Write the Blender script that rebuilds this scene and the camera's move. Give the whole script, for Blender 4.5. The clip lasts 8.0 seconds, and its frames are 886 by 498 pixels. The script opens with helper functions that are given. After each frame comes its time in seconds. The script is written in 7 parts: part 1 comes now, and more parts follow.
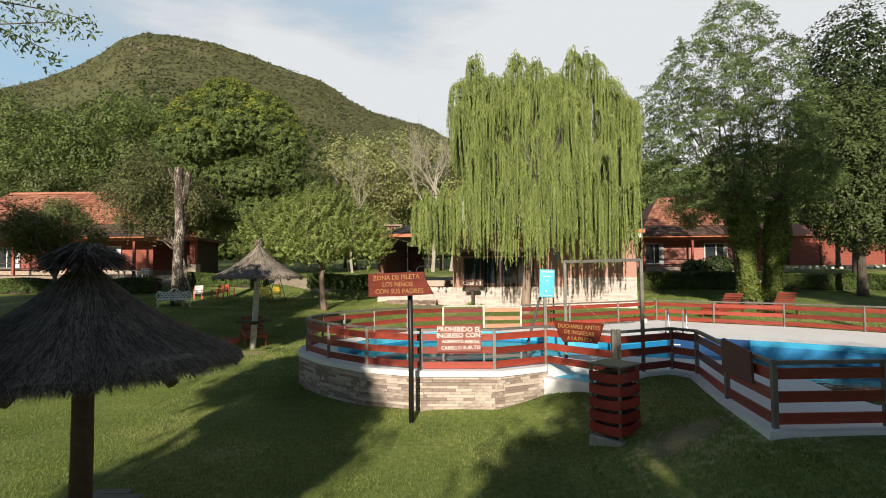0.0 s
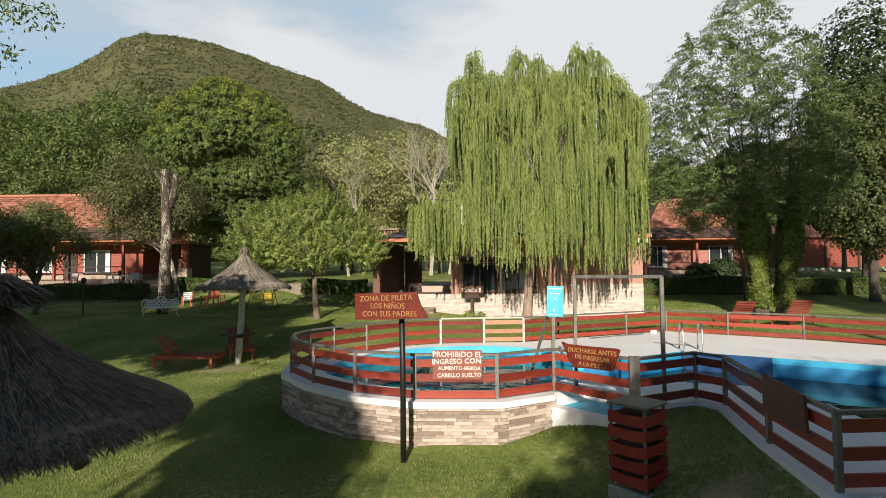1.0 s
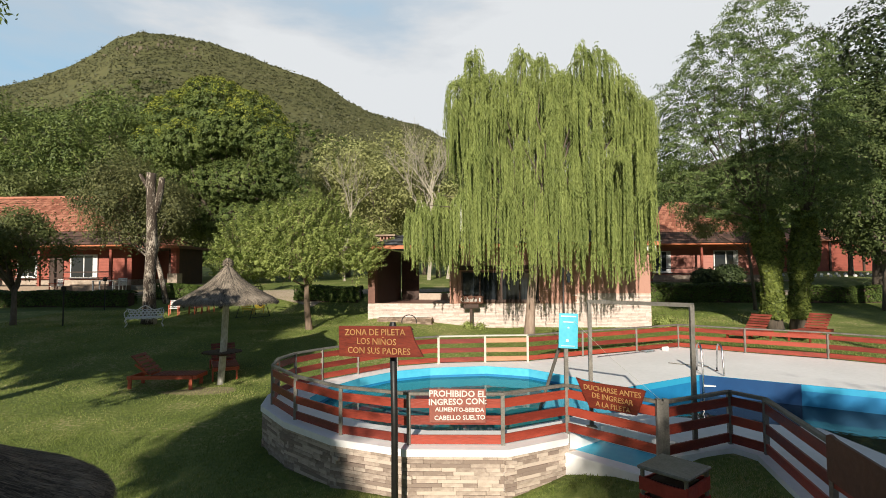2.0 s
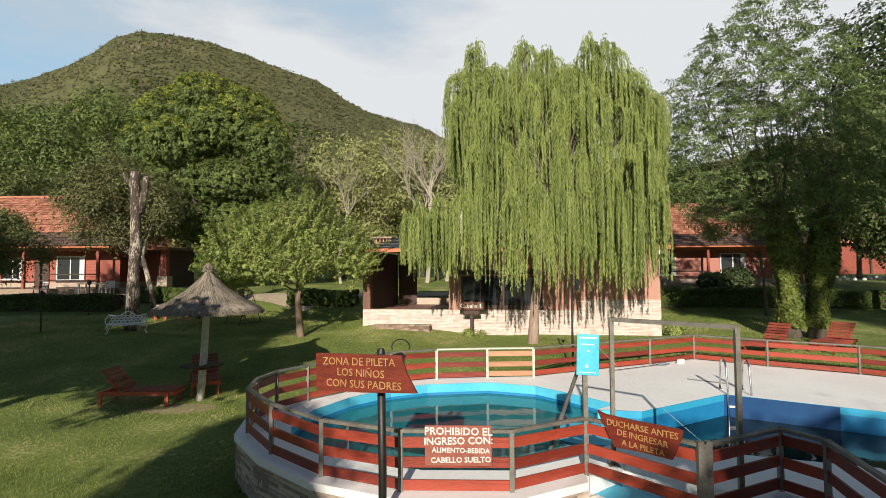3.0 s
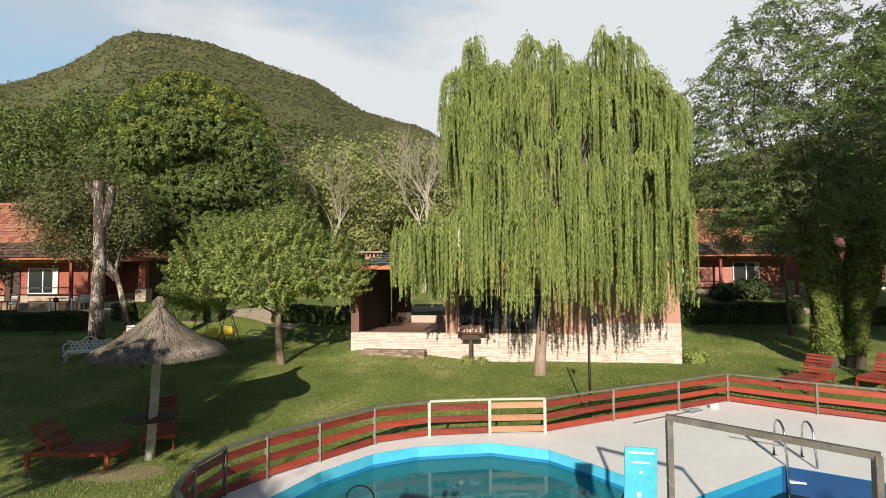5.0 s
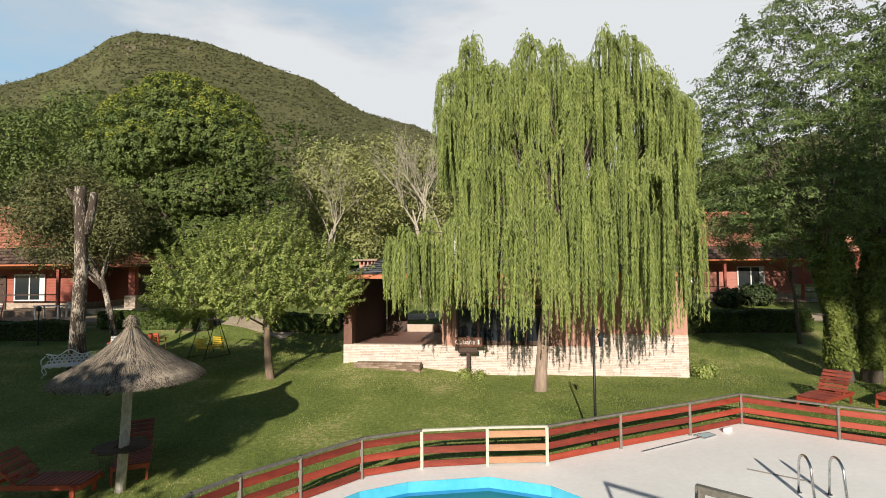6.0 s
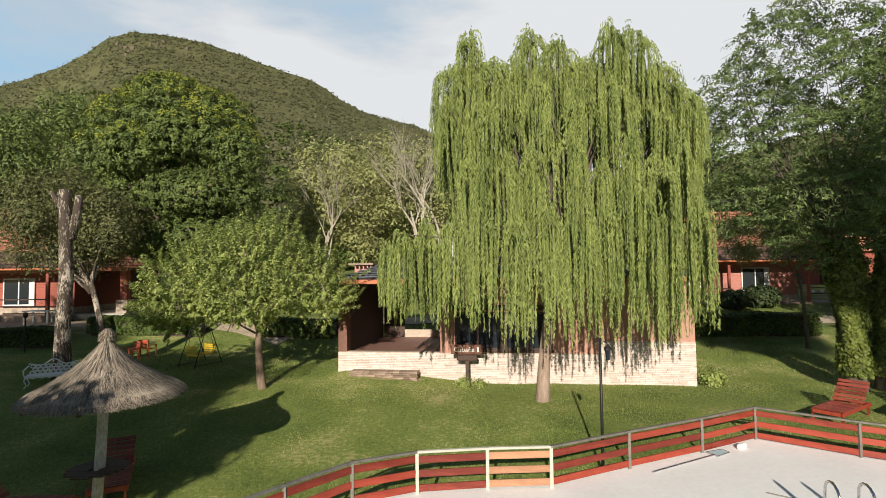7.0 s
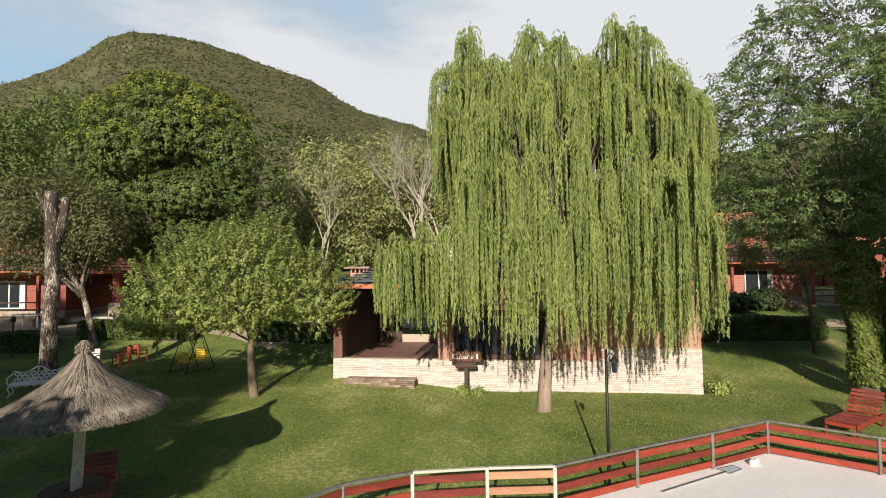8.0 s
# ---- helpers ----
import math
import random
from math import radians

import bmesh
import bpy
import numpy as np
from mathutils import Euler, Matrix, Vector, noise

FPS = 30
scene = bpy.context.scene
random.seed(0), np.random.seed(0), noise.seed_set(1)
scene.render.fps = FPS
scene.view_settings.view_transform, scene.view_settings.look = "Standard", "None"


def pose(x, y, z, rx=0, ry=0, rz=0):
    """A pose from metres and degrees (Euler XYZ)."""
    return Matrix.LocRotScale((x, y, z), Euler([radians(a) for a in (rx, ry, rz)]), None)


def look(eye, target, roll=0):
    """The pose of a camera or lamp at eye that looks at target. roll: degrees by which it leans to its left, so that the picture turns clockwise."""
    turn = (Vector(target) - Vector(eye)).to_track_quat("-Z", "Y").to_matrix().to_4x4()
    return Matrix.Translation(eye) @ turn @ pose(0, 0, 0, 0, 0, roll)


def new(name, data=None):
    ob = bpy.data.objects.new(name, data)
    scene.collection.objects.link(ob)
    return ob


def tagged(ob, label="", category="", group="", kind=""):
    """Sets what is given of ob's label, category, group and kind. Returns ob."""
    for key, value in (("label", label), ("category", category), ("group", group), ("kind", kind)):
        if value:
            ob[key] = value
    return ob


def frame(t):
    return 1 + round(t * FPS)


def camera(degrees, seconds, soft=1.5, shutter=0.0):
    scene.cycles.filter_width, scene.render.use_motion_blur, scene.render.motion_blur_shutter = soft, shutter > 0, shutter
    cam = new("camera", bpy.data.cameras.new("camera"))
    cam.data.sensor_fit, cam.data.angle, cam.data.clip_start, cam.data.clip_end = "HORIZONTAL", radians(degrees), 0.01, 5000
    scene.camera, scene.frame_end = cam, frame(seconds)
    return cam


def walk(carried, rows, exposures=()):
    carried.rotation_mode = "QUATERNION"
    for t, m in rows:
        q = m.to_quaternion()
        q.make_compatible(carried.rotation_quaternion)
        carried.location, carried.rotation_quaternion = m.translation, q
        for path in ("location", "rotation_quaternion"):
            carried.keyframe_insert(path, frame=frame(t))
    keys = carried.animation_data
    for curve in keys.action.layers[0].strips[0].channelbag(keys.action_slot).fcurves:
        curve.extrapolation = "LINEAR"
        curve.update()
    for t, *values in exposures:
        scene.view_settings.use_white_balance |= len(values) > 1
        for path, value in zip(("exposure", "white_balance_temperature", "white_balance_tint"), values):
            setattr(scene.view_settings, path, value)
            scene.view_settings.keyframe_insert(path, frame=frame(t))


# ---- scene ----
cam = camera(80.9, 8.0, soft=0.9)
PATH = [
    (0, (0.308, -0.296, 2.583), (0.243, 1.701, 2.676), -0.4),
    (0.5, (0.319, 0.201, 2.701), (0.257, 2.197, 2.795), -0.3),
    (1, (0.323, 0.726, 2.885), (0.262, 2.723, 2.978), -0.5),
    (1.5, (0.311, 1.254, 3.108), (0.254, 3.251, 3.201), -0.5),
    (3, (0.267, 2.966, 3.454), (0.217, 4.963, 3.549), -0.3),
    (3.5, (0.276, 3.54, 3.528), (0.226, 5.537, 3.622), -0.4),
    (4, (0.269, 4.068, 3.687), (0.222, 6.065, 3.783), -0.4),
    (4.5, (0.29, 4.598, 3.976), (0.244, 6.595, 4.07), -0.4),
    (6, (0.43, 5.934, 4.59), (0.387, 7.932, 4.685), -0.5),
    (6.5, (0.472, 6.303, 4.69), (0.429, 8.3, 4.782), -0.6),
    (7, (0.476, 6.616, 4.787), (0.435, 8.614, 4.88), -0.7),
    (7.5, (0.489, 6.911, 4.923), (0.45, 8.908, 5.016), -0.7),
    (8, (0.504, 7.177, 4.939), (0.466, 9.175, 5.032), -0.7),
]
walk(cam, [(t, look(eye, target, roll)) for t, eye, target, roll in PATH], [(0, 0.3), (8, 0.3)])

# ---- light ----
SUN_AZ, SUN_EL = radians(187.5), radians(21)      # clockwise from +y
to_sun = Vector((math.sin(SUN_AZ) * math.cos(SUN_EL), math.cos(SUN_AZ) * math.cos(SUN_EL), math.sin(SUN_EL)))
sun_data = bpy.data.lights.new("sun", "SUN")
sun_data.energy, sun_data.angle, sun_data.color = 5.0, radians(0.6), (1.0, 0.91, 0.78)
sun = new("sun", sun_data)
sun.matrix_world = look((0, 0, 60), Vector((0, 0, 60)) - to_sun)

world = bpy.data.worlds.new("sky")
scene.world = world
world.use_nodes = True
wt = world.node_tree
wt.nodes.clear()
w_out = wt.nodes.new("ShaderNodeOutputWorld")
w_bg = wt.nodes.new("ShaderNodeBackground")
w_sky = wt.nodes.new("ShaderNodeTexSky")
w_sky.sky_type, w_sky.sun_disc = "NISHITA", False
w_sky.sun_elevation, w_sky.sun_rotation = SUN_EL, SUN_AZ
w_sky.air_density, w_sky.dust_density, w_sky.ozone_density = 1.0, 0.1, 1.0
w_co = wt.nodes.new("ShaderNodeTexCoord")
w_map = wt.nodes.new("ShaderNodeMapping")
w_map.inputs["Scale"].default_value = (1.0, 1.0, 3.2)
w_map.inputs["Rotation"].default_value = (0.0, 0.22, 0.35)
w_no = wt.nodes.new("ShaderNodeTexNoise")
w_no.inputs["Scale"].default_value, w_no.inputs["Detail"].default_value, w_no.inputs["Roughness"].default_value = 1.6, 7.0, 0.52
w_sep = wt.nodes.new("ShaderNodeSeparateXYZ")
w_side = wt.nodes.new("ShaderNodeMath")          # more cloud towards +x
w_side.operation, w_side.inputs[1].default_value = "MULTIPLY_ADD", 0.36
w_ra = wt.nodes.new("ShaderNodeValToRGB")
w_ra.color_ramp.elements[0].position, w_ra.color_ramp.elements[1].position = 0.37, 0.48
w_ra.color_ramp.elements[0].color = (0.7, 0.7, 0.7, 1)
w_high = wt.nodes.new("ShaderNodeMapRange")      # clear overhead
w_high.inputs["From Min"].default_value, w_high.inputs["From Max"].default_value = 0.50, 0.68
w_high.inputs["To Min"].default_value, w_high.inputs["To Max"].default_value = 1.0, 0.08
w_front = wt.nodes.new("ShaderNodeMapRange")     # clear round the sun, cloud opposite to it
w_front.inputs["From Min"].default_value, w_front.inputs["From Max"].default_value = 0.0, 0.55
w_front.inputs["To Min"].default_value, w_front.inputs["To Max"].default_value = 0.03, 1.0
w_both = wt.nodes.new("ShaderNodeMath")
w_both.operation = "MULTIPLY"
w_fac = wt.nodes.new("ShaderNodeMath")
w_fac.operation = "MULTIPLY"
w_tone = wt.nodes.new("ShaderNodeMixRGB")        # grey and white of the cloud
w_tone.inputs["Color1"].default_value, w_tone.inputs["Color2"].default_value = (7.2, 11.6, 15.2, 1), (12.0, 12.4, 12.75, 1)
w_step = wt.nodes.new("ShaderNodeMapRange")
w_step.inputs["From Min"].default_value, w_step.inputs["From Max"].default_value = 0.24, 0.44
w_mix = wt.nodes.new("ShaderNodeMixRGB")
wt.links.new(w_co.outputs["Generated"], w_map.inputs["Vector"])
wt.links.new(w_co.outputs["Generated"], w_sep.inputs[0])
wt.links.new(w_map.outputs["Vector"], w_no.inputs["Vector"])
wt.links.new(w_sep.outputs["X"], w_side.inputs[0])
wt.links.new(w_no.outputs["Fac"], w_side.inputs[2])
wt.links.new(w_side.outputs[0], w_ra.inputs["Fac"])
wt.links.new(w_sep.outputs["Z"], w_high.inputs["Value"])
wt.links.new(w_ra.outputs["Color"], w_fac.inputs[0])
wt.links.new(w_sep.outputs["Y"], w_front.inputs["Value"])
wt.links.new(w_high.outputs["Result"], w_both.inputs[0])
wt.links.new(w_front.outputs["Result"], w_both.inputs[1])
wt.links.new(w_both.outputs[0], w_fac.inputs[1])
wt.links.new(w_side.outputs[0], w_step.inputs["Value"])
wt.links.new(w_step.outputs["Result"], w_tone.inputs["Fac"])
wt.links.new(w_tone.outputs["Color"], w_mix.inputs["Color2"])
wt.links.new(w_fac.outputs[0], w_mix.inputs["Fac"])
wt.links.new(w_sky.outputs["Color"], w_mix.inputs["Color1"])
wt.links.new(w_mix.outputs["Color"], w_bg.inputs["Color"])
wt.links.new(w_bg.outputs["Background"], w_out.inputs["Surface"])
w_bg.inputs["Strength"].default_value = 0.052


# ---- materials ----
def surface(name, dark, light, scale=3.0, rough=0.7, bump=0.2, metal=0.0, stretch=(1, 1, 1), fine=6.0, vary="", spread=0.25, third=None, spec=0.5, span=(0.32, 0.68), third_at=0.80):
    """Two tones mixed by noise at two scales, with relief; vary: "object" or "island" for tone by piece."""
    m = bpy.data.materials.new(name)
    m.use_nodes = True
    nt = m.node_tree
    bs = nt.nodes["Principled BSDF"]
    co = nt.nodes.new("ShaderNodeTexCoord")
    mp = nt.nodes.new("ShaderNodeMapping")
    mp.inputs["Scale"].default_value = stretch
    nt.links.new(co.outputs["Object"], mp.inputs["Vector"])
    n1 = nt.nodes.new("ShaderNodeTexNoise")
    n1.inputs["Scale"].default_value, n1.inputs["Detail"].default_value = scale, 5
    n2 = nt.nodes.new("ShaderNodeTexNoise")
    n2.inputs["Scale"].default_value, n2.inputs["Detail"].default_value = scale * fine, 4
    nt.links.new(mp.outputs["Vector"], n1.inputs["Vector"])
    nt.links.new(mp.outputs["Vector"], n2.inputs["Vector"])
    ad = nt.nodes.new("ShaderNodeMath")
    ad.operation = "MULTIPLY_ADD"
    ad.inputs[1].default_value = 0.45
    nt.links.new(n2.outputs["Fac"], ad.inputs[0])
    hf = nt.nodes.new("ShaderNodeMath")
    hf.operation = "MULTIPLY"
    hf.inputs[1].default_value = 0.55
    nt.links.new(n1.outputs["Fac"], hf.inputs[0])
    nt.links.new(hf.outputs[0], ad.inputs[2])
    fac = ad.outputs[0]
    if vary:
        src = nt.nodes.new("ShaderNodeObjectInfo" if vary == "object" else "ShaderNodeNewGeometry")
        va = nt.nodes.new("ShaderNodeMath")
        va.operation = "MULTIPLY_ADD"
        va.inputs[1].default_value = spread
        nt.links.new(src.outputs["Random" if vary == "object" else "Random Per Island"], va.inputs[0])
        sb = nt.nodes.new("ShaderNodeMath")
        sb.operation = "SUBTRACT"
        sb.inputs[1].default_value = spread / 2
        nt.links.new(fac, sb.inputs[0])
        nt.links.new(sb.outputs[0], va.inputs[2])
        fac = va.outputs[0]
    ra = nt.nodes.new("ShaderNodeValToRGB")
    el = ra.color_ramp.elements
    el[0].position, el[1].position = span
    el[0].color, el[1].color = (*dark, 1), (*light, 1)
    if third:
        e = el.new(third_at)
        e.color = (*third, 1)
    nt.links.new(fac, ra.inputs["Fac"])
    nt.links.new(ra.outputs["Color"], bs.inputs["Base Color"])
    rr = nt.nodes.new("ShaderNodeMapRange")
    rr.inputs["To Min"].default_value, rr.inputs["To Max"].default_value = max(0.03, rough - 0.12), min(1, rough + 0.12)
    nt.links.new(n1.outputs["Fac"], rr.inputs["Value"])
    nt.links.new(rr.outputs["Result"], bs.inputs["Roughness"])
    bs.inputs["Metallic"].default_value = metal
    bs.inputs["Specular IOR Level"].default_value = spec
    if bump:
        bp = nt.nodes.new("ShaderNodeBump")
        bp.inputs["Strength"].default_value, bp.inputs["Distance"].default_value = bump, 0.02
        nt.links.new(n2.outputs["Fac"], bp.inputs["Height"])
        nt.links.new(bp.outputs["Normal"], bs.inputs["Normal"])
    return m


def foliage(name, dark, light, through_light=0.35, third=None, by_leaf=0.5, grain=(0.9, 0.9, 0.9), third_at=0.93, light_at=0.75):
    """Leaves: tone by leaf, with light passing through."""
    m = bpy.data.materials.new(name)
    m.use_nodes = True
    nt = m.node_tree
    nt.nodes.clear()
    out = nt.nodes.new("ShaderNodeOutputMaterial")
    ge = nt.nodes.new("ShaderNodeNewGeometry")
    co = nt.nodes.new("ShaderNodeTexCoord")
    no = nt.nodes.new("ShaderNodeTexNoise")
    no.inputs["Scale"].default_value, no.inputs["Detail"].default_value = 1.0, 3
    mp = nt.nodes.new("ShaderNodeMapping")
    mp.inputs["Scale"].default_value = grain
    nt.links.new(co.outputs["Object"], mp.inputs["Vector"])
    nt.links.new(mp.outputs["Vector"], no.inputs["Vector"])
    ad = nt.nodes.new("ShaderNodeMath")
    ad.operation = "MULTIPLY_ADD"
    ad.inputs[1].default_value = by_leaf
    nt.links.new(ge.outputs["Random Per Island"], ad.inputs[0])
    hf = nt.nodes.new("ShaderNodeMath")
    hf.operation = "MULTIPLY"
    hf.inputs[1].default_value = 1.0 - by_leaf
    nt.links.new(no.outputs["Fac"], hf.inputs[0])
    nt.links.new(hf.outputs[0], ad.inputs[2])
    ra = nt.nodes.new("ShaderNodeValToRGB")
    el = ra.color_ramp.elements
    el[0].position, el[1].position = 0.25, light_at
    el[0].color, el[1].color = (*dark, 1), (*light, 1)
    if third:
        e = el.new(third_at)
        e.color = (*third, 1)
    nt.links.new(ad.outputs[0], ra.inputs["Fac"])
    df = nt.nodes.new("ShaderNodeBsdfPrincipled")
    df.inputs["Roughness"].default_value = 0.55
    df.inputs["Specular IOR Level"].default_value = 0.25
    tr = nt.nodes.new("ShaderNodeBsdfTranslucent")
    mx = nt.nodes.new("ShaderNodeMixShader")
    mx.inputs[0].default_value = through_light
    nt.links.new(ra.outputs["Color"], df.inputs["Base Color"])
    nt.links.new(ra.outputs["Color"], tr.inputs["Color"])
    nt.links.new(df.outputs[0], mx.inputs[1])
    nt.links.new(tr.outputs[0], mx.inputs[2])
    nt.links.new(mx.outputs[0], out.inputs["Surface"])
    return m


def water_material(name, tint, body, ripple):
    """Clear water, tinted by what floats in it, with a rippled gloss."""
    m = bpy.data.materials.new(name)
    m.use_nodes = True
    nt = m.node_tree
    nt.nodes.clear()
    out = nt.nodes.new("ShaderNodeOutputMaterial")
    tp = nt.nodes.new("ShaderNodeBsdfTransparent")
    tp.inputs["Color"].default_value = (*tint, 1)
    gl = nt.nodes.new("ShaderNodeBsdfGlossy")
    gl.inputs["Roughness"].default_value = 0.02
    fr = nt.nodes.new("ShaderNodeFresnel")
    fr.inputs["IOR"].default_value = 1.33
    co = nt.nodes.new("ShaderNodeTexCoord")
    no = nt.nodes.new("ShaderNodeTexNoise")
    no.inputs["Scale"].default_value, no.inputs["Detail"].default_value = 2.2, 3
    bp = nt.nodes.new("ShaderNodeBump")
    bp.inputs["Strength"].default_value, bp.inputs["Distance"].default_value = ripple, 0.03
    nt.links.new(co.outputs["Object"], no.inputs["Vector"])
    nt.links.new(no.outputs["Fac"], bp.inputs["Height"])
    nt.links.new(bp.outputs["Normal"], gl.inputs["Normal"])
    nt.links.new(bp.outputs["Normal"], fr.inputs["Normal"])
    mx = nt.nodes.new("ShaderNodeMixShader")
    nt.links.new(fr.outputs[0], mx.inputs[0])
    cl = nt.nodes.new("ShaderNodeBsdfDiffuse")
    cl.inputs["Color"].default_value = (*body, 1)
    mb = nt.nodes.new("ShaderNodeMixShader")
    mb.inputs[0].default_value = 0.75
    nt.links.new(tp.outputs[0], mb.inputs[1])
    nt.links.new(cl.outputs[0], mb.inputs[2])
    nt.links.new(mb.outputs[0], mx.inputs[1])
    nt.links.new(gl.outputs[0], mx.inputs[2])
    nt.links.new(mx.outputs[0], out.inputs["Surface"])
    return m


def glass_material(name):
    m = bpy.data.materials.new(name)
    m.use_nodes = True
    b = m.node_tree.nodes["Principled BSDF"]
    b.inputs["Base Color"].default_value = (0.02, 0.025, 0.03, 1)
    b.inputs["Roughness"].default_value = 0.06
    return m


GRASS = surface("lawn", (0.076, 0.114, 0.027), (0.20, 0.24, 0.062), 0.5, 0.85, 0.6, fine=20, third=(0.38, 0.34, 0.16), spec=0.2, span=(0.34, 0.56), third_at=0.63)
BLADE = foliage("grass_blade", (0.098, 0.142, 0.034), (0.25, 0.31, 0.075), 0.3, (0.46, 0.42, 0.19), 0.25, (0.4, 0.4, 0.4), 0.67, 0.56)
HILL = surface("hillside", (0.082, 0.09, 0.038), (0.135, 0.132, 0.06), 0.012, 0.95, 0.0, fine=9, third=(0.17, 0.14, 0.075), spec=0.1)
SCRUB = foliage("scrub", (0.072, 0.08, 0.036), (0.135, 0.132, 0.062), 0.2, (0.19, 0.165, 0.09), 0.3, (0.02, 0.02, 0.02))
ROCK = surface("grey_rock", (0.09, 0.075, 0.05), (0.16, 0.13, 0.09), 0.3, 0.9, 0.2, vary="island", spread=0.4)
WOODS = foliage("wooded_slope", (0.05, 0.085, 0.018), (0.14, 0.185, 0.045), 0.2)
POOL_FLOOR = surface("pool_floor_paint", (0.08, 0.50, 0.56), (0.13, 0.60, 0.66), 0.6, 0.6, 0.05)
CONCRETE = surface("white_concrete", (0.83, 0.82, 0.795), (0.95, 0.94, 0.92), 0.7, 0.8, 0.15, fine=14)
KERB = surface("grey_concrete", (0.30, 0.27, 0.22), (0.5, 0.47, 0.4), 2.0, 0.85, 0.3)
POOL_BLUE = surface("pool_blue_paint", (0.01, 0.17, 0.38), (0.016, 0.23, 0.48), 0.7, 0.5, 0.05)
POOL_CYAN = surface("pool_cyan_paint", (0.06, 0.45, 0.66), (0.12, 0.56, 0.74), 1.2, 0.5, 0.05)
WATER_SMALL = water_material("small_pool_water", (0.62, 0.93, 0.93), (0.03, 0.27, 0.31), 0.14)
WATER_MAIN = water_material("main_pool_water", (0.22, 0.42, 0.46), (0.008, 0.032, 0.045), 0.3)
RED_WOOD = surface("red_varnished_board", (0.16, 0.022, 0.012), (0.36, 0.055, 0.028), 2.5, 0.5, 0.25, stretch=(1, 6, 6), vary="object", spread=0.4)
PALE_WOOD = surface("pale_orange_board", (0.36, 0.17, 0.09), (0.52, 0.27, 0.15), 2.5, 0.6, 0.25, stretch=(1, 6, 6), vary="object")
STEEL = surface("grey_steel", (0.13, 0.118, 0.10), (0.28, 0.26, 0.225), 6, 0.5, 0.1, metal=0.3)
WHITE_STEEL = surface("cream_painted_steel", (0.42, 0.41, 0.33), (0.60, 0.58, 0.49), 5, 0.5, 0.1)
CHROME = surface("polished_steel", (0.55, 0.55, 0.55), (0.7, 0.7, 0.7), 8, 0.22, 0.02, metal=1.0)
BLACK = surface("black_paint", (0.006, 0.006, 0.006), (0.016, 0.015, 0.014), 8, 0.5, 0.1)
STONE = surface("stone_strip", (0.27, 0.205, 0.165), (0.58, 0.48, 0.395), 3, 0.85, 0.4, vary="object", spread=0.5)
STONE_JOIN = surface("stone_strip_far", (0.53, 0.42, 0.365), (0.73, 0.62, 0.555), 3, 0.85, 0.4, vary="island", spread=0.3)
MORTAR = surface("mortar", (0.40, 0.32, 0.25), (0.55, 0.46, 0.37), 6, 0.9, 0.3)
BRICK = surface("pink_brick", (0.28, 0.13, 0.095), (0.46, 0.25, 0.19), 3, 0.85, 0.4, vary="island", spread=0.6)
SHADED_BRICK = surface("dark_brick", (0.12, 0.06, 0.045), (0.24, 0.12, 0.09), 3, 0.85, 0.4)
THATCH = surface("thatch", (0.06, 0.05, 0.04), (0.48, 0.40, 0.31), 0.7, 0.9, 0.5, fine=4.0, vary="island", spread=0.75)
# darker copy of the thatch, with the near sunshade's shade in its colour
SHADED_THATCH = surface("blackened_thatch", (0.042, 0.035, 0.029), (0.27, 0.225, 0.175), 3, 0.9, 0.5, vary="island", spread=0.5, span=(0.36, 0.78))
BARK = surface("bark", (0.055, 0.042, 0.032), (0.19, 0.15, 0.115), 3, 0.9, 0.8, stretch=(1, 1, 0.25))
PALE_BARK = surface("pale_bark", (0.06, 0.043, 0.031), (0.50, 0.43, 0.35), 4.2, 0.9, 1.0, stretch=(1, 1, 0.35), span=(0.49, 0.60))
BROWN_BARK = surface("brown_bark", (0.11, 0.075, 0.05), (0.27, 0.195, 0.14), 4, 0.9, 0.9, stretch=(1, 1, 0.25))
WILLOW_BARK = surface("willow_bark", (0.22, 0.15, 0.11), (0.44, 0.33, 0.26), 3, 0.9, 0.8, stretch=(1, 1, 0.25))
DEAD_WOOD = surface("bare_branch", (0.30, 0.27, 0.21), (0.54, 0.48, 0.38), 2, 0.9, 0.3)
WHITEWASH = surface("flaking_whitewash", (0.30, 0.27, 0.23), (0.74, 0.72, 0.68), 4, 0.85, 0.4, stretch=(1, 1, 0.4))
STEP_STONE = surface("worn_step", (0.22, 0.155, 0.11), (0.38, 0.29, 0.22), 4, 0.9, 0.5)
DARK_WOOD = surface("dark_wood", (0.035, 0.02, 0.014), (0.09, 0.05, 0.035), 3, 0.7, 0.3)
SIGN_RED = surface("sign_board", (0.09, 0.014, 0.008), (0.22, 0.032, 0.014), 3, 0.5, 0.2, stretch=(1, 1, 5))
SIGN_BACK = surface("sign_board_back", (0.10, 0.04, 0.025), (0.17, 0.075, 0.045), 3, 0.7, 0.3)
LETTER_YELLOW = surface("yellow_letter_paint", (0.30, 0.14, 0.045), (0.50, 0.29, 0.11), 6, 0.6, 0)
LETTER_WHITE = surface("white_letter_paint", (0.55, 0.52, 0.47), (0.74, 0.71, 0.66), 6, 0.6, 0)
NOTICE_BLUE = surface("notice_blue", (0.06, 0.45, 0.60), (0.12, 0.56, 0.70), 3, 0.4, 0)
WHITE_PAINT = surface("white_paint", (0.66, 0.65, 0.62), (0.82, 0.81, 0.78), 4, 0.6, 0.1)
YELLOW_PAINT = surface("yellow_paint", (0.70, 0.45, 0.03), (0.85, 0.6, 0.06), 4, 0.5, 0.1)
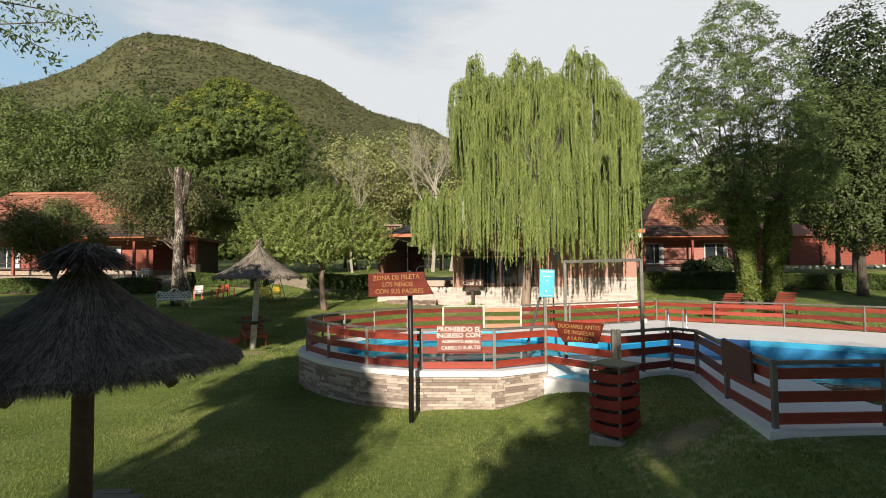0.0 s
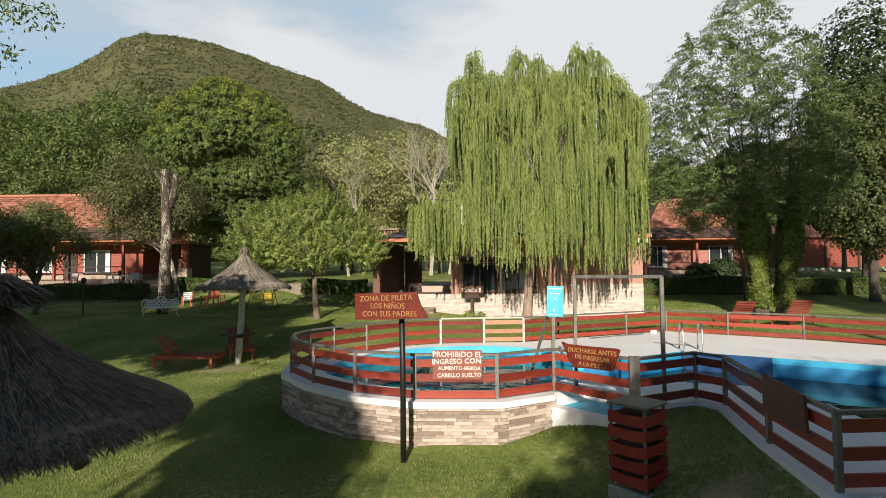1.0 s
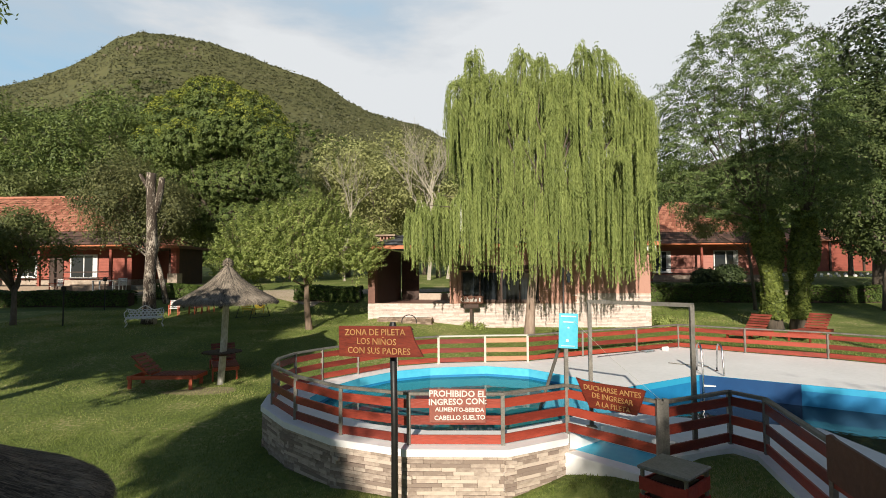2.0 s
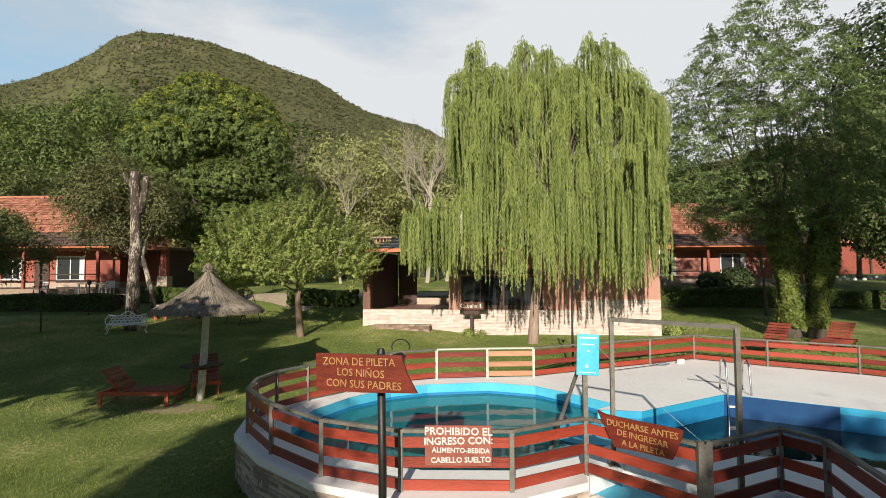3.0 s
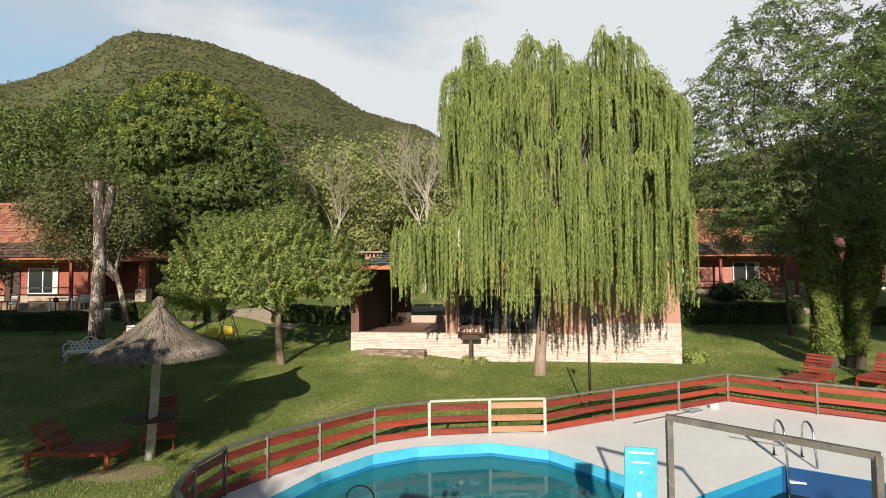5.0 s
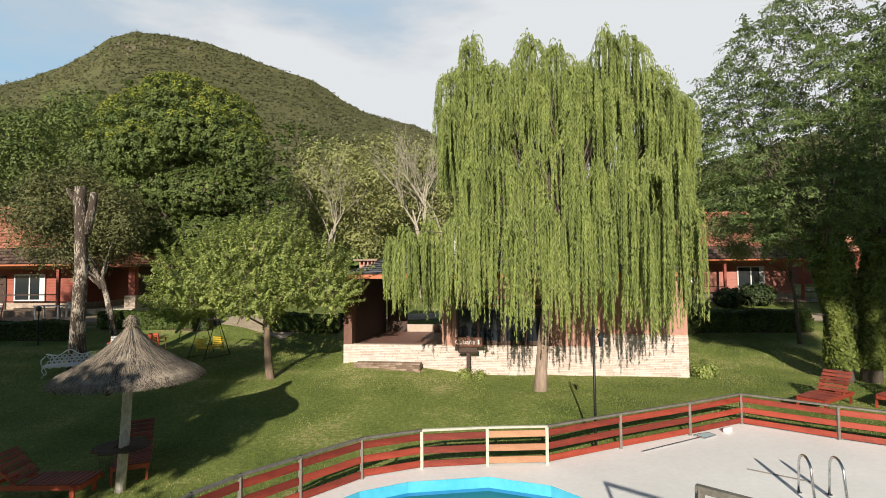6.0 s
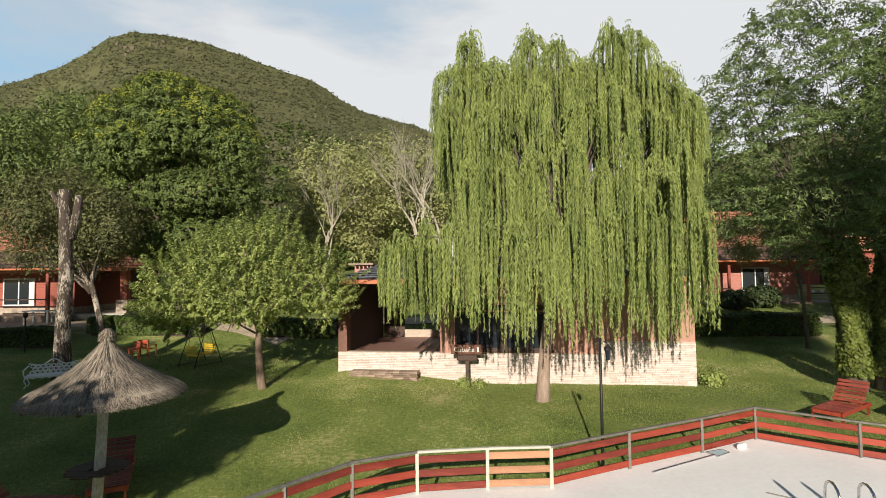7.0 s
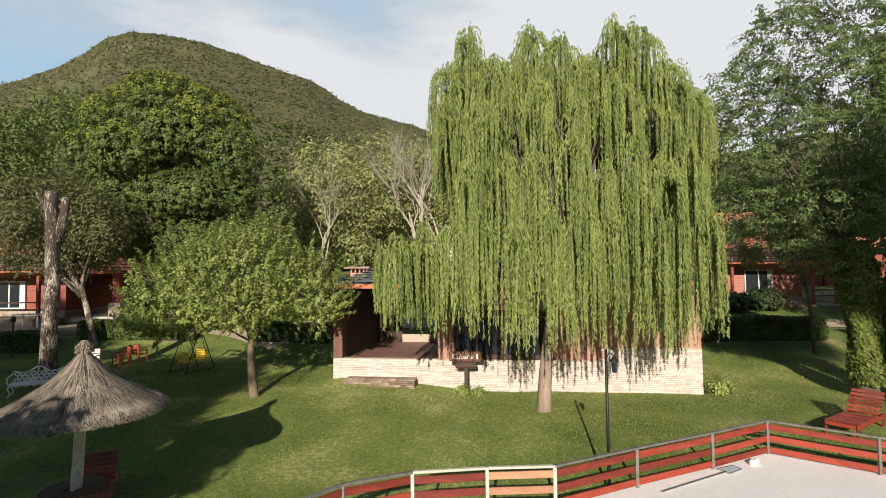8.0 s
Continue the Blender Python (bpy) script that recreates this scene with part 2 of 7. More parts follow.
CABIN_RED = surface("red_cabin_boards", (0.22, 0.05, 0.032), (0.37, 0.10, 0.065), 2, 0.7, 0.2, stretch=(0.4, 0.4, 6), vary="object", spread=0.3)
# paler copy of the cabin red, coloured as boards in sunlight
LIT_PINK_BOARD = surface("faded_pink_boards", (0.34, 0.125, 0.095), (0.50, 0.215, 0.165), 2, 0.7, 0.2, stretch=(0.4, 0.4, 6))
ROOF_RED = surface("red_roof_tiles", (0.31, 0.11, 0.065), (0.52, 0.23, 0.145), 1.5, 0.75, 0.3, vary="island", spread=0.6)
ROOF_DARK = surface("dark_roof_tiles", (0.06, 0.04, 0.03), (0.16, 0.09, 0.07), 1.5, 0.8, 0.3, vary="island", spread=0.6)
SLATE = surface("grey_slate", (0.14, 0.15, 0.16), (0.28, 0.29, 0.30), 2, 0.7, 0.3, vary="island", spread=0.6)
FASCIA = surface("orange_fascia", (0.42, 0.12, 0.05), (0.58, 0.2, 0.09), 3, 0.6, 0.1)
STEP_BRICK = surface("worn_step_brick", (0.18, 0.125, 0.09), (0.40, 0.30, 0.23), 4, 0.9, 0.5, vary="object", spread=0.5)
FLOOR_TILE = surface("veranda_tile", (0.20, 0.10, 0.075), (0.32, 0.18, 0.14), 3, 0.6, 0.1)
GLASS = glass_material("window_glass")
CURTAIN = surface("pale_curtain", (0.55, 0.55, 0.55), (0.7, 0.7, 0.7), 3, 0.8, 0.1)
WILLOW = foliage("willow_leaf", (0.115, 0.160, 0.042), (0.405, 0.465, 0.142), 0.22, (0.55, 0.58, 0.23), 0.25, (3.6, 3.6, 0.5))
LEAF_DEEP = foliage("deep_green_leaf", (0.058, 0.094, 0.03), (0.20, 0.25, 0.066), 0.12, (0.30, 0.34, 0.09), 0.28)
LEAF_FRESH = foliage("fresh_green_leaf", (0.20, 0.26, 0.068), (0.53, 0.59, 0.20), 0.42)
LEAF_ACACIA = foliage("acacia_leaf", (0.065, 0.10, 0.035), (0.24, 0.32, 0.11), 0.32, (0.40, 0.48, 0.19))
LEAF_DARK = foliage("dark_leaf", (0.03, 0.048, 0.02), (0.085, 0.115, 0.042), 0.25)
LEAF_BOTTLE = foliage("bottle_green_leaf", (0.055, 0.08, 0.028), (0.16, 0.20, 0.07), 0.3)
# yellow-green that stands in for sunlight on the round crown's top
LEAF_LIT_TOP = foliage("young_leaf", (0.19, 0.23, 0.035), (0.42, 0.44, 0.075), 0.25, None, 0.3)
LEAF_OLIVE = foliage("olive_leaf", (0.21, 0.225, 0.088), (0.45, 0.46, 0.19), 0.35)
LEAF_DULL = foliage("dull_olive_leaf", (0.08, 0.092, 0.036), (0.21, 0.215, 0.085), 0.25)
LEAF_GREY = foliage("grey_green_leaf", (0.085, 0.108, 0.036), (0.21, 0.235, 0.082), 0.3)
LEAF_IVY = foliage("ivy_leaf", (0.072, 0.10, 0.02), (0.245, 0.285, 0.064), 0.25)
LEAF_HEDGE = foliage("hedge_leaf", (0.04, 0.07, 0.016), (0.13, 0.18, 0.042), 0.25)
FADED_RED = surface("faded_red_board", (0.22, 0.06, 0.04), (0.36, 0.12, 0.085), 3, 0.6, 0.15)
NET_BLUE = surface("pale_blue_net", (0.35, 0.52, 0.55), (0.5, 0.66, 0.68), 20, 0.7, 0.2)
TABLE_GREY = surface("grey_weathered_plank", (0.14, 0.13, 0.12), (0.28, 0.27, 0.25), 3, 0.8, 0.4, stretch=(1, 5, 5))
SAND = surface("sandy_path", (0.36, 0.28, 0.19), (0.52, 0.43, 0.32), 1.2, 0.9, 0.3)


# ---- mesh helpers ----
def thing(name, m, label, category, group="", kind=""):
    ob = new(name)
    ob.empty_display_size = 0.2
    ob.matrix_world = m
    return tagged(ob, label, category, group, kind)


def finish(me, material, smooth=False):
    me.materials.append(material)
    if smooth:
        me.polygons.foreach_set("use_smooth", [True] * len(me.polygons))
    me.update()


def part(name, bm, material, parent=None, label="", smooth=False, kind=""):
    me = bpy.data.meshes.new(name)
    bmesh.ops.recalc_face_normals(bm, faces=bm.faces)
    bm.to_mesh(me)
    bm.free()
    finish(me, material, smooth)
    ob = new(name, me)
    ob.parent = parent
    return tagged(ob, label, kind=kind)


def from_arrays(name, verts, quads, material, parent=None, label="", kind="", smooth=False):
    """A mesh from numpy arrays of vertices (n, 3) and faces (m, 3 or 4)."""
    quads = np.asarray(quads, dtype=np.int32)
    sides = quads.shape[1]
    me = bpy.data.meshes.new(name)
    me.vertices.add(len(verts))
    me.vertices.foreach_set("co", np.asarray(verts, dtype=np.float32).ravel())
    n = len(quads)
    me.loops.add(n * sides)
    me.loops.foreach_set("vertex_index", quads.ravel())
    me.polygons.add(n)
    me.polygons.foreach_set("loop_start", np.arange(0, n * sides, sides, dtype=np.int32))
    me.update(calc_edges=True)
    finish(me, material, smooth)
    ob = new(name, me)
    ob.parent = parent
    return tagged(ob, label, kind=kind)


def mesh_of(bm, material, name="piece"):
    me = bpy.data.meshes.new(name)
    bmesh.ops.recalc_face_normals(bm, faces=bm.faces)
    bm.to_mesh(me)
    bm.free()
    finish(me, material)
    return me


def piece(name, me, parent, m):
    ob = new(name, me)
    ob.parent = parent
    ob.matrix_basis = m
    return ob


def box(bm, x0, y0, z0, x1, y1, z1, m=None, bevel=0.0):
    made = bmesh.ops.create_cube(bm, size=1.0)["verts"]
    bmesh.ops.scale(bm, vec=(x1 - x0, y1 - y0, z1 - z0), verts=made)
    bmesh.ops.translate(bm, vec=((x0 + x1) / 2, (y0 + y1) / 2, (z0 + z1) / 2), verts=made)
    if m is not None:
        bmesh.ops.transform(bm, matrix=m, verts=made)
    if bevel:
        edges = list({e for v in made for e in v.link_edges})
        bmesh.ops.bevel(bm, geom=edges, offset=bevel, segments=1, affect="EDGES")
    return bm


def box_bm(*a, **k):
    return box(bmesh.new(), *a, **k)


def tube(bm, points, radii, seg=8, cap=True):
    """A tube along points with a radius at each."""
    points = [Vector(p) for p in points]
    if not isinstance(radii, (list, tuple)):
        radii = [radii] * len(points)
    rings, side = [], None
    for i, p in enumerate(points):
        d = (points[min(i + 1, len(points) - 1)] - points[max(i - 1, 0)]).normalized()
        if side is None:
            side = d.orthogonal().normalized()
        side = (side - d * side.dot(d)).normalized()
        up = d.cross(side)
        rings.append([bm.verts.new(p + (side * math.cos(a) + up * math.sin(a)) * radii[i]) for a in (2 * math.pi * k / seg for k in range(seg))])
    for a, b in zip(rings, rings[1:]):
        for k in range(seg):
            bm.faces.new((a[k], a[(k + 1) % seg], b[(k + 1) % seg], b[k]))
    if cap:
        bm.faces.new(rings[0][::-1])
        bm.faces.new(rings[-1])
    return bm


def tube_bm(*a, **k):
    return tube(bmesh.new(), *a, **k)


def prism(bm, outline, z0, z1, m=None):
    """A flat outline (x, y) drawn up from z0 to z1."""
    low = [bm.verts.new((x, y, z0)) for x, y in outline]
    top = [bm.verts.new((x, y, z1)) for x, y in outline]
    n = len(outline)
    bm.faces.new(low[::-1])
    bm.faces.new(top)
    for i in range(n):
        bm.faces.new((low[i], low[(i + 1) % n], top[(i + 1) % n], top[i]))
    if m is not None:
        bmesh.ops.transform(bm, matrix=m, verts=low + top)
    return bm


def text_mesh(body, size, material, depth=0.004, weight=0.0):
    cu = bpy.data.curves.new("lettering", "FONT")
    cu.body, cu.size, cu.extrude, cu.align_x, cu.align_y = body, size, depth, "CENTER", "CENTER"
    cu.offset = size * weight
    cu.resolution_u = 2
    tmp = bpy.data.objects.new("lettering", cu)
    scene.collection.objects.link(tmp)
    dg = bpy.context.evaluated_depsgraph_get()
    me = bpy.data.meshes.new_from_object(tmp.evaluated_get(dg))
    bpy.data.objects.remove(tmp)
    bpy.data.curves.remove(cu)
    me.materials.clear()
    me.materials.append(material)
    return me


def lettering(body, size, material, parent, m, weight=0.0):
    ob = new("lettering", text_mesh(body, size, material, weight=weight))
    ob.parent = parent
    ob.matrix_basis = m
    return ob


rng = np.random.default_rng(7)


def leaf_quads(centres, size, droop=0.0, out_from=None, aspect=0.5, kite=True):
    """Leaf-shaped quads at the centres, turned at random, facing outward where out_from is given."""
    n = len(centres)
    a = rng.normal(size=(n, 3))
    a[:, 2] -= droop
    a /= np.linalg.norm(a, axis=1)[:, None]
    b = rng.normal(size=(n, 3))
    if out_from is not None:
        o = centres - out_from
        o /= np.linalg.norm(o, axis=1)[:, None] + 1e-6
        o = o + np.array([0, 0, 0.5]) + rng.normal(size=(n, 3)) * 0.45
        b = np.cross(o, a)
        a = np.cross(b, o)
        a /= np.linalg.norm(a, axis=1)[:, None] + 1e-6
    b -= a * (a * b).sum(1)[:, None]
    b /= np.linalg.norm(b, axis=1)[:, None] + 1e-6
    s = size * rng.uniform(0.65, 1.35, n)[:, None]
    if not kite:
        base = centres - a * s * 0.45
        return np.stack([base + b * s * aspect * 0.55, base - b * s * aspect * 0.55, centres + a * s * 0.55], 1).reshape(-1, 3)
    v = np.stack([centres - a * s * 0.5, centres + b * s * aspect * 0.5, centres + a * s * 0.5, centres - b * s * aspect * 0.5], 1)
    return v.reshape(-1, 3)


def quads_of(n, sides=4):
    return np.arange(n * sides).reshape(n, sides)


def lobe_points(lobes, n, shell=0.55):
    """Points in ellipsoid lobes (x, y, z, rx, ry, rz), more of them near the outside, gathered in clumps."""
    w = np.array([l[3] * l[4] + l[4] * l[5] + l[3] * l[5] for l in lobes])
    pick = rng.choice(len(lobes), n, p=w / w.sum())
    L = np.array(lobes)[pick]
    d = rng.normal(size=(n, 3))
    d /= np.linalg.norm(d, axis=1)[:, None]
    r = shell + (1 - shell) * rng.random(n) ** 0.7
    return L[:, :3] + d * L[:, 3:] * r[:, None], L[:, :3]


def clumped(lobes, n, per, spread, shell=0.55, flat=1.0):
    c, o = lobe_points(lobes, max(1, n // per), shell)
    c = np.repeat(c, per, 0) + rng.normal(size=(len(c) * per, 3)) * np.array([1, 1, flat]) * spread * rng.uniform(0.6, 1.3, (len(c), 1)).repeat(per, 0)
    return c, np.repeat(o, per, 0)


def crown_lobes(cx, cy, cz, rx, ry, rz, n, size, seed, core=0.62, near=0.6):
    """Lobes spread over an ellipsoid, so that the outline is uneven."""
    r = np.random.default_rng(seed)
    out = [(cx, cy, cz, rx * core, ry * core, rz * core)]
    for _ in range(n):
        d = r.normal(size=3)
        d /= np.linalg.norm(d)
        k = r.uniform(near, 0.95)
        s = size * r.uniform(0.7, 1.3)
        out.append((cx + d[0] * rx * k, cy + d[1] * ry * k, cz + d[2] * rz * k, s, s, s * 0.8))
    return out


def bent(p, q, sag, seed, n=5):
    """Points from p to q with a bend."""
    r = random.Random(seed)
    p, q = Vector(p), Vector(q)
    off = Vector((r.uniform(-1, 1), r.uniform(-1, 1), r.uniform(-0.3, 1))) * sag
    return [p.lerp(q, t) + off * math.sin(math.pi * t) for t in (i / n for i in range(n + 1))]


def tree(name, base, lobes, leaves, leaf_size, leaf_mat, bark, trunk_r, fork, label, category="tree", group="", per=14, spread=0.3, shell=0.5, droop=0.2, trunks=None, limbs=None, outward=True, aspect=0.5, limb_r=1.0, flat=1.0, kite=False):
    """A tapered trunk that forks into limbs, and a crown of small leaves in clumps."""
    root = thing(name, pose(*base), label, category, group)
    o = Vector(base)
    bm = bmesh.new()
    for k, (top, r) in enumerate(trunks or [(fork, trunk_r)]):
        pts = bent((0.75 * k - (0.3 if trunks else 0), 0, -0.3), Vector(top) - o, 0.15, k + len(leaf_mat.name))
        tube(bm, pts, [r * 1.35, r, r * 0.9, r * 0.82, r * 0.75, r * 0.65], 9)
    rr = random.Random(len(lobes) + leaves)
    order = sorted(lobes, key=lambda l: -l[3])[:limbs or 14]
    for i, l in enumerate(order):
        start = Vector((trunks or [(fork, 0)])[i % len(trunks or [1])][0]) - o
        start = start - Vector((0, 0, rr.uniform(0, 0.25) * start.z))
        end = Vector(l[:3]) - o
        tube(bm, bent(start, end, 0.12 * (end - start).length, i), [trunk_r * limb_r * s for s in (0.5, 0.42, 0.33, 0.25, 0.17, 0.08)], 6)
        for j in range(3):
            tip = end + Vector((rr.uniform(-1, 1) * l[3], rr.uniform(-1, 1) * l[4], rr.uniform(-0.4, 0.9) * l[5])) * 0.85
            tube(bm, bent(start.lerp(end, 0.75), tip, 0.1, i * 7 + j, 3), [trunk_r * s for s in (0.16, 0.12, 0.08, 0.03)], 5)
    part("trunk", bm, bark, root, smooth=True)
    if leaves:
        c, oc = clumped(lobes, leaves, per, spread, shell, flat)
        v = leaf_quads(c, leaf_size, droop, oc if outward else None, aspect, kite) - np.array(base)
        from_arrays("crown", v, quads_of(len(c), 4 if kite else 3), leaf_mat, root)
    return root


def tuft_points(lobes, spacing, seed, bury=0.9):
    """Points spread over the outside of ellipsoid lobes, with their outward directions."""
    r = np.random.default_rng(seed)
    L = np.array(lobes)
    area = L[:, 3] * L[:, 4] + L[:, 4] * L[:, 5] + L[:, 3] * L[:, 5]
    n = int(area.sum() * 16 / spacing ** 2)
    K = L[r.choice(len(L), n, p=area / area.sum())]
    d = r.normal(size=(n, 3))
    d /= np.linalg.norm(d, axis=1)[:, None]
    p = K[:, :3] + d * K[:, 3:]
    ok = np.ones(n, dtype=bool)
    for l in L:
        ok &= (((p - l[:3]) / (l[3:] * bury)) ** 2).sum(1) > 1
    p, d, K = p[ok], d[ok], K[ok]
    d = d / K[:, 3:]
    d /= np.linalg.norm(d, axis=1)[:, None]
    kept, room = [], {}
    for i, q in enumerate(p):
        c = tuple((q // spacing).astype(int))
        near = [j for a in (-1, 0, 1) for b in (-1, 0, 1) for e in (-1, 0, 1) for j in room.get((c[0] + a, c[1] + b, c[2] + e), ())]
        if all(((p[j] - q) ** 2).sum() > spacing ** 2 for j in near):
            room.setdefault(c, []).append(i)
            kept.append(i)
    return p[kept], d[kept]


def tuft_leaves(p, d, rad, per, size, droop=0.1, aspect=0.5, squash=1.0, swell=0.35):
    """Leaves over domed tufts at p that face d."""
    n = len(p)
    R = np.repeat(rad * rng.uniform(1 - swell, 1 + swell, n), per)[:, None]
    o = np.repeat(d, per, 0) * 0.75 + rng.normal(size=(n * per, 3)) * 0.62
    o /= np.linalg.norm(o, axis=1)[:, None]
    o[:, 2] *= squash
    c = np.repeat(p, per, 0) + o * R * rng.uniform(0.6, 1.05, (n * per, 1))
    return leaf_quads(c, size, droop, np.repeat(p - d * rad * 0.7, per, 0), aspect, True)


def shoot_leaves(a, b, per, size, spread, lift=0.0, aspect=0.42, first=0.15, droop=0.0):
    """Leaves gathered along shoots from a to b, closer towards the tips."""
    n = len(a)
    t = first + (1 - first) * rng.random((n * per, 1)) ** 0.8
    A, B = np.repeat(a, per, 0), np.repeat(b, per, 0)
    c = A + (B - A) * t + np.array([0, 0, 1.0]) * lift * t * t + rng.normal(size=(n * per, 3)) * spread * (1.1 - 0.75 * t)
    return leaf_quads(c, size, droop, A + (B - A) * np.clip(t - 0.25, 0, 1), aspect, True)


def trunk_and_limbs(root, base, trunks, ends, trunk_r, bark, limb_r=0.4, sag=0.1, twigs=None):
    """Tapered trunks, limbs out to the ends, and thin twigs where given."""
    o = Vector(base)
    bm = bmesh.new()
    for k, (foot, top, r_) in enumerate(trunks):
        tube(bm, bent(Vector(foot) - o, Vector(top) - o, 0.12, k + 3), [r_ * 1.4, r_ * 1.05, r_ * 0.92, r_ * 0.84, r_ * 0.76, r_ * 0.66], 10)
    rr = random.Random(len(ends))
    for i, q in enumerate(ends):
        top = min((Vector(t_[1]) for t_ in trunks), key=lambda v: (v - Vector(q)).length) - o
        start = top - Vector((0, 0, rr.uniform(0, 0.2) * top.z))
        end = Vector(q) - o
        tube(bm, bent(start, end, sag * (end - start).length, i), [trunk_r * limb_r * s_ for s_ in (1.3, 1.05, 0.8, 0.6, 0.4, 0.15)], 6)
    for a, b in twigs or ():
        tube(bm, bent(Vector(a) - o, Vector(b) - o, 0.06, 5, 2), [0.014, 0.01, 0.004], 3, False)
    return part("trunk", bm, bark, root, smooth=True)


def tuft_tree(name, base, lobes, spacing, rad, per, size, leaf_mat, bark, trunk_r, fork, label, seed, lit_top=None, group="", droop=0.1, aspect=0.5, squash=0.8, low=0.35, inner=1.4):
    """A tree whose crown is a skin of domed leaf tufts over several lobes, with loose leaves inside."""
    root = thing(name, pose(*base), label, "tree", group)
    ends = [l[:3] for l in lobes] + [tuple(np.array(l[:3]) + np.array(l[3:]) * v) for l in lobes for v in (np.array((0.5, 0.2, 0.4)), np.array((-0.5, 0.2, 0.3)))]
    trunk_and_limbs(root, base, [((base[0], base[1], base[2] - 0.3), fork, trunk_r)], ends, trunk_r, bark)
    p, d = tuft_points(lobes, spacing, seed)
    v = tuft_leaves(p, d, rad, per, size, droop, aspect, squash)
    c, oc = lobe_points([(*l[:3], *(np.array(l[3:]) * 0.93)) for l in lobes], int(len(p) * per * low), 0.75)
    v = np.concatenate([v, leaf_quads(c, size * inner, droop, oc, 0.6, True)]) - np.array(base)
    from_arrays("crown", v, quads_of(len(v) // 4), leaf_mat, root)
    # paler leaves over the top of the crown stand in for its sunlit rim
    if lit_top:
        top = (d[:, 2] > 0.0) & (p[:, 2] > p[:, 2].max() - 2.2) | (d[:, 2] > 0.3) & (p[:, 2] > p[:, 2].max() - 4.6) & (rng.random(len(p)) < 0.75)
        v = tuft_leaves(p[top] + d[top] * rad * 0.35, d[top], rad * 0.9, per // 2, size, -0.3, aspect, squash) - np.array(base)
        from_arrays("young_growth", v, quads_of(len(v) // 4), lit_top, root, "yellow-green leaves on top of the crown, coloured as its sunlit rim")
    return root


# ---- ground ----
def smooth_step(a, b, x):
    t = min(1.0, max(0.0, (x - a) / (b - a)))
    return t * t * (3 - 2 * t)


def ramp(x, knots):
    for (x0, y0), (x1, y1) in zip(knots, knots[1:]):
        if x < x1:
            t = max(0.0, (x - x0) / (x1 - x0))
            return y0 + (y1 - y0) * t * t * (3 - 2 * t)
    return knots[-1][1]


DECK_Z = 0.79
POSTS = [(3.89, 5.84), (5.2, 5.93), (6.5, 6.03), (7.8, 6.13), (9.1, 6.23), (15.5, 6.7), (15.5, 12.0), (13.45, 13.9), (12.06, 15.3), (10.68, 16.8),
         (9.02, 17.97), (7.53, 19.2), (5.87, 18.32), (3.98, 17.4), (2.24, 16.5), (1.05, 16.43), (-0.24, 16.25), (-1.33, 15.75), (-2.19, 14.78), (-2.88, 13.98),
         (-3.3, 13.3), (-3.42, 12.56), (-3.25, 11.75), (-2.49, 10.73), (-1.52, 9.88), (-0.43, 9.43), (0.93, 9.42), (1.97, 10.0), (3.0, 8.9), (4.21, 9.53), (4.47, 9.09), (4.07, 7.26)]


def offset_loop(loop, d):
    """The loop moved outward by d (the loop runs anticlockwise)."""
    out = []
    n = len(loop)
    for i in range(n):
        a, b, c = Vector(loop[i - 1]), Vector(loop[i]), Vector(loop[(i + 1) % n])
        n1, n2 = (b - a).normalized(), (c - b).normalized()
        n1, n2 = Vector((n1.y, -n1.x)), Vector((n2.y, -n2.x))
        m = (n1 + n2).normalized()
        out.append(tuple(b + m * (d / max(0.5, m.dot(n1)))))
    return out


NOTCH = [(2.62, 10.5), (3.62, 9.45)]
DECK = offset_loop(POSTS, 0.13)
DECK = DECK[:27] + [(1.99, 9.97), *NOTCH, (3.02, 8.93)] + DECK[29:]


def inside(loop, x, y):
    c = False
    for (x0, y0), (x1, y1) in zip(loop, loop[1:] + loop[:1]):
        if (y0 > y) != (y1 > y) and x < (x1 - x0) * (y - y0) / (y1 - y0) + x0:
            c = not c
    return c


LEFT_RISE = [(-40, -0.3), (4, -0.1), (8, 0.0), (16, 0.12), (25, 0.78), (30, 1.05), (36, 2.2), (44, 2.65), (60, 3.2), (90, 5.0), (160, 9), (3000, 12)]
RIGHT_RISE = [(-40, 0.5), (5, 0.64), (20, 0.76), (25, 0.84), (30, 1.1), (36, 1.7), (44, 2.65), (60, 3.2), (90, 5.0), (160, 9), (3000, 12)]


def ground_z(x, y):
    s = smooth_step(1.5, 4.0, x)
    z = (1 - s) * ramp(y, LEFT_RISE) + s * ramp(y, RIGHT_RISE)
    z += 0.44 * math.exp(-((x + 2.5) / 2.7) ** 2 - ((y - 27.0) / 2.2) ** 2)
    z += 0.24 * math.exp(-((x - 0.3) / 1.6) ** 2 - ((y - 10.2) / 1.1) ** 2)
    z += 0.30 * smooth_step(7, 17, -x) * smooth_step(14, 24, y) * (1 - smooth_step(30, 36, y))
    z += 0.07 * smooth_step(2.6, 3.4, x) * (1 - smooth_step(9.0, 10.5, y)) * smooth_step(2.0, 4.5, y)
    z += 0.22 * math.exp(-((x - 2.5) / 0.9) ** 2 - ((y - 9.4) / 0.8) ** 2)
    if -20 < y < 45:
        z += 0.05 * noise.noise((x * 0.35, y * 0.35, 0)) + 0.015 * noise.noise((x * 1.3, y * 1.3, 4))
    return z


def spaced(knots):
    out = []
    for a, b, step in knots:
        out += list(np.arange(a, b, step))
    return out


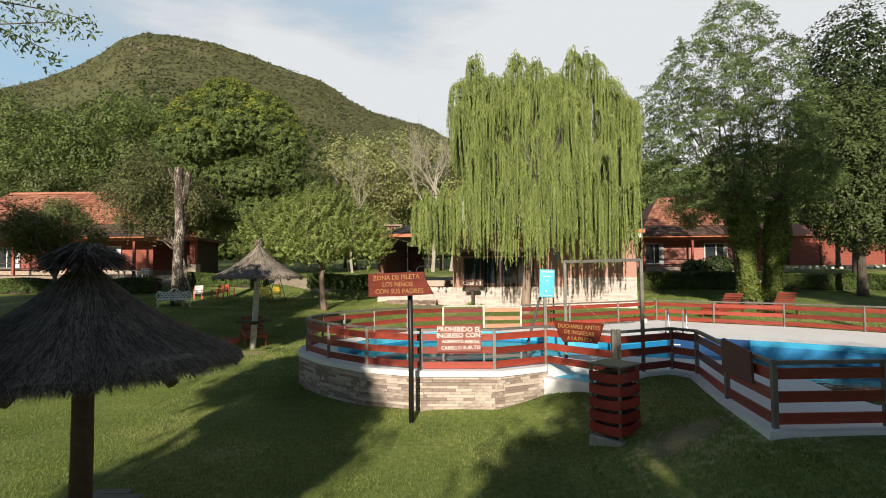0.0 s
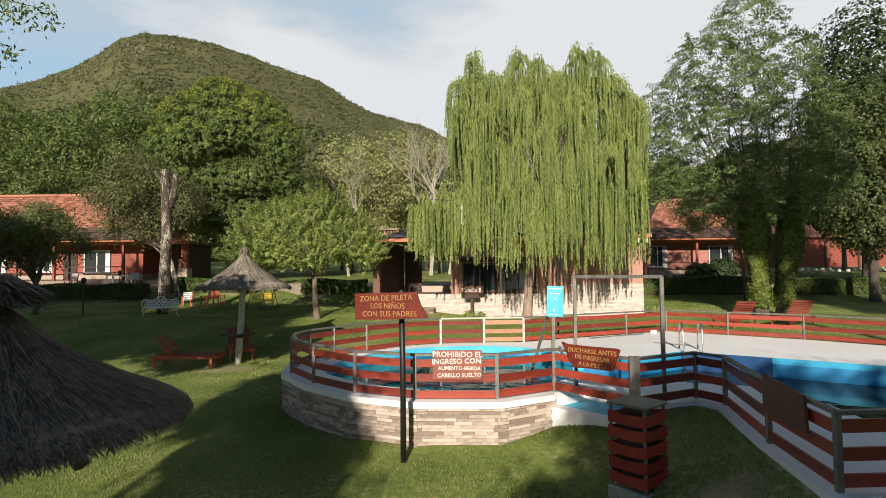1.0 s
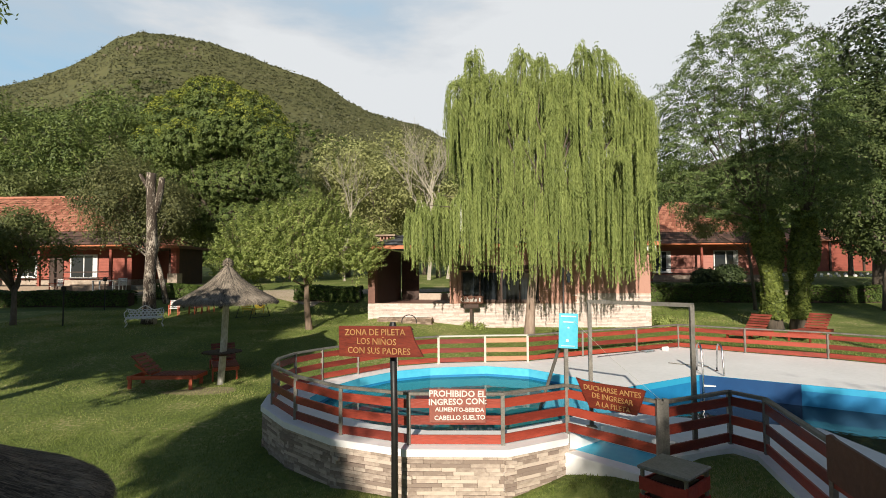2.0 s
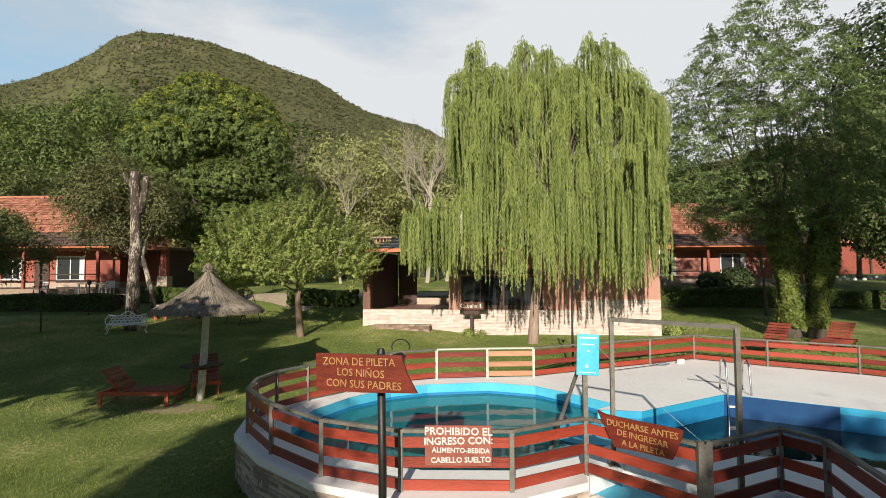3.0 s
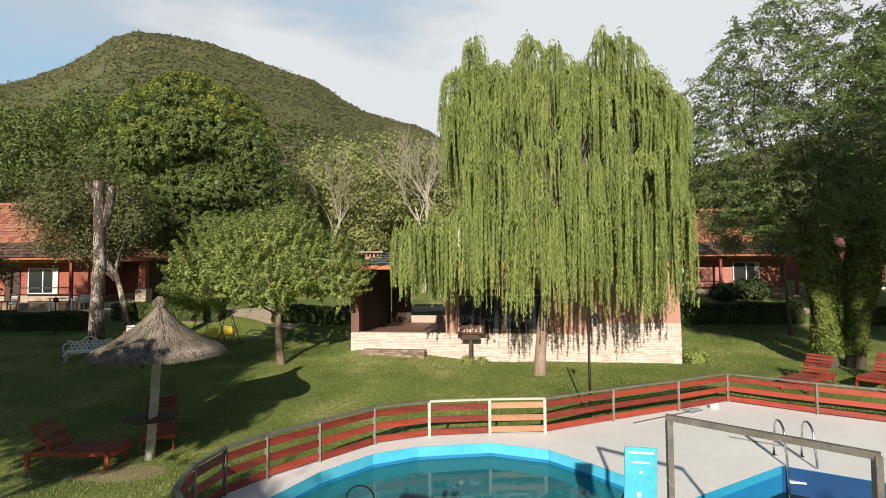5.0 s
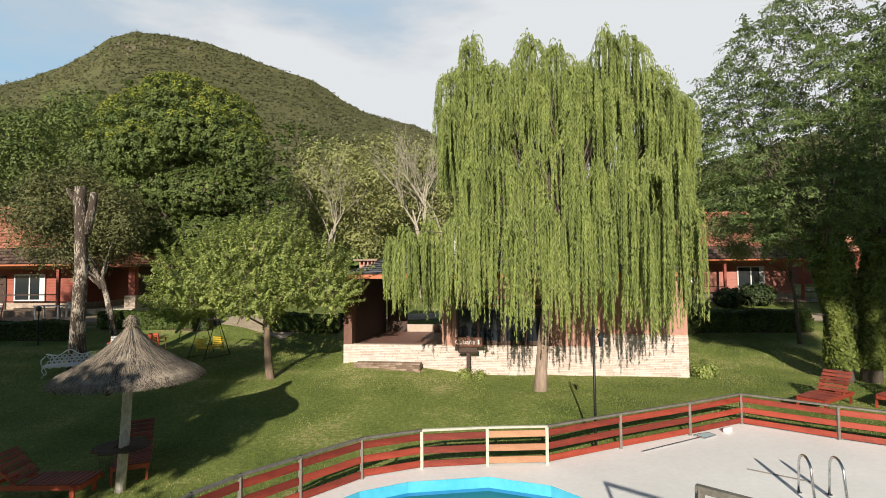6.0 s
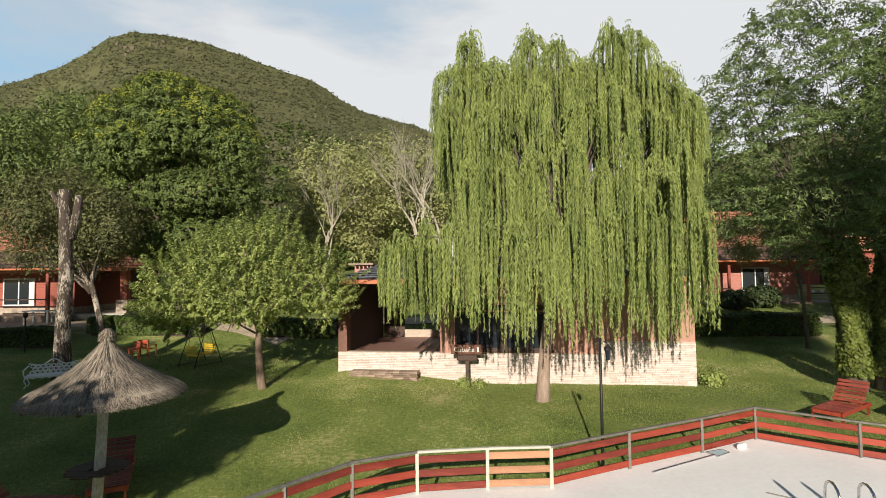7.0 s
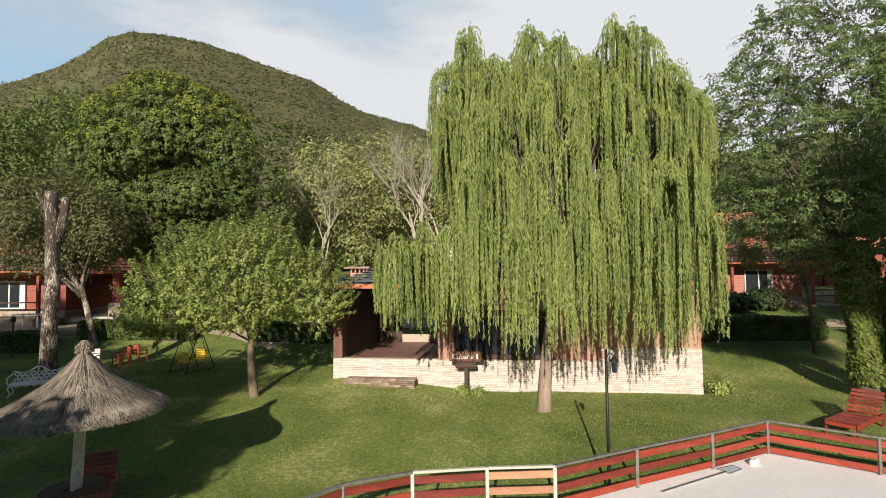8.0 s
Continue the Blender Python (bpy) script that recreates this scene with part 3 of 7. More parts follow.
UNDER = offset_loop(POSTS, -0.25)
gx = spaced([(-2400, -200, 200), (-200, -60, 20), (-60, -24, 3), (-24, 20, 0.4), (20, 60, 3), (60, 200, 20), (200, 2401, 200)])
gy = spaced([(-400, -40, 40), (-40, -6, 3), (-6, 42, 0.4), (42, 120, 3), (120, 400, 40), (400, 3001, 200)])
g_verts = [(x, y, -2.5 if (-4 < x < 16 and 5 < y < 20 and inside(UNDER, x, y)) else ground_z(x, y)) for y in gy for x in gx]
nx = len(gx)
g_quads = [(j * nx + i, j * nx + i + 1, (j + 1) * nx + i + 1, (j + 1) * nx + i) for j in range(len(gy) - 1) for i in range(nx - 1)]
ground = from_arrays("ground", g_verts, g_quads, GRASS, smooth=True)
tagged(ground, "mown green lawn with yellowish dry patches, gently sloping", "ground", kind="structure")

# sandy track behind the garden
bm = bmesh.new()
track = [(-26, 35.8), (-18, 35.5), (-10, 35.3), (-4, 35.6), (2, 36.2), (10, 36.6), (20, 37.2), (30, 37.6)]
rows = []
for i in range(71):
    t = i / 10
    k = min(6, int(t))
    (x0, y0), (x1, y1) = track[k], track[k + 1]
    x, y = x0 + (x1 - x0) * (t - k), y0 + (y1 - y0) * (t - k)
    rows.append([bm.verts.new((x, y + d, ground_z(x, y + d) + 0.04)) for d in (-1.1, -0.4, 0.4, 1.1)])
for a, b in zip(rows, rows[1:]):
    for k in range(3):
        bm.faces.new((a[k], b[k], b[k + 1], a[k + 1]))
tagged(part("track", bm, SAND), "pale sandy track running behind the garden", "path", kind="structure")

bm = bmesh.new()
rows = []
for k in range(13):
    t = k / 12
    x, y = -13.6 + 5.6 * t, 35.0 - 2.6 * t + 0.5 * math.sin(math.pi * t)
    w = 0.75 - 0.25 * t
    rows.append([bm.verts.new((x + 0.35 * d, y + d, ground_z(x + 0.35 * d, y + d) + 0.035)) for d in (-w, -w / 3, w / 3, w)])
for a, b in zip(rows, rows[1:]):
    for k in range(3):
        bm.faces.new((a[k], b[k], b[k + 1], a[k + 1]))
tagged(part("path", bm, SAND), "worn sandy footpath through a gap in the hedge", "path", kind="structure")

# ---- pools and deck ----
SMALL_POOL = [(-1.27, 15.2), (-2.05, 14.3), (-2.55, 13.3), (-2.7, 12.35), (-2.5, 11.7), (-1.96, 11.15), (-1.11, 10.5), (-0.2, 10.15), (0.96, 10.15), (1.9, 10.7), (2.6, 11.2), (3.0, 11.2), (3.0, 13.33), (3.5, 13.74), (2.78, 14.69), (2.12, 15.45), (1.03, 15.86), (-0.45, 15.62)]
MAIN_POOL = [(14.6, 6.9), (14.6, 9.2), (7.81, 13.53), (6.11, 14.62), (3.82, 13.19), (3.25, 13.27), (3.25, 11.2), (4.6, 10.75), (6.0, 10.3), (6.05, 8.7), (5.8, 7.4), (5.84, 6.9)]
POOL_RIM = SMALL_POOL[:11] + [(3.25, 11.2)] + MAIN_POOL[7:] + MAIN_POOL[:5] + [(3.0, 13.33)] + SMALL_POOL[13:]


def loop_edges(bm, loop, z):
    vs = [bm.verts.new((x, y, z)) for x, y in loop]
    return [bm.edges.new((vs[i], vs[(i + 1) % len(vs)])) for i in range(len(vs))]


bm = bmesh.new()
e = loop_edges(bm, DECK, DECK_Z) + loop_edges(bm, POOL_RIM, DECK_Z)
bmesh.ops.triangle_fill(bm, use_beauty=True, use_dissolve=False, edges=e)
bm.normal_update()
for f in list(bm.faces):
    if f.normal.z < 0:
        f.normal_flip()
deck = part("pool_deck", bm, CONCRETE)
tagged(deck, "white painted concrete pool deck", "pool deck", kind="structure")


def wall_strip(bm, loop, z0, z1, closed=True):
    n = len(loop)
    a = [bm.verts.new((x, y, z0)) for x, y in loop]
    b = [bm.verts.new((x, y, z1)) for x, y in loop]
    for i in range(n if closed else n - 1):
        bm.faces.new((a[i], a[(i + 1) % n], b[(i + 1) % n], b[i]))
    return bm


part("deck_edge", wall_strip(bmesh.new(), DECK, -1.2, DECK_Z), CONCRETE, deck)


def cut_open(loop):
    """The rim of a basin without its side along the divider."""
    i = next(k for k in range(len(loop)) if 2.9 < loop[k][0] < 3.3 and 2.9 < loop[k - 1][0] < 3.3 and abs(loop[k][1] - loop[k - 1][1]) > 1.5)
    return loop[i:] + loop[:i]


def basin(name, loop, depth, water_z, water_mat, label, band, rim_mat):
    pool = thing(name, pose(0, 0, 0), label, "pool", kind="structure")
    part("upper_wall", wall_strip(bmesh.new(), cut_open(loop), DECK_Z - band, DECK_Z - 0.002, False), rim_mat, pool)
    part("lower_wall", wall_strip(bmesh.new(), cut_open(loop), DECK_Z - depth, DECK_Z - band, False), POOL_BLUE, pool)
    for part_name, z, material in (("pool_floor", DECK_Z - depth, POOL_FLOOR), ("water", water_z, water_mat)):
        bm = bmesh.new()
        bmesh.ops.triangle_fill(bm, use_beauty=True, edges=loop_edges(bm, loop, z))
        me = bpy.data.meshes.new(part_name)
        bm.normal_update()
        for f in list(bm.faces):
            if f.normal.z < 0:
                f.normal_flip()
        bm.to_mesh(me)
        bm.free()
        finish(me, material)
        ob = new(part_name, me)
        ob.parent = pool
    return pool


small_pool = basin("small_pool", SMALL_POOL, 0.55, 0.53, WATER_SMALL, "shallow round-ended children's pool with teal water", 0.20, POOL_CYAN)
POOL_AZURE = surface("pool_azure_paint", (0.02, 0.30, 0.52), (0.04, 0.39, 0.62), 0.7, 0.5, 0.05)
SHADED_BLUE = surface("deep_blue_pool_paint", (0.004, 0.045, 0.145), (0.007, 0.068, 0.20), 0.7, 0.5, 0.05)
main_pool = basin("main_pool", MAIN_POOL, 1.5, 0.33, WATER_MAIN, "large swimming pool with dark blue reflecting water", 0.14, POOL_AZURE)

# far wall by the ladder: shade put into a deeper blue
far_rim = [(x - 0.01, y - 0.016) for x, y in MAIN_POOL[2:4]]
part("far_wall_band", wall_strip(bmesh.new(), far_rim, DECK_Z - 0.2, DECK_Z - 0.003, False), SHADED_BLUE, main_pool, "far wall in a deeper blue that stands in for shade")
part("far_wall", wall_strip(bmesh.new(), far_rim, DECK_Z - 1.5, DECK_Z - 0.2, False), SHADED_BLUE, main_pool)

# ---- fence ----
fence = thing("pool_fence", pose(0, 0, 0), "low fence of red varnished boards between grey steel posts", "fence")
FENCE_H = 0.765
post_mesh = mesh_of(box_bm(-0.028, -0.028, 0, 0.028, 0.028, FENCE_H - 0.03), STEEL, "post")
GATE = (14, 15)
cream_post = mesh_of(box_bm(-0.03, -0.03, 0, 0.03, 0.03, FENCE_H - 0.04), WHITE_STEEL, "post")


def bay(parent, a, b, board_mat, rail_mat, heights=(0.035, 0.295, 0.545), board=0.125, jitter=0.012):
    d = Vector(b) - Vector(a)
    m = pose(a[0], a[1], DECK_Z, 0, 0, math.degrees(math.atan2(d.y, d.x)))
    L = d.length
    for h in heights:
        o = part("board", box_bm(0.03, -0.014, 0, L - 0.03, 0.014, board), board_mat, parent)
        o.matrix_basis = m @ pose(0, 0, h + random.uniform(-jitter, jitter), random.uniform(-2, 2), random.uniform(-0.5, 0.5) * 0.4, 0)
    o = part("top_rail", box_bm(-0.02, -0.035, FENCE_H - 0.045, L + 0.02, 0.035, FENCE_H, bevel=0.006), rail_mat, parent)
    o.matrix_basis = m


for i, p in enumerate(POSTS):
    q = POSTS[(i + 1) % len(POSTS)]
    if i not in (4, 5, 6) and i != GATE[0]:
        bay(fence, p, q, RED_WOOD, WHITE_STEEL if i == 15 else STEEL)
    if i not in (5, 6) + GATE:
        piece("post", cream_post if i == 16 else post_mesh, fence, pose(p[0], p[1], DECK_Z))
gate = thing("pool_gate", pose(0, 0, 0), "cream painted gate with pale orange boards", "gate")
bay(gate, POSTS[14], POSTS[15], PALE_WOOD, WHITE_STEEL)
gp = mesh_of(box_bm(-0.03, -0.03, 0, 0.03, 0.03, FENCE_H - 0.04), WHITE_STEEL, "gate_post")
for i in GATE:
    piece("gate_post", gp, gate, pose(POSTS[i][0], POSTS[i][1], DECK_Z))

# ---- stone-clad wall of the small pool ----
clad = thing("pool_wall_cladding", pose(0, 0, 0), "retaining wall clad in beige and brown stone strips", "stone wall", kind="structure")
WALL_LINE = offset_loop(POSTS, 0.15)[20:28]
strip_meshes = [mesh_of(box_bm(-w / 2, -0.02, 0.001, w / 2, 0.012, 0.053, bevel=0.004), STONE, "strip") for w in (0.20, 0.30, 0.42, 0.56)]
strip_w = (0.20, 0.30, 0.42, 0.56)
for (xa, ya), (xb, yb) in zip(WALL_LINE, WALL_LINE[1:]):
    L = math.hypot(xb - xa, yb - ya)
    ang = math.degrees(math.atan2(yb - ya, xb - xa))
    for row in range(14):
        s = -0.05
        while s < L - 0.05:
            k = random.randrange(4)
            w = strip_w[k]
            if s + w > L + 0.04:
                k, w = 0, strip_w[0]
            f = (s + w / 2) / L
            x, y = xa + (xb - xa) * f, ya + (yb - ya) * f
            z = DECK_Z - 0.09 - 0.054 * (row + 1)
            if z + 0.05 > ground_z(x, y) - 0.08:
                piece("stone_strip", strip_meshes[k], clad, pose(x, y, z, 0, 0, ang) @ pose(0, random.uniform(-0.012, 0.006), 0))
            s += w + 0.002
bm = bmesh.new()
outer, inner = offset_loop(POSTS, 0.21), offset_loop(POSTS, -0.02)
lo = [[bm.verts.new((x, y, DECK_Z - 0.09)) for x, y in l[20:28]] for l in (outer, inner)]
hi = [[bm.verts.new((x, y, DECK_Z + 0.012)) for x, y in l[20:28]] for l in (outer, inner)]
for i in range(7):
    bm.faces.new((hi[0][i], hi[0][i + 1], hi[1][i + 1], hi[1][i]))
    bm.faces.new((lo[0][i], lo[0][i + 1], hi[0][i + 1], hi[0][i]))
    bm.faces.new((lo[0][i], lo[0][i + 1], lo[1][i + 1], lo[1][i]))
part("coping", bm, CONCRETE, clad)

# ---- hill ----
PROFILE = [(-1.7, 0.22), (-1.2, 0.31), (-0.906, 0.376), (-0.838, 0.391), (-0.77, 0.414), (-0.713, 0.443), (-0.674, 0.471), (-0.623, 0.481), (-0.565, 0.474), (-0.485, 0.457), (-0.417, 0.433), (-0.338, 0.4),
           (-0.271, 0.378), (-0.209, 0.335), (-0.17, 0.313), (-0.126, 0.298), (-0.07, 0.285), (0.05, 0.22), (0.2, 0.17), (0.4, 0.18), (0.67, 0.256), (0.74, 0.258), (0.9, 0.21), (1.3, 0.16), (1.8, 0.12)]
HILL_D = 620.0


def profile(a):
    """Tangent of the skyline's height over the tangent of the bearing."""
    for (a0, h0), (a1, h1) in zip(PROFILE, PROFILE[1:]):
        if a < a1:
            return h0 + (h1 - h0) * max(0, (a - a0) / (a1 - a0))
    return PROFILE[-1][1]


def hill_z(a, d):
    """Height over the tangent a of the bearing and the distance d ahead."""
    t = max(0.0, (d - 110) / (HILL_D - 110))
    top = profile(a) * HILL_D
    rise = t ** 1.25 if t < 1 else 1 - 0.35 * (t - 1)
    x = a * d
    gully = 0.10 * noise.fractal((x * 0.008, d * 0.006, 1.7), 1.0, 2.0, 5) * min(1, t * 3) * max(0.0, 1 - max(0, t) ** 2)
    return 5 + top * max(0, rise) * (1 + gully) + 1.5 * noise.noise((x * 0.05, d * 0.05, 9)) * min(1, max(0, t) * 4)


ha = np.linspace(-1.6, 1.8, 240)
hd = list(np.linspace(100, HILL_D, 70)) + [HILL_D + 60, HILL_D + 200]
h_verts = [(a * d, d, hill_z(a, d)) for d in hd for a in ha]
na = len(ha)
h_quads = [(j * na + i, j * na + i + 1, (j + 1) * na + i + 1, (j + 1) * na + i) for j in range(len(hd) - 1) for i in range(na - 1)]
hill = from_arrays("backdrop_hill", h_verts, h_quads, HILL, smooth=True)
tagged(hill, "high rounded hill covered in olive-brown scrub", "hill", kind="structure")

bush_c, bush_s = [], []
rb = np.random.default_rng(3)
while len(bush_c) < 34000:
    a, t = rb.uniform(-1.25, 0.95), rb.random()
    d = 115 + (HILL_D - 115) * t
    x = a * d
    if rb.random() > 0.85 + 0.8 * noise.noise((x * 0.012, d * 0.012, 2)):
        continue
    bush_c.append((x, d, hill_z(a, d)))
    bush_s.append(rb.uniform(1.0, 2.4) * (1.9 if rb.random() < 0.12 else 1.0) * (1.3 - 0.2 * t))
bc, bs_ = np.array(bush_c), np.array(bush_s)
rep = 6
cc = np.repeat(bc, rep, 0) + rb.normal(size=(len(bc) * rep, 3)) * np.repeat(bs_, rep)[:, None] * np.array([0.45, 0.45, 0.22]) + np.repeat(bs_, rep)[:, None] * np.array([0, 0, 0.22])
scrub = from_arrays("hill_scrub", leaf_quads(cc, 2.0, 0.0, np.repeat(bc, rep, 0) + np.array([0, 2.4, -0.6]), 0.85, False), quads_of(len(cc), 3), SCRUB)
tagged(scrub, "scattered dark green bushes over the hillside", "scrub", kind="stuff")

# bare rock near the hilltop
rk = np.random.default_rng(8)
rock_v, rock_q = [], []
for a0, t0 in ((-0.64, 0.88), (-0.57, 0.89), (-0.63, 0.82), (-0.52, 0.86)):
    for _ in range(9):
        a, t = a0 + rk.normal() * 0.018, t0 + rk.normal() * 0.02
        d = 110 + (HILL_D - 110) * t
        p = np.array((a * d, d, hill_z(a, d) + 1.0))
        s3 = rk.uniform(0.8, 2.2) * np.array((rk.uniform(0.7, 1.2), 0.8, rk.uniform(0.8, 1.9)))
        n0 = len(rock_v)
        for k in range(8):
            rock_v.append(tuple(p + s3 * (np.array((k & 1, k >> 1 & 1, k >> 2)) * 2 - 1) * rk.uniform(0.45, 1.0, 3)))
        rock_q += [tuple(n0 + i for i in f) for f in ((0, 1, 5, 4), (1, 3, 7, 5), (3, 2, 6, 7), (2, 0, 4, 6), (4, 5, 7, 6))]
rocks = from_arrays("hill_rocks", rock_v, rock_q, ROCK)
tagged(rocks, "pale grey rock outcrops near the hilltop", "rocks", kind="stuff")

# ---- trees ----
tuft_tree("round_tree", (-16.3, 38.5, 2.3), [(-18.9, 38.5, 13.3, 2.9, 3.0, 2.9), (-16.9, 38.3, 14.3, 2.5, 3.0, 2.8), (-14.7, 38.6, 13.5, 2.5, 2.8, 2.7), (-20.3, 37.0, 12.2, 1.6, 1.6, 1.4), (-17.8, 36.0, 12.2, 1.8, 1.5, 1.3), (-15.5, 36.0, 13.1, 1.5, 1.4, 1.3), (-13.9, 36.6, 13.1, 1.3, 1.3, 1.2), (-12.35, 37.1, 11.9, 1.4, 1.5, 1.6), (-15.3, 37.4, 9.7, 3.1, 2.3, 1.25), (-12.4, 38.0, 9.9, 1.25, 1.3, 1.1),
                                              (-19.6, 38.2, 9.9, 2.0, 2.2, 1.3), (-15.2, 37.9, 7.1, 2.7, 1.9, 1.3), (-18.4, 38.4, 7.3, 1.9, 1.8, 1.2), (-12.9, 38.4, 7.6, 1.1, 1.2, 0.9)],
          0.43, 0.36, 80, 0.14, LEAF_DEEP, BARK, 0.4, (-16.3, 38.5, 6.5), "large round-headed tree with dense deep green foliage", 5, LEAF_LIT_TOP, squash=0.85, low=0.12, inner=2.6)

# small spreading tree: leafy shoots on a low fork
YOUNG_LOBES = [(-8.7, 24.9, 4.5, 1.75, 1.7, 1.35), (-9.3, 24.6, 3.75, 1.2, 1.2, 0.85), (-7.4, 24.6, 5.1, 1.5, 1.5, 1.35), (-6.1, 24.8, 5.3, 1.4, 1.5, 1.5), (-4.9, 25.0, 4.7, 1.4, 1.4, 1.2), (-4.0, 25.1, 4.1, 0.95, 1.1, 0.8), (-6.6, 24.1, 4.1, 1.8, 1.2, 0.9), (-7.0, 26.2, 4.9, 2.6, 1.2, 1.3)]
young_base = (-6.3, 25.0, 0.8)
young_tree = thing("young_tree", pose(*young_base), "small spreading tree with fresh green leaves on a short trunk", "tree")
tp, td = tuft_points(YOUNG_LOBES, 0.30, 8, 0.72)
r = np.random.default_rng(81)
dirs = td * np.array([0.75, 0.75, 0.6]) + np.array([0, 0, 0.45]) + r.normal(size=td.shape) * 0.28
dirs /= np.linalg.norm(dirs, axis=1)[:, None]
sl = r.uniform(0.45, 1.0, (len(tp), 1))
sa, sb = tp - dirs * sl * 0.85, tp + dirs * sl * r.uniform(0.0, 0.95, (len(tp), 1)) ** 1.4
trunk_and_limbs(young_tree, young_base, [((-6.3, 25.0, 0.5), (-6.45, 24.95, 3.0), 0.15)], [l[:3] for l in YOUNG_LOBES[:5]] + [tuple(q) for q in tp[::45] if q[2] > 4.6], 0.15, BROWN_BARK, 0.22, 0.12, [(tuple(a), tuple(b)) for a, b in zip(sa[::2], sb[::2])])
ic, io = clumped(YOUNG_LOBES, 9000, 10, 0.16, 0.35)
v = np.concatenate([shoot_leaves(sa, sb, 100, 0.105, 0.066, 0.08, 0.45), leaf_quads(ic, 0.10, 0.0, io, 0.45, True)]) - np.array(young_base)
from_arrays("crown", v, quads_of(len(v) // 4), LEAF_FRESH, young_tree)

# feathery acacia: flat drooping sprays of leaflets
ACACIA_LOBES = [(13.2, 24.0, 13.9, 1.5, 1.5, 1.3), (11.7, 24.0, 12.3, 1.6, 1.5, 1.2), (14.7, 24.0, 12.5, 1.5, 1.5, 1.2), (10.3, 24.2, 10.7, 1.5, 1.5, 1.1), (12.6, 23.4, 10.9, 1.8, 1.7, 1.2), (15.3, 24.0, 10.7, 1.5, 1.6, 1.2), (9.9, 24.5, 8.8, 1.4, 1.5, 1.0), (11.8, 23.3, 8.9, 1.7, 1.7, 1.1), (14.0, 23.1, 9.1, 1.8, 1.7, 1.2), (15.9, 24.0, 9.0, 1.4, 1.6, 1.2),
                (10.5, 25.0, 7.2, 1.5, 1.5, 0.8), (12.6, 23.2, 7.2, 1.8, 1.6, 0.9), (14.9, 23.2, 7.3, 1.8, 1.5, 0.9), (16.4, 24.0, 7.0, 1.3, 1.4, 0.9), (12.6, 26.2, 9.5, 2.6, 1.3, 2.4), (13.6, 24.4, 5.9, 2.4, 1.6, 0.7)]
acacia_base = (13.9, 24.0, 0.8)
ivy_tree = thing("ivy_tree", pose(*acacia_base), "tall feathery acacia with two trunks clad in ivy", "tree")
tp, td = tuft_points(ACACIA_LOBES, 0.475, 12, 0.72)
r = np.random.default_rng(82)
dirs = td * np.array([1.0, 1.0, 0.4]) + r.normal(size=td.shape) * np.array([0.5, 0.5, 0.42]) - np.array([0, 0, 0.12])
dirs /= np.linalg.norm(dirs, axis=1)[:, None]
sl = r.uniform(0.5, 1.05, (len(tp), 1))
sa, sb = tp - dirs * sl * 0.7, tp + dirs * sl * 0.45 - np.array([0, 0, 0.12])
trunk_and_limbs(ivy_tree, acacia_base, [((13.6, 24.0, 0.5), (13.2, 24.0, 5.8), 0.26), ((14.45, 24.0, 0.5), (15.0, 24.1, 5.8), 0.26)], [l[:3] for l in ACACIA_LOBES] + [tuple(q) for q in tp[::60]], 0.26, BARK, 0.16, 0.14, [(tuple(a), tuple(b)) for a, b in zip(sa[::4], sb[::4])])


def spray_leaves(a, b, per, size, width, sag):
    """Flat fans of leaflets on both sides of drooping twigs."""
    n = len(a)
    A, B = np.repeat(a, per, 0), np.repeat(b, per, 0)
    t = rng.random((n * per, 1))
    ax = B - A
    side = np.cross(ax, np.array([0, 0, 1.0]))
    side /= np.linalg.norm(side, axis=1)[:, None] + 1e-6
    u = rng.uniform(-1, 1, (n * per, 1)) * width * np.sin(math.pi * (0.12 + 0.8 * t))
    c = A + ax * t + side * u + np.array([0, 0, -1.0]) * (sag * t * t + 0.7 * np.abs(u) ** 1.5) + rng.normal(size=(n * per, 3)) * np.array([0.05, 0.05, 0.03])
    return leaf_quads(c, size, 0.35, A - ax * 0.4 - np.array([0, 0, 0.35]) + rng.normal(size=c.shape) * 0.3, 0.32, False)


v = spray_leaves(sa, sb, 115, 0.125, 0.31, 0.24) - np.array(acacia_base)
from_arrays("crown", v, quads_of(len(v) // 3, 3), LEAF_ACACIA, ivy_tree)
r = np.random.default_rng(31)
for k, (x0, x1) in enumerate(((13.6, 13.3), (14.45, 15.0))):
    n = 11000
    h = r.uniform(0.5, 5.0, n)
    a = r.uniform(0, 2 * math.pi, n)
    t = h / 4.8
    rad = (0.36 + 0.07 * np.sin(h * 2.2 + k) + 0.05 * np.sin(a * 3 + h)) * (0.9 + 0.10 * h) * r.uniform(0.85, 1.15, n)
    c = np.stack([x0 + (x1 - x0) * t + rad * np.cos(a), 24.0 + 0.1 * t + rad * np.sin(a), 0.8 + h], 1)
    v = leaf_quads(c, 0.115, 0.4, np.stack([x0 + (x1 - x0) * t, np.full(n, 24.05), 0.8 + h], 1), 0.8) - np.array((13.9, 24.0, 0.8))
    from_arrays("ivy", v, quads_of(n), LEAF_IVY, ivy_tree, "ivy leaves wrapped round the trunk")
tuft_tree("dark_tree", (27.8, 36.5, 1.5), [(27.8, 36.0, 17.0, 2.6, 2.6, 3.2), (26.6, 35.6, 13.2, 2.8, 2.8, 2.2), (29.4, 36.0, 13.0, 2.8, 2.8, 2.4), (26.0, 35.4, 9.8, 2.9, 2.8, 2.0), (29.0, 35.4, 9.2, 3.2, 2.8, 2.2), (27.6, 35.0, 6.6, 3.6, 2.8, 1.6)],
          0.85, 0.85, 85, 0.26, LEAF_DARK, BARK, 0.35, (27.8, 36.4, 6.0), "tall dark green tree with drooping branches", 21, droop=0.8, squash=1.1)
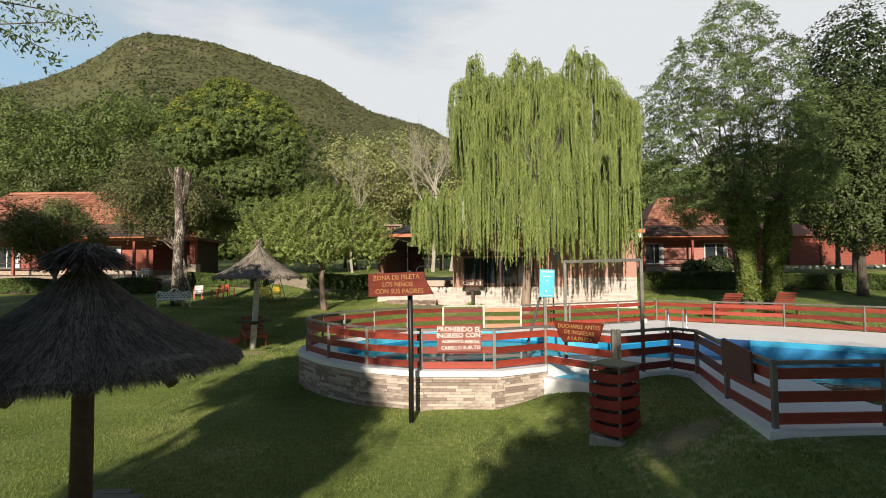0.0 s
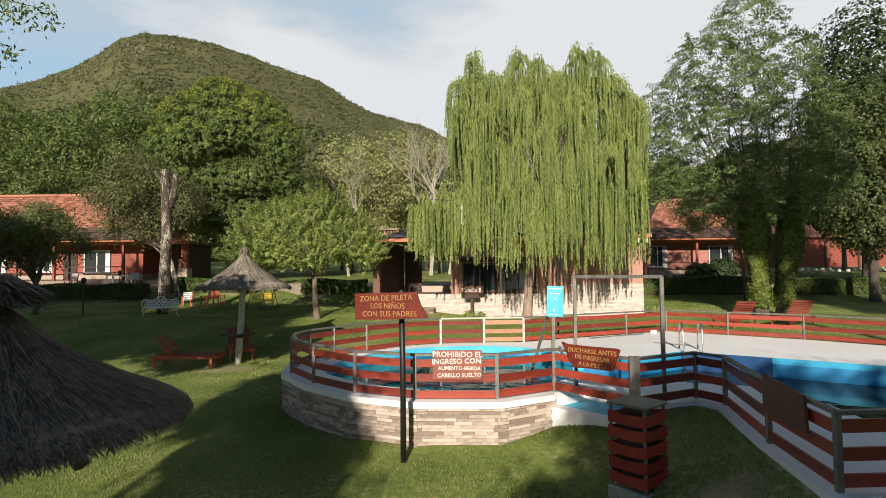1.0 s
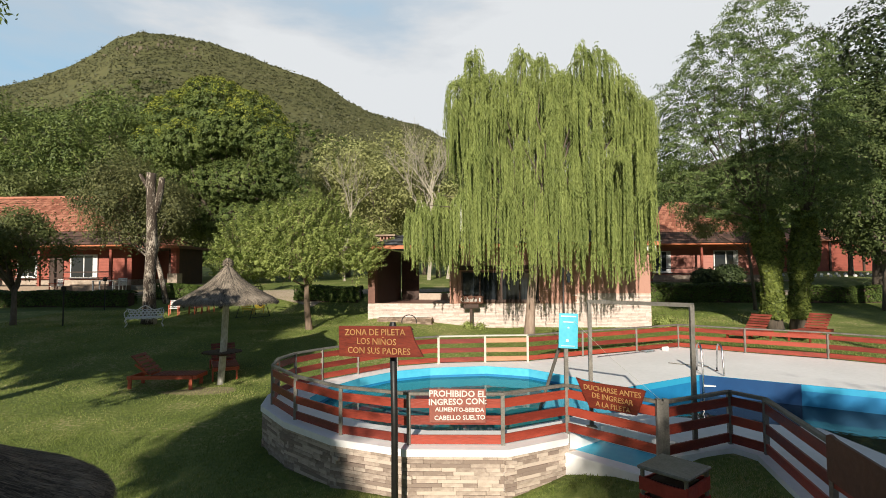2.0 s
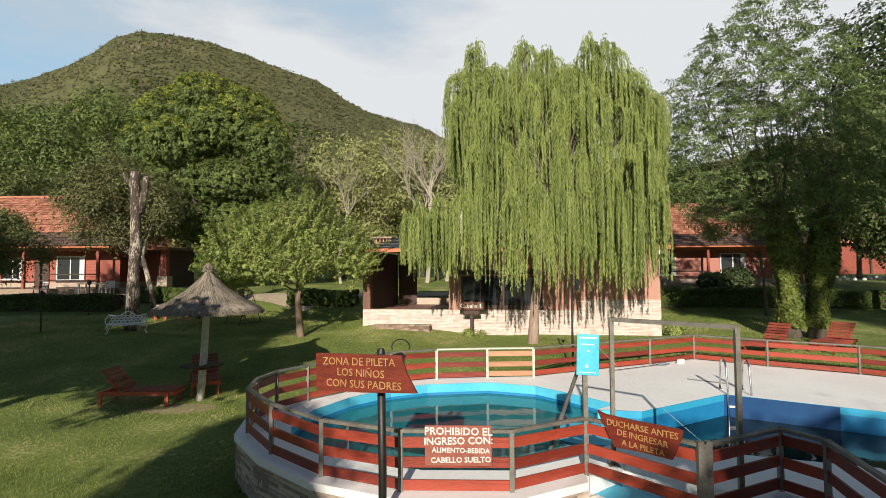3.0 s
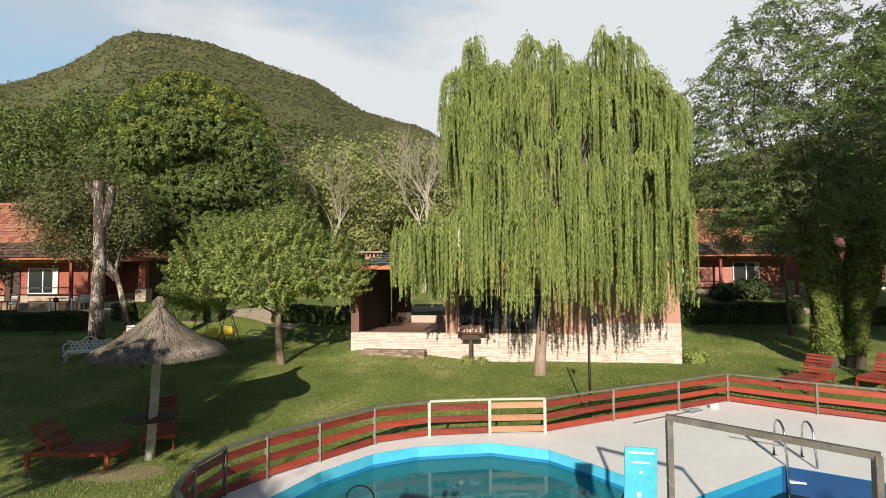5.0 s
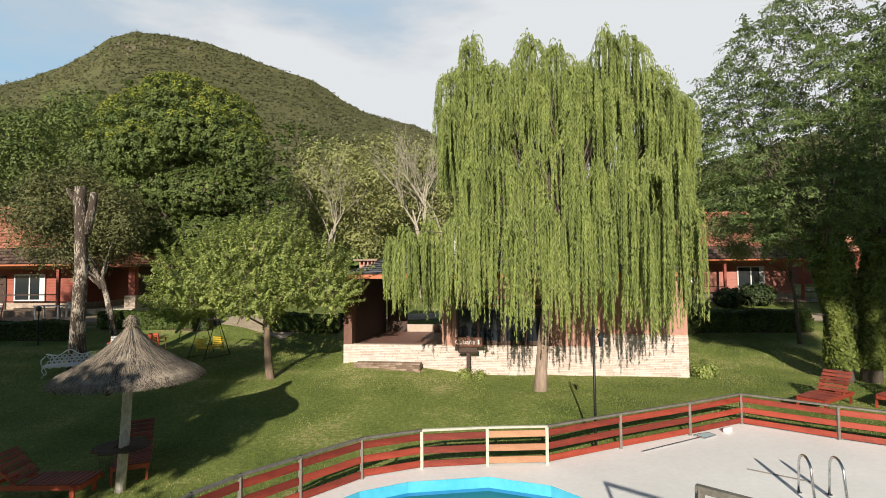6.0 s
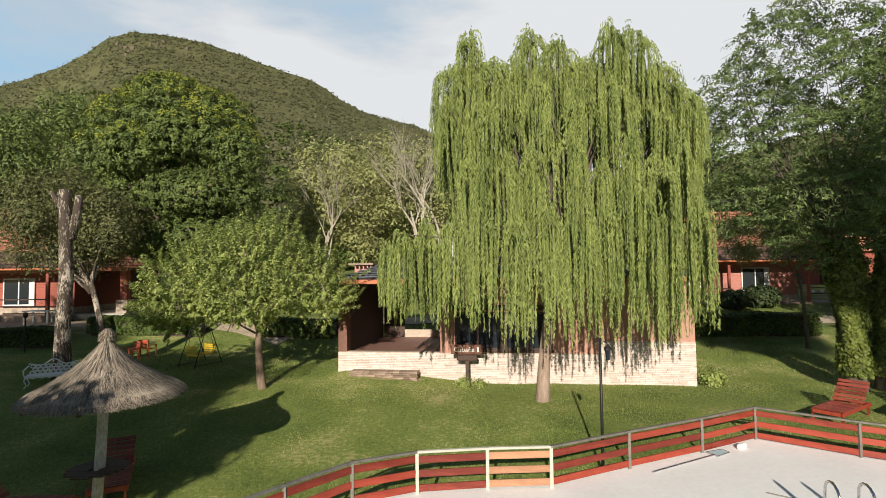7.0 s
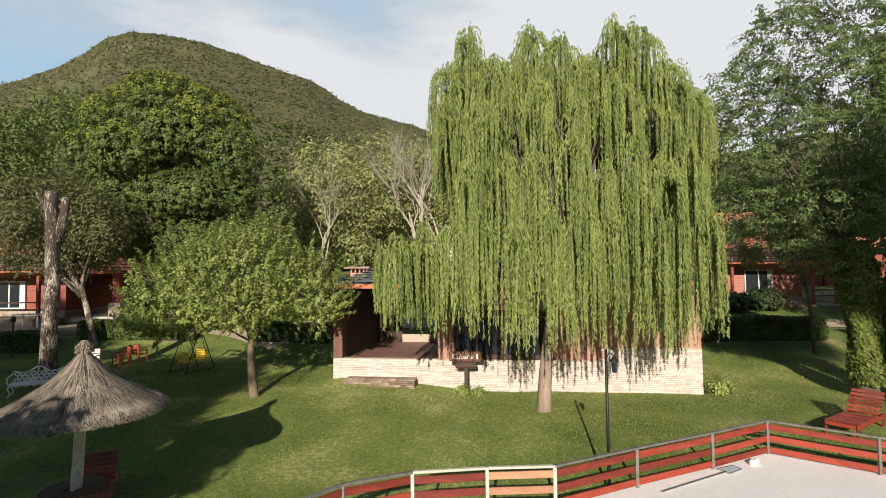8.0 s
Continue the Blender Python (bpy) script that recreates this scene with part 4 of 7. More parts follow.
tuft_tree("dark_tree", (23.5, 30.5, 1.2), [(22.6, 30.4, 11.4, 1.7, 1.8, 1.5), (24.6, 30.4, 11.0, 1.9, 1.8, 1.6), (21.9, 30.2, 9.2, 1.8, 1.8, 1.4), (24.0, 29.8, 8.8, 2.2, 2.0, 1.5), (25.8, 30.4, 8.6, 1.7, 1.8, 1.5), (22.2, 30.0, 6.8, 1.9, 1.8, 1.2), (24.7, 29.8, 6.4, 2.2, 1.9, 1.3), (23.6, 30.0, 5.2, 2.0, 1.8, 0.9)],
          0.62, 0.6, 85, 0.18, LEAF_BOTTLE, BARK, 0.25, (23.6, 30.5, 4.5), "dark green tree with drooping branches", 23, droop=0.8, squash=1.2)
tree("slender_acacia", (16.7, 31.0, 1.25), crown_lobes(15.0, 31.0, 6.5, 2.7, 1.8, 1.2, 26, 0.5, 37, 0.3), 8000, 0.15, LEAF_OLIVE, BARK, 0.09, (16.4, 31.0, 4.6),
     "slender acacia with thin trunk and feathery leaves", per=40, spread=0.26, shell=0.2, aspect=0.35, droop=0.5, flat=0.5, limb_r=0.4, limbs=8)
tree("orchard_tree", (-19.9, 25.0, ground_z(-19.9, 25.0)), crown_lobes(-19.9, 25.0, 4.8, 2.5, 2.1, 1.4, 34, 0.55, 33, 0.45), 15000, 0.13, LEAF_GREY, BARK, 0.13, (-19.9, 25.0, 2.9),
     "low dark orchard tree with a forked trunk", per=22, spread=0.22)
tree("leaning_tree", (-16.9, 32.3, 1.5), crown_lobes(-19.6, 33.4, 7.7, 3.9, 2.8, 2.6, 36, 1.0, 35), 40000, 0.14, LEAF_DULL, PALE_BARK, 0.17, (-17.8, 32.4, 4.6),
     "thin leaning tree with pale forked trunk and grey-green leaves", per=20, spread=0.35, shell=0.3)
far_spots = [(-46, 54, 13, LEAF_GREY), (-38, 48, 11, LEAF_GREY), (-31, 52, 14, LEAF_GREY), (-25, 46, 10.5, LEAF_GREY), (-21, 53, 12, LEAF_OLIVE), (-10.5, 53, 15.0, LEAF_OLIVE), (-6.5, 50, 12.5, LEAF_OLIVE), (-8.5, 60, 17, LEAF_OLIVE), (-3.2, 57, 15, LEAF_OLIVE),
             (-1.5, 51, 9.5, LEAF_OLIVE), (3, 60, 12, LEAF_DEEP), (11, 55, 11, LEAF_DARK), (17, 54, 12, LEAF_DEEP), (22, 57, 13, LEAF_DEEP), (28, 55, 12, LEAF_DARK), (36, 50, 14, LEAF_DARK), (36, 40, 12, LEAF_DARK), (47, 66, 14, LEAF_DARK), (-58, 60, 20, LEAF_DEEP), (-14, 64, 14, LEAF_OLIVE), (-38, 59, 21, LEAF_DEEP), (-48, 60, 22, LEAF_DEEP), (-29.5, 57, 16, LEAF_GREY)]
for i, (x, y, h, mat_) in enumerate(far_spots):
    z = ground_z(x, y)
    tree("woodland_tree", (x, y, z), crown_lobes(x, y, z + h * 0.56, h * 0.30, h * 0.30, h * 0.42, 26, h * 0.11, 40 + i), int(64 * h * h), 0.30, mat_, BARK, 0.2, (x, y, z + h * 0.4),
         "tree of the wood behind the cabins", group="woodland trees", per=14, spread=0.42, shell=0.35)


def bare_tree(base, height, seed, label):
    """A leafless tree: limbs that fork again and again."""
    root = thing("bare_tree", pose(*base), label, "tree")
    bm = bmesh.new()
    r = random.Random(seed)

    def grow(p, d, length, rad, depth):
        q = p + d * length
        tube(bm, bent(p, q, length * 0.06, r.randrange(999), 3), [rad, rad * 0.88, rad * 0.76, rad * 0.62], 5 if depth < 3 else 3, depth < 3)
        if depth == 6:
            return
        for _ in range(3 if depth < 1 else 2 + (r.random() < 0.25)):
            n = (d + Vector((r.uniform(-1, 1), r.uniform(-1, 1), r.uniform(-0.05, 0.55))) * 0.56).normalized()
            grow(p + d * length * r.uniform(0.55, 1.0), n, length * r.uniform(0.66, 0.88), rad * 0.62, depth + 1)
    grow(Vector((0, 0, -0.3)), Vector((0.02, 0, 1)), height * 0.26, height * 0.0095, 0)
    part("limb", bm, DEAD_WOOD, root)
    return root


bare_tree((-2.2, 47.0, ground_z(-2.2, 47)), 19.0, 4, "leafless tree with pale grey branches")
bare_tree((-9.3, 46.0, ground_z(-9.3, 46)), 14.0, 9, "leafless tree with pale grey branches")
bare_tree((-0.6, 49.0, ground_z(-0.6, 49)), 18.0, 15, "leafless tree with pale grey branches")

# wooded foot of the hill
rb = np.random.default_rng(5)
spots = []
while len(spots) < 2600:
    a, t = rb.uniform(-1.4, 0.95), rb.random() ** 1.4
    d = 105 + 300 * t
    if rb.random() < 0.75 - 0.6 * t + 0.5 * noise.noise((a * d * 0.01, d * 0.01, 5)) + (0.25 if a < -0.5 else 0):
        spots.append((a * d, d, hill_z(a, d) + 0.5))
sp = np.array(spots)
sz = rb.uniform(1.6, 3.6, len(sp))
rep = 46
cc = rb.normal(size=(len(sp) * rep, 3))
cc /= np.linalg.norm(cc, axis=1)[:, None]
cc[:, 2] = np.abs(cc[:, 2])
own = np.repeat(sp, rep, 0) + np.array([0, 0, 1.0])
cc = own + cc * np.repeat(sz, rep)[:, None] * rb.uniform(0.75, 1.05, (len(own), 1))
woods = from_arrays("hill_woods", leaf_quads(cc, 1.3, 0.2, own, 0.85, False), quads_of(len(cc), 3), WOODS)
tagged(woods, "dense green wood on the foot of the hill", "wood", kind="stuff")

# unseen trees added behind the walk, placed to cast shade on the lawn
garden = []
# long low boughs of two of them, shaped to fill out that shade
SHADE_BOUGHS = {-4.9: [(-6.5, -4.5, 6.8, 0.9, 1.1, 0.6), (-5.4, -4.9, 6.9, 0.8, 1.0, 0.55)], -13.0: [(-8.3, 4.9, 6.0, 1.5, 1.2, 0.5), (-9.9, 4.5, 5.7, 1.6, 1.4, 0.6), (-10.8, 4.9, 7.2, 1.0, 1.2, 0.8)]}
for x, y, c, rr, n in ((-4.9, -8.6, (-4.85, -8.0, 6.4), (0.95, 1.8, 2.0), 40000), (1.2, -10.0, (3.2, -9.4, 6.9), (3.5, 2.2, 1.9), 30000), (7.2, -11.0, (7.8, -10.6, 7.3), (2.8, 2.4, 2.2), 8000), (-12.6, 7.0, (-12.3, 7.6, 7.4), (2.4, 2.6, 2.0), 16000), (-13.0, 5.3, (-12.9, 5.8, 7.6), (2.5, 2.4, 2.1), 76000),
                       (-14.9, 6.3, (-14.9, 6.6, 7.6), (3.4, 3.0, 2.3), 42000), (-20.5, 7.5, (-20.5, 8.0, 8.0), (3.6, 3.2, 2.8), 24000), (18.8, -5.8, (18.6, -5.6, 12.6), (4.6, 4.4, 4.2), 36000), (10.2, -7.0, (10.5, -6.0, 17.8), (3.5, 3.5, 2.3), 26000), (26, 4.0, (26, 4, 11), (4, 4, 5), 20000), (-27, 3.0, (-27, 3.0, 12.5), (5.0, 4.5, 4.0), 30000), (-0.6, -9.5, (-0.4, -9.3, 5.3), (1.3, 1.2, 1.0), 5000), (-21.2, 6.0, (-21.2, 6.4, 8.4), (3.0, 2.6, 2.2), 42000), (-26.0, 6.0, (-26.0, 6.4, 9.0), (3.2, 2.6, 2.8), 36000), (-14.2, 3.6, (-14.0, 4.0, 7.6), (2.6, 2.0, 1.9), 30000)):
    garden.append(tree("garden_tree", (x, y, ground_z(x, y)), crown_lobes(*c, *rr, 20, min(rr) * 0.4, int(n + x * 3)) + [l for i, b in enumerate(SHADE_BOUGHS.get(x, ())) for l in crown_lobes(*b, 12, min(b[3:]) * 0.45, 300 + i)], n * 6 // 10, 0.36, LEAF_ACACIA, BARK, 0.2, (x, y, c[2] - rr[2] * 0.8), "feathery green tree out of view, placed to shade the lawn", group="garden trees", per=18, spread=0.3, shell=0.2))
# unseen row of trees added to keep low sky light off the garden
for k in range(13):
    x, y = -48 + 8 * k + random.uniform(-2, 2), -27 + random.uniform(-3, 1) - 0.004 * (8 * k - 48) ** 2
    h = random.uniform(8.0, 9.6)
    z = ground_z(x, y)
    tree("woodland_tree", (x, y, z), crown_lobes(x, y, z + h * 0.52, 4.4, 3.6, h * 0.40, 18, 1.4, 90 + k), 8000, 0.5, LEAF_DEEP, BARK, 0.2, (x, y, z + h * 0.3), "unseen tree of a row added to block low sky light", group="boundary trees", per=10, spread=0.5, shell=0.3)
# bough of a garden tree that reaches out over the lawn
bm = bmesh.new()
tips = [(4.1, 1.7, 0.9), (3.8, 1.2, 1.4), (3.3, 2.2, 0.5), (3.9, 2.4, 1.3), (2.8, 1.0, 1.6)]
cs = []
for i, tip in enumerate(tips):
    pts = bent((0, 0, 0), tip, 0.5, 60 + i, 8)
    tube(bm, pts, [0.05, 0.04, 0.035, 0.03, 0.025, 0.02, 0.015, 0.012, 0.006], 5)
    for q in pts[4:]:
        cs += [tuple(q + Vector((random.gauss(0, 0.16), random.gauss(0, 0.16), random.gauss(-0.12, 0.14)))) for _ in range(70)]
twig = part("bough", bm, BARK, garden[3])
twig.location = (1.0, 1.0, 6.8 - garden[3].location.z)
from_arrays("spray", leaf_quads(np.array(cs), 0.11, 0.9, None, 0.35), quads_of(len(cs)), LEAF_ACACIA, twig)

# tall dead trunk
root = thing("dead_trunk", pose(-14.05, 25.7, ground_z(-14.05, 25.7)), "tall dead trunk with peeling pale bark and a sawn fork", "tree trunk")
bm = bmesh.new()
tube(bm, [(0, 0, -0.3), (0.02, 0, 0.5), (-0.02, 0, 2.0), (0.08, 0, 3.8), (0.02, 0, 5.4), (-0.02, 0, 6.6), (0.0, 0, 7.05)], [0.38, 0.29, 0.25, 0.235, 0.22, 0.215, 0.22], 14)
for v in bm.verts:
    v.co.xy *= 1 + 0.14 * noise.noise((v.co.x * 6, v.co.y * 6, v.co.z * 0.8))
tube(bm, [(0.2, 0.05, 5.2), (0.38, 0.1, 6.2), (0.45, 0.1, 6.85)], [0.17, 0.15, 0.13], 10)
tube(bm, [(-0.1, 0, 6.3), (-0.42, 0, 6.8), (-0.55, -0.02, 7.0)], [0.13, 0.09, 0.06], 8)
part("trunk", bm, PALE_BARK, root, smooth=True)


# domes from which the strands hang: centre, top, radius, shortest and longest fall, lowest end
DRAPES = [(1.05, 22.6, 11.95, 0.50, 1.6, 3.4, 3), (0.40, 22.5, 10.95, 0.72, 1.8, 3.8, 3), (1.70, 22.3, 11.05, 0.60, 1.6, 3.2, 3), (2.95, 22.6, 12.05, 0.62, 1.6, 3.4, 3), (3.80, 22.5, 11.75, 0.62, 1.6, 3.0, 3), (4.40, 22.8, 11.2, 0.5, 1.5, 2.6, 3),
          (5.40, 22.6, 12.1, 0.60, 1.6, 3.4, 3), (6.20, 22.6, 12.0, 0.72, 1.6, 3.0, 3), (6.95, 22.6, 11.0, 0.66, 1.8, 3.4, 3), (7.50, 22.7, 10.3, 0.60, 1.8, 4.0, 3), (8.10, 22.9, 9.95, 0.50, 1.0, 2.5, 3), (2.35, 22.9, 11.2, 0.55, 1.6, 3.0, 3), (4.9, 23.0, 11.3, 0.55, 1.8, 3.4, 3),
          (0.45, 21.7, 9.7, 0.60, 1.6, 3.4, 6.0), (1.35, 21.5, 9.9, 0.62, 1.8, 3.6, 3), (2.95, 21.4, 10.3, 0.72, 1.8, 3.6, 3), (3.95, 21.3, 9.9, 0.55, 1.4, 2.6, 3), (5.05, 21.3, 10.1, 0.62, 1.6, 3.2, 3), (5.95, 21.4, 10.0, 0.62, 1.6, 3.6, 3), (6.85, 21.7, 9.4, 0.60, 2.0, 4.4, 3),
          (0.95, 21.5, 8.1, 0.55, 1.6, 4.2, 3.2), (1.85, 21.0, 8.5, 0.66, 2.0, 4.4, 3), (2.75, 20.8, 8.1, 0.62, 2.0, 4.2, 3), (3.65, 20.6, 8.7, 0.60, 2.2, 4.4, 3), (4.60, 20.8, 7.6, 0.50, 1.8, 4.0, 3), (5.30, 20.6, 8.3, 0.55, 2.0, 4.6, 3), (6.15, 20.8, 8.0, 0.60, 2.2, 5.0, 3), (6.95, 21.2, 8.2, 0.55, 2.4, 5.4, 3), (7.45, 21.8, 7.6, 0.50, 2.4, 5.0, 3),
          (1.25, 21.0, 6.3, 0.55, 2.0, 3.6, 3.1), (2.10, 20.6, 6.5, 0.60, 2.2, 3.8, 2.8), (3.00, 20.4, 6.2, 0.60, 2.2, 3.8, 2.7), (3.85, 20.4, 6.6, 0.58, 2.4, 4.0, 2.7), (4.75, 20.3, 6.1, 0.58, 2.2, 3.8, 2.75), (5.65, 20.5, 6.4, 0.58, 2.4, 4.0, 2.8), (6.50, 20.8, 6.2, 0.55, 2.4, 4.0, 2.85), (7.25, 21.3, 6.3, 0.50, 2.2, 3.8, 2.9),
          (-1.05, 21.9, 6.1, 0.55, 1.4, 2.7, 3.4), (-0.35, 21.7, 6.45, 0.60, 1.6, 3.0, 3.3), (0.40, 21.5, 6.0, 0.60, 1.4, 2.9, 3.2), (-1.55, 22.1, 5.3, 0.38, 0.9, 1.8, 3.5), (0.0, 22.4, 5.5, 0.6, 1.2, 2.2, 3.4),
          (1.3, 24.4, 10.4, 0.9, 2.5, 5.0, 3), (2.9, 24.8, 11.0, 0.9, 2.5, 5.0, 3), (4.5, 24.8, 10.9, 0.9, 2.5, 5.0, 3), (6.1, 24.6, 10.9, 0.9, 2.5, 5.0, 3), (7.2, 24.2, 9.8, 0.8, 2.5, 5.0, 3), (0.7, 23.6, 10.6, 0.6, 2.5, 4.5, 5.5), (2.1, 24.2, 11.0, 0.8, 2.5, 5.0, 3), (3.7, 24.4, 11.2, 0.8, 2.5, 5.0, 3), (5.2, 24.2, 11.3, 0.8, 2.5, 5.0, 3), (2.0, 23.6, 7.6, 1.0, 2.5, 5.0, 3.4), (3.6, 23.4, 7.8, 1.0, 2.5, 5.0, 3.4), (5.4, 23.4, 7.8, 1.0, 2.5, 5.0, 3.4), (6.8, 23.4, 7.4, 0.9, 2.5, 5.0, 3.4)]


def weeping_willow(base):
    """Boughs end in domes; ropes of leafy strands arch out of each dome and hang down."""
    root = thing("willow", pose(*base), "tall weeping willow with long hanging yellow-green strands", "tree")
    r = np.random.default_rng(11)
    bx, by, bz = base
    part("trunk", tube_bm(bent((0, 0, -0.3), (0.6, 0, 4.2), 0.25, 3), [0.27, 0.20, 0.185, 0.175, 0.165, 0.16], 10), WILLOW_BARK, root, smooth=True)
    for i, (hx, hy, hz, *_) in enumerate(DRAPES):
        part("bough", tube_bm(bent((0.5, 0, 3.2 + 0.02 * i), (hx - bx, hy - by, hz - bz - 0.15), 0.5, i, 6), [0.08, 0.062, 0.048, 0.036, 0.026, 0.016, 0.008], 6), BARK, root)
    vs = []
    behind = [(x + 0.25, y + 0.75, z - 0.35, 0.7, 2.0, 3.6, low) for x, y, z, _, _, _, low in DRAPES[:13]]
    for i, (dx, dy, dz, rad, short, long_, low) in enumerate(DRAPES + behind):
        peak = i < 13
        if not peak:
            dy, dz = dy + r.uniform(-0.35, 0.45), dz + r.uniform(-0.3, 0.3)
        rad *= 0.95 if peak else 0.74
        sprays = r.uniform(0, 2 * math.pi, 7)
        for k in range(int(27 + 34 * rad) if peak else int(34 + 40 * rad) if dx < 0.7 and dz < 7 else int(17 + 26 * rad)):
            wisp = peak and k % 3 == 0
            ang, q = r.uniform(0, 2 * math.pi), rad * math.sqrt(r.uniform(0.05, 1.1)) * (1.35 if wisp else 1.0)
            if not peak and dz > 7.3:
                ang = sprays[r.integers(7)] + r.normal() * 0.3
            fall = r.uniform(short, long_) * (0.7 if wisp else 1.0)
            top = dz + (0.22 if peak else 0.0) - 0.8 * rad * min(1.2, (q / rad)) ** 2 + r.normal() * 0.14
            hx, hy = dx + 0.25 * q * math.cos(ang), dy + 0.25 * q * math.sin(ang)
            end = low + 0.35 * abs(r.normal())
            sway, bend = r.uniform(0, 6), r.uniform(0.02, 0.07)
            for _ in range(1 if wisp else int(r.integers(3, 6))):
                L = max(0.35, min(fall * r.uniform(0.5, 1.05), top - end + r.normal() * 0.12))
                k = max(8, int(L / 0.026))
                t = np.sort(r.random(k)) * L
                u = np.clip(t / (0.9 * q + 0.12), 0, 1)
                out = 0.75 * q * np.sin(u * math.pi / 2)
                up = (0.5 if wisp else 0.28) * q * np.sin(u * math.pi)
                o = r.normal(size=3) * np.array([0.018, 0.018, 0.08])
                x = hx + o[0] + math.cos(ang) * out + bend * np.sin(t * 1.1 + sway)
                y = hy + o[1] + math.sin(ang) * out + bend * np.cos(t * 0.9 + sway)
                c = np.stack([x, y, top + o[2] + up - t * (0.30 + 0.70 * u)], 1)
                c = c[c[:, 2] > end - 0.2]
                k = len(c)
                if not k:
                    continue
                a = r.normal(size=(k, 3)) * 0.30 + np.array([0, 0, -1.0])
                a /= np.linalg.norm(a, axis=1)[:, None]
                b = np.cross(a, r.normal(size=(k, 3)))
                b /= np.linalg.norm(b, axis=1)[:, None] + 1e-6
                s = r.uniform(0.075, 0.135, (k, 1))
                vs.append(np.stack([c + b * 0.014, c - b * 0.014, c + a * s], 1).reshape(-1, 3))
    v = np.concatenate(vs) - np.array(base)
    from_arrays("crown", v, quads_of(len(v) // 3, 3), WILLOW, root)
    return root


weeping_willow((3.19, 23.1, 0.8))


# ---- thatched umbrellas ----
def thatched_umbrella(name, base, height, radius, drop, label, pole_mat, cap, lean, straw_mat):
    x, y, z = base
    root = thing(name, pose(x, y, z), label, "umbrella")
    eave = height - drop
    part("pole", tube_bm([(lean, 0, -0.3), (lean * 0.5 + 0.01, 0, eave * 0.5), (0, 0, height - 0.25)], [0.105, 0.098, 0.09], 10), pole_mat, root, "round wooden pole", smooth=True)
    for k in range(8):
        a = 2 * math.pi * k / 8 + 0.3
        part("rafter", tube_bm([(0, 0, height - 0.35), (math.cos(a) * radius * 0.98, math.sin(a) * radius * 0.98, eave - 0.19)], [0.04, 0.052], 7), DARK_WOOD, root)
    # inner skin of the thatch
    bm = bmesh.new()
    seg, rings = 40, []
    prof = [(0.02, 0.02), (0.14, -0.19), (0.36, -0.49), (0.68, -0.77), (0.9, -0.92), (0.98, -1.0), (0.92, -1.0), (0.3, -0.45), (0.02, -0.2)]
    for pr, pz in prof:
        rings.append([bm.verts.new((pr * radius * math.cos(a) * 0.985, pr * radius * math.sin(a) * 0.985, height - 0.12 + pz * drop * 0.97 + 0.02 * noise.noise((a * 3, pr * 5, 1)))) for a in (2 * math.pi * k / seg for k in range(seg))])
    for a, b in zip(rings, rings[1:]):
        for k in range(seg):
            bm.faces.new((a[k], a[(k + 1) % seg], b[(k + 1) % seg], b[k]))
    cone = part("thatch", bm, straw_mat, root, "straw thatch, frayed at its edge")
    # straw laid down the slope
    n = 34000
    r = np.random.default_rng(int(abs(x * 10)))
    a = r.uniform(0, 2 * math.pi, n)
    q = np.sqrt(r.random(n)) * 0.98
    pr_ = np.array([p[0] for p in prof[:6]])
    pz_ = np.array([p[1] for p in prof[:6]])

    def at(q_, a_, lift):
        return np.stack([q_ * radius * np.cos(a_), q_ * radius * np.sin(a_), height - 0.12 + np.interp(q_, pr_, pz_) * drop + lift], 1)
    L = r.uniform(0.12, 0.30, n) / radius
    q2 = q + L
    da = r.normal(size=n) * 0.05
    p0 = at(q, a, r.uniform(0.0, 0.03, n))
    p1 = at(np.minimum(q2, 0.985), a + da, r.uniform(0.0, 0.035, n))
    over = (np.minimum(0.16, np.maximum(0, q2 - 0.985) * radius) * r.uniform(0.4, 1.0, n))[:, None]
    p1 += over * np.stack([np.cos(a) * 0.3, np.sin(a) * 0.3, np.full(n, -0.55)], 1)
    w = np.stack([-np.sin(a), np.cos(a), np.zeros(n)], 1) * r.uniform(0.002, 0.0048, n)[:, None]
    v = np.stack([p0 - w, p0 + w, p1 + w * 0.6, p1 - w * 0.6], 1).reshape(-1, 3)
    from_arrays("straw", v, quads_of(n), straw_mat, root)
    # tied tuft at the top
    n = 3600
    a = r.uniform(0, 2 * math.pi, n)
    q = np.sqrt(r.random(n)) * cap
    p0 = np.stack([0.35 * q * np.cos(a), 0.35 * q * np.sin(a), height + 0.02 + r.uniform(-0.16, 0.05, n)], 1)
    p1 = np.stack([q * np.cos(a), q * np.sin(a), height + 0.07 - 0.4 * q * q / cap * (0.5 + 0.18 / cap) - r.uniform(0.0, 0.15, n)], 1)
    w = np.stack([-np.sin(a), np.cos(a), np.zeros(n)], 1) * 0.006
    from_arrays("tuft", np.stack([p0 - w, p0 + w, p1 + w, p1 - w], 1).reshape(-1, 3), quads_of(n), straw_mat, root)
    return root


thatched_umbrella("thatched_umbrella", (-3.41, 4.75, -0.1), 2.94, 1.47, 0.98, "thatched sunshade on a dark wooden pole, in shade", DARK_WOOD, 0.46, 0.0, SHADED_THATCH)
thatched_umbrella("thatched_umbrella", (-6.42, 16.86, 0.06), 3.64, 1.44, 1.09, "thatched sunshade on a pale pole with a round table", WHITEWASH, 0.17, -0.2, THATCH)

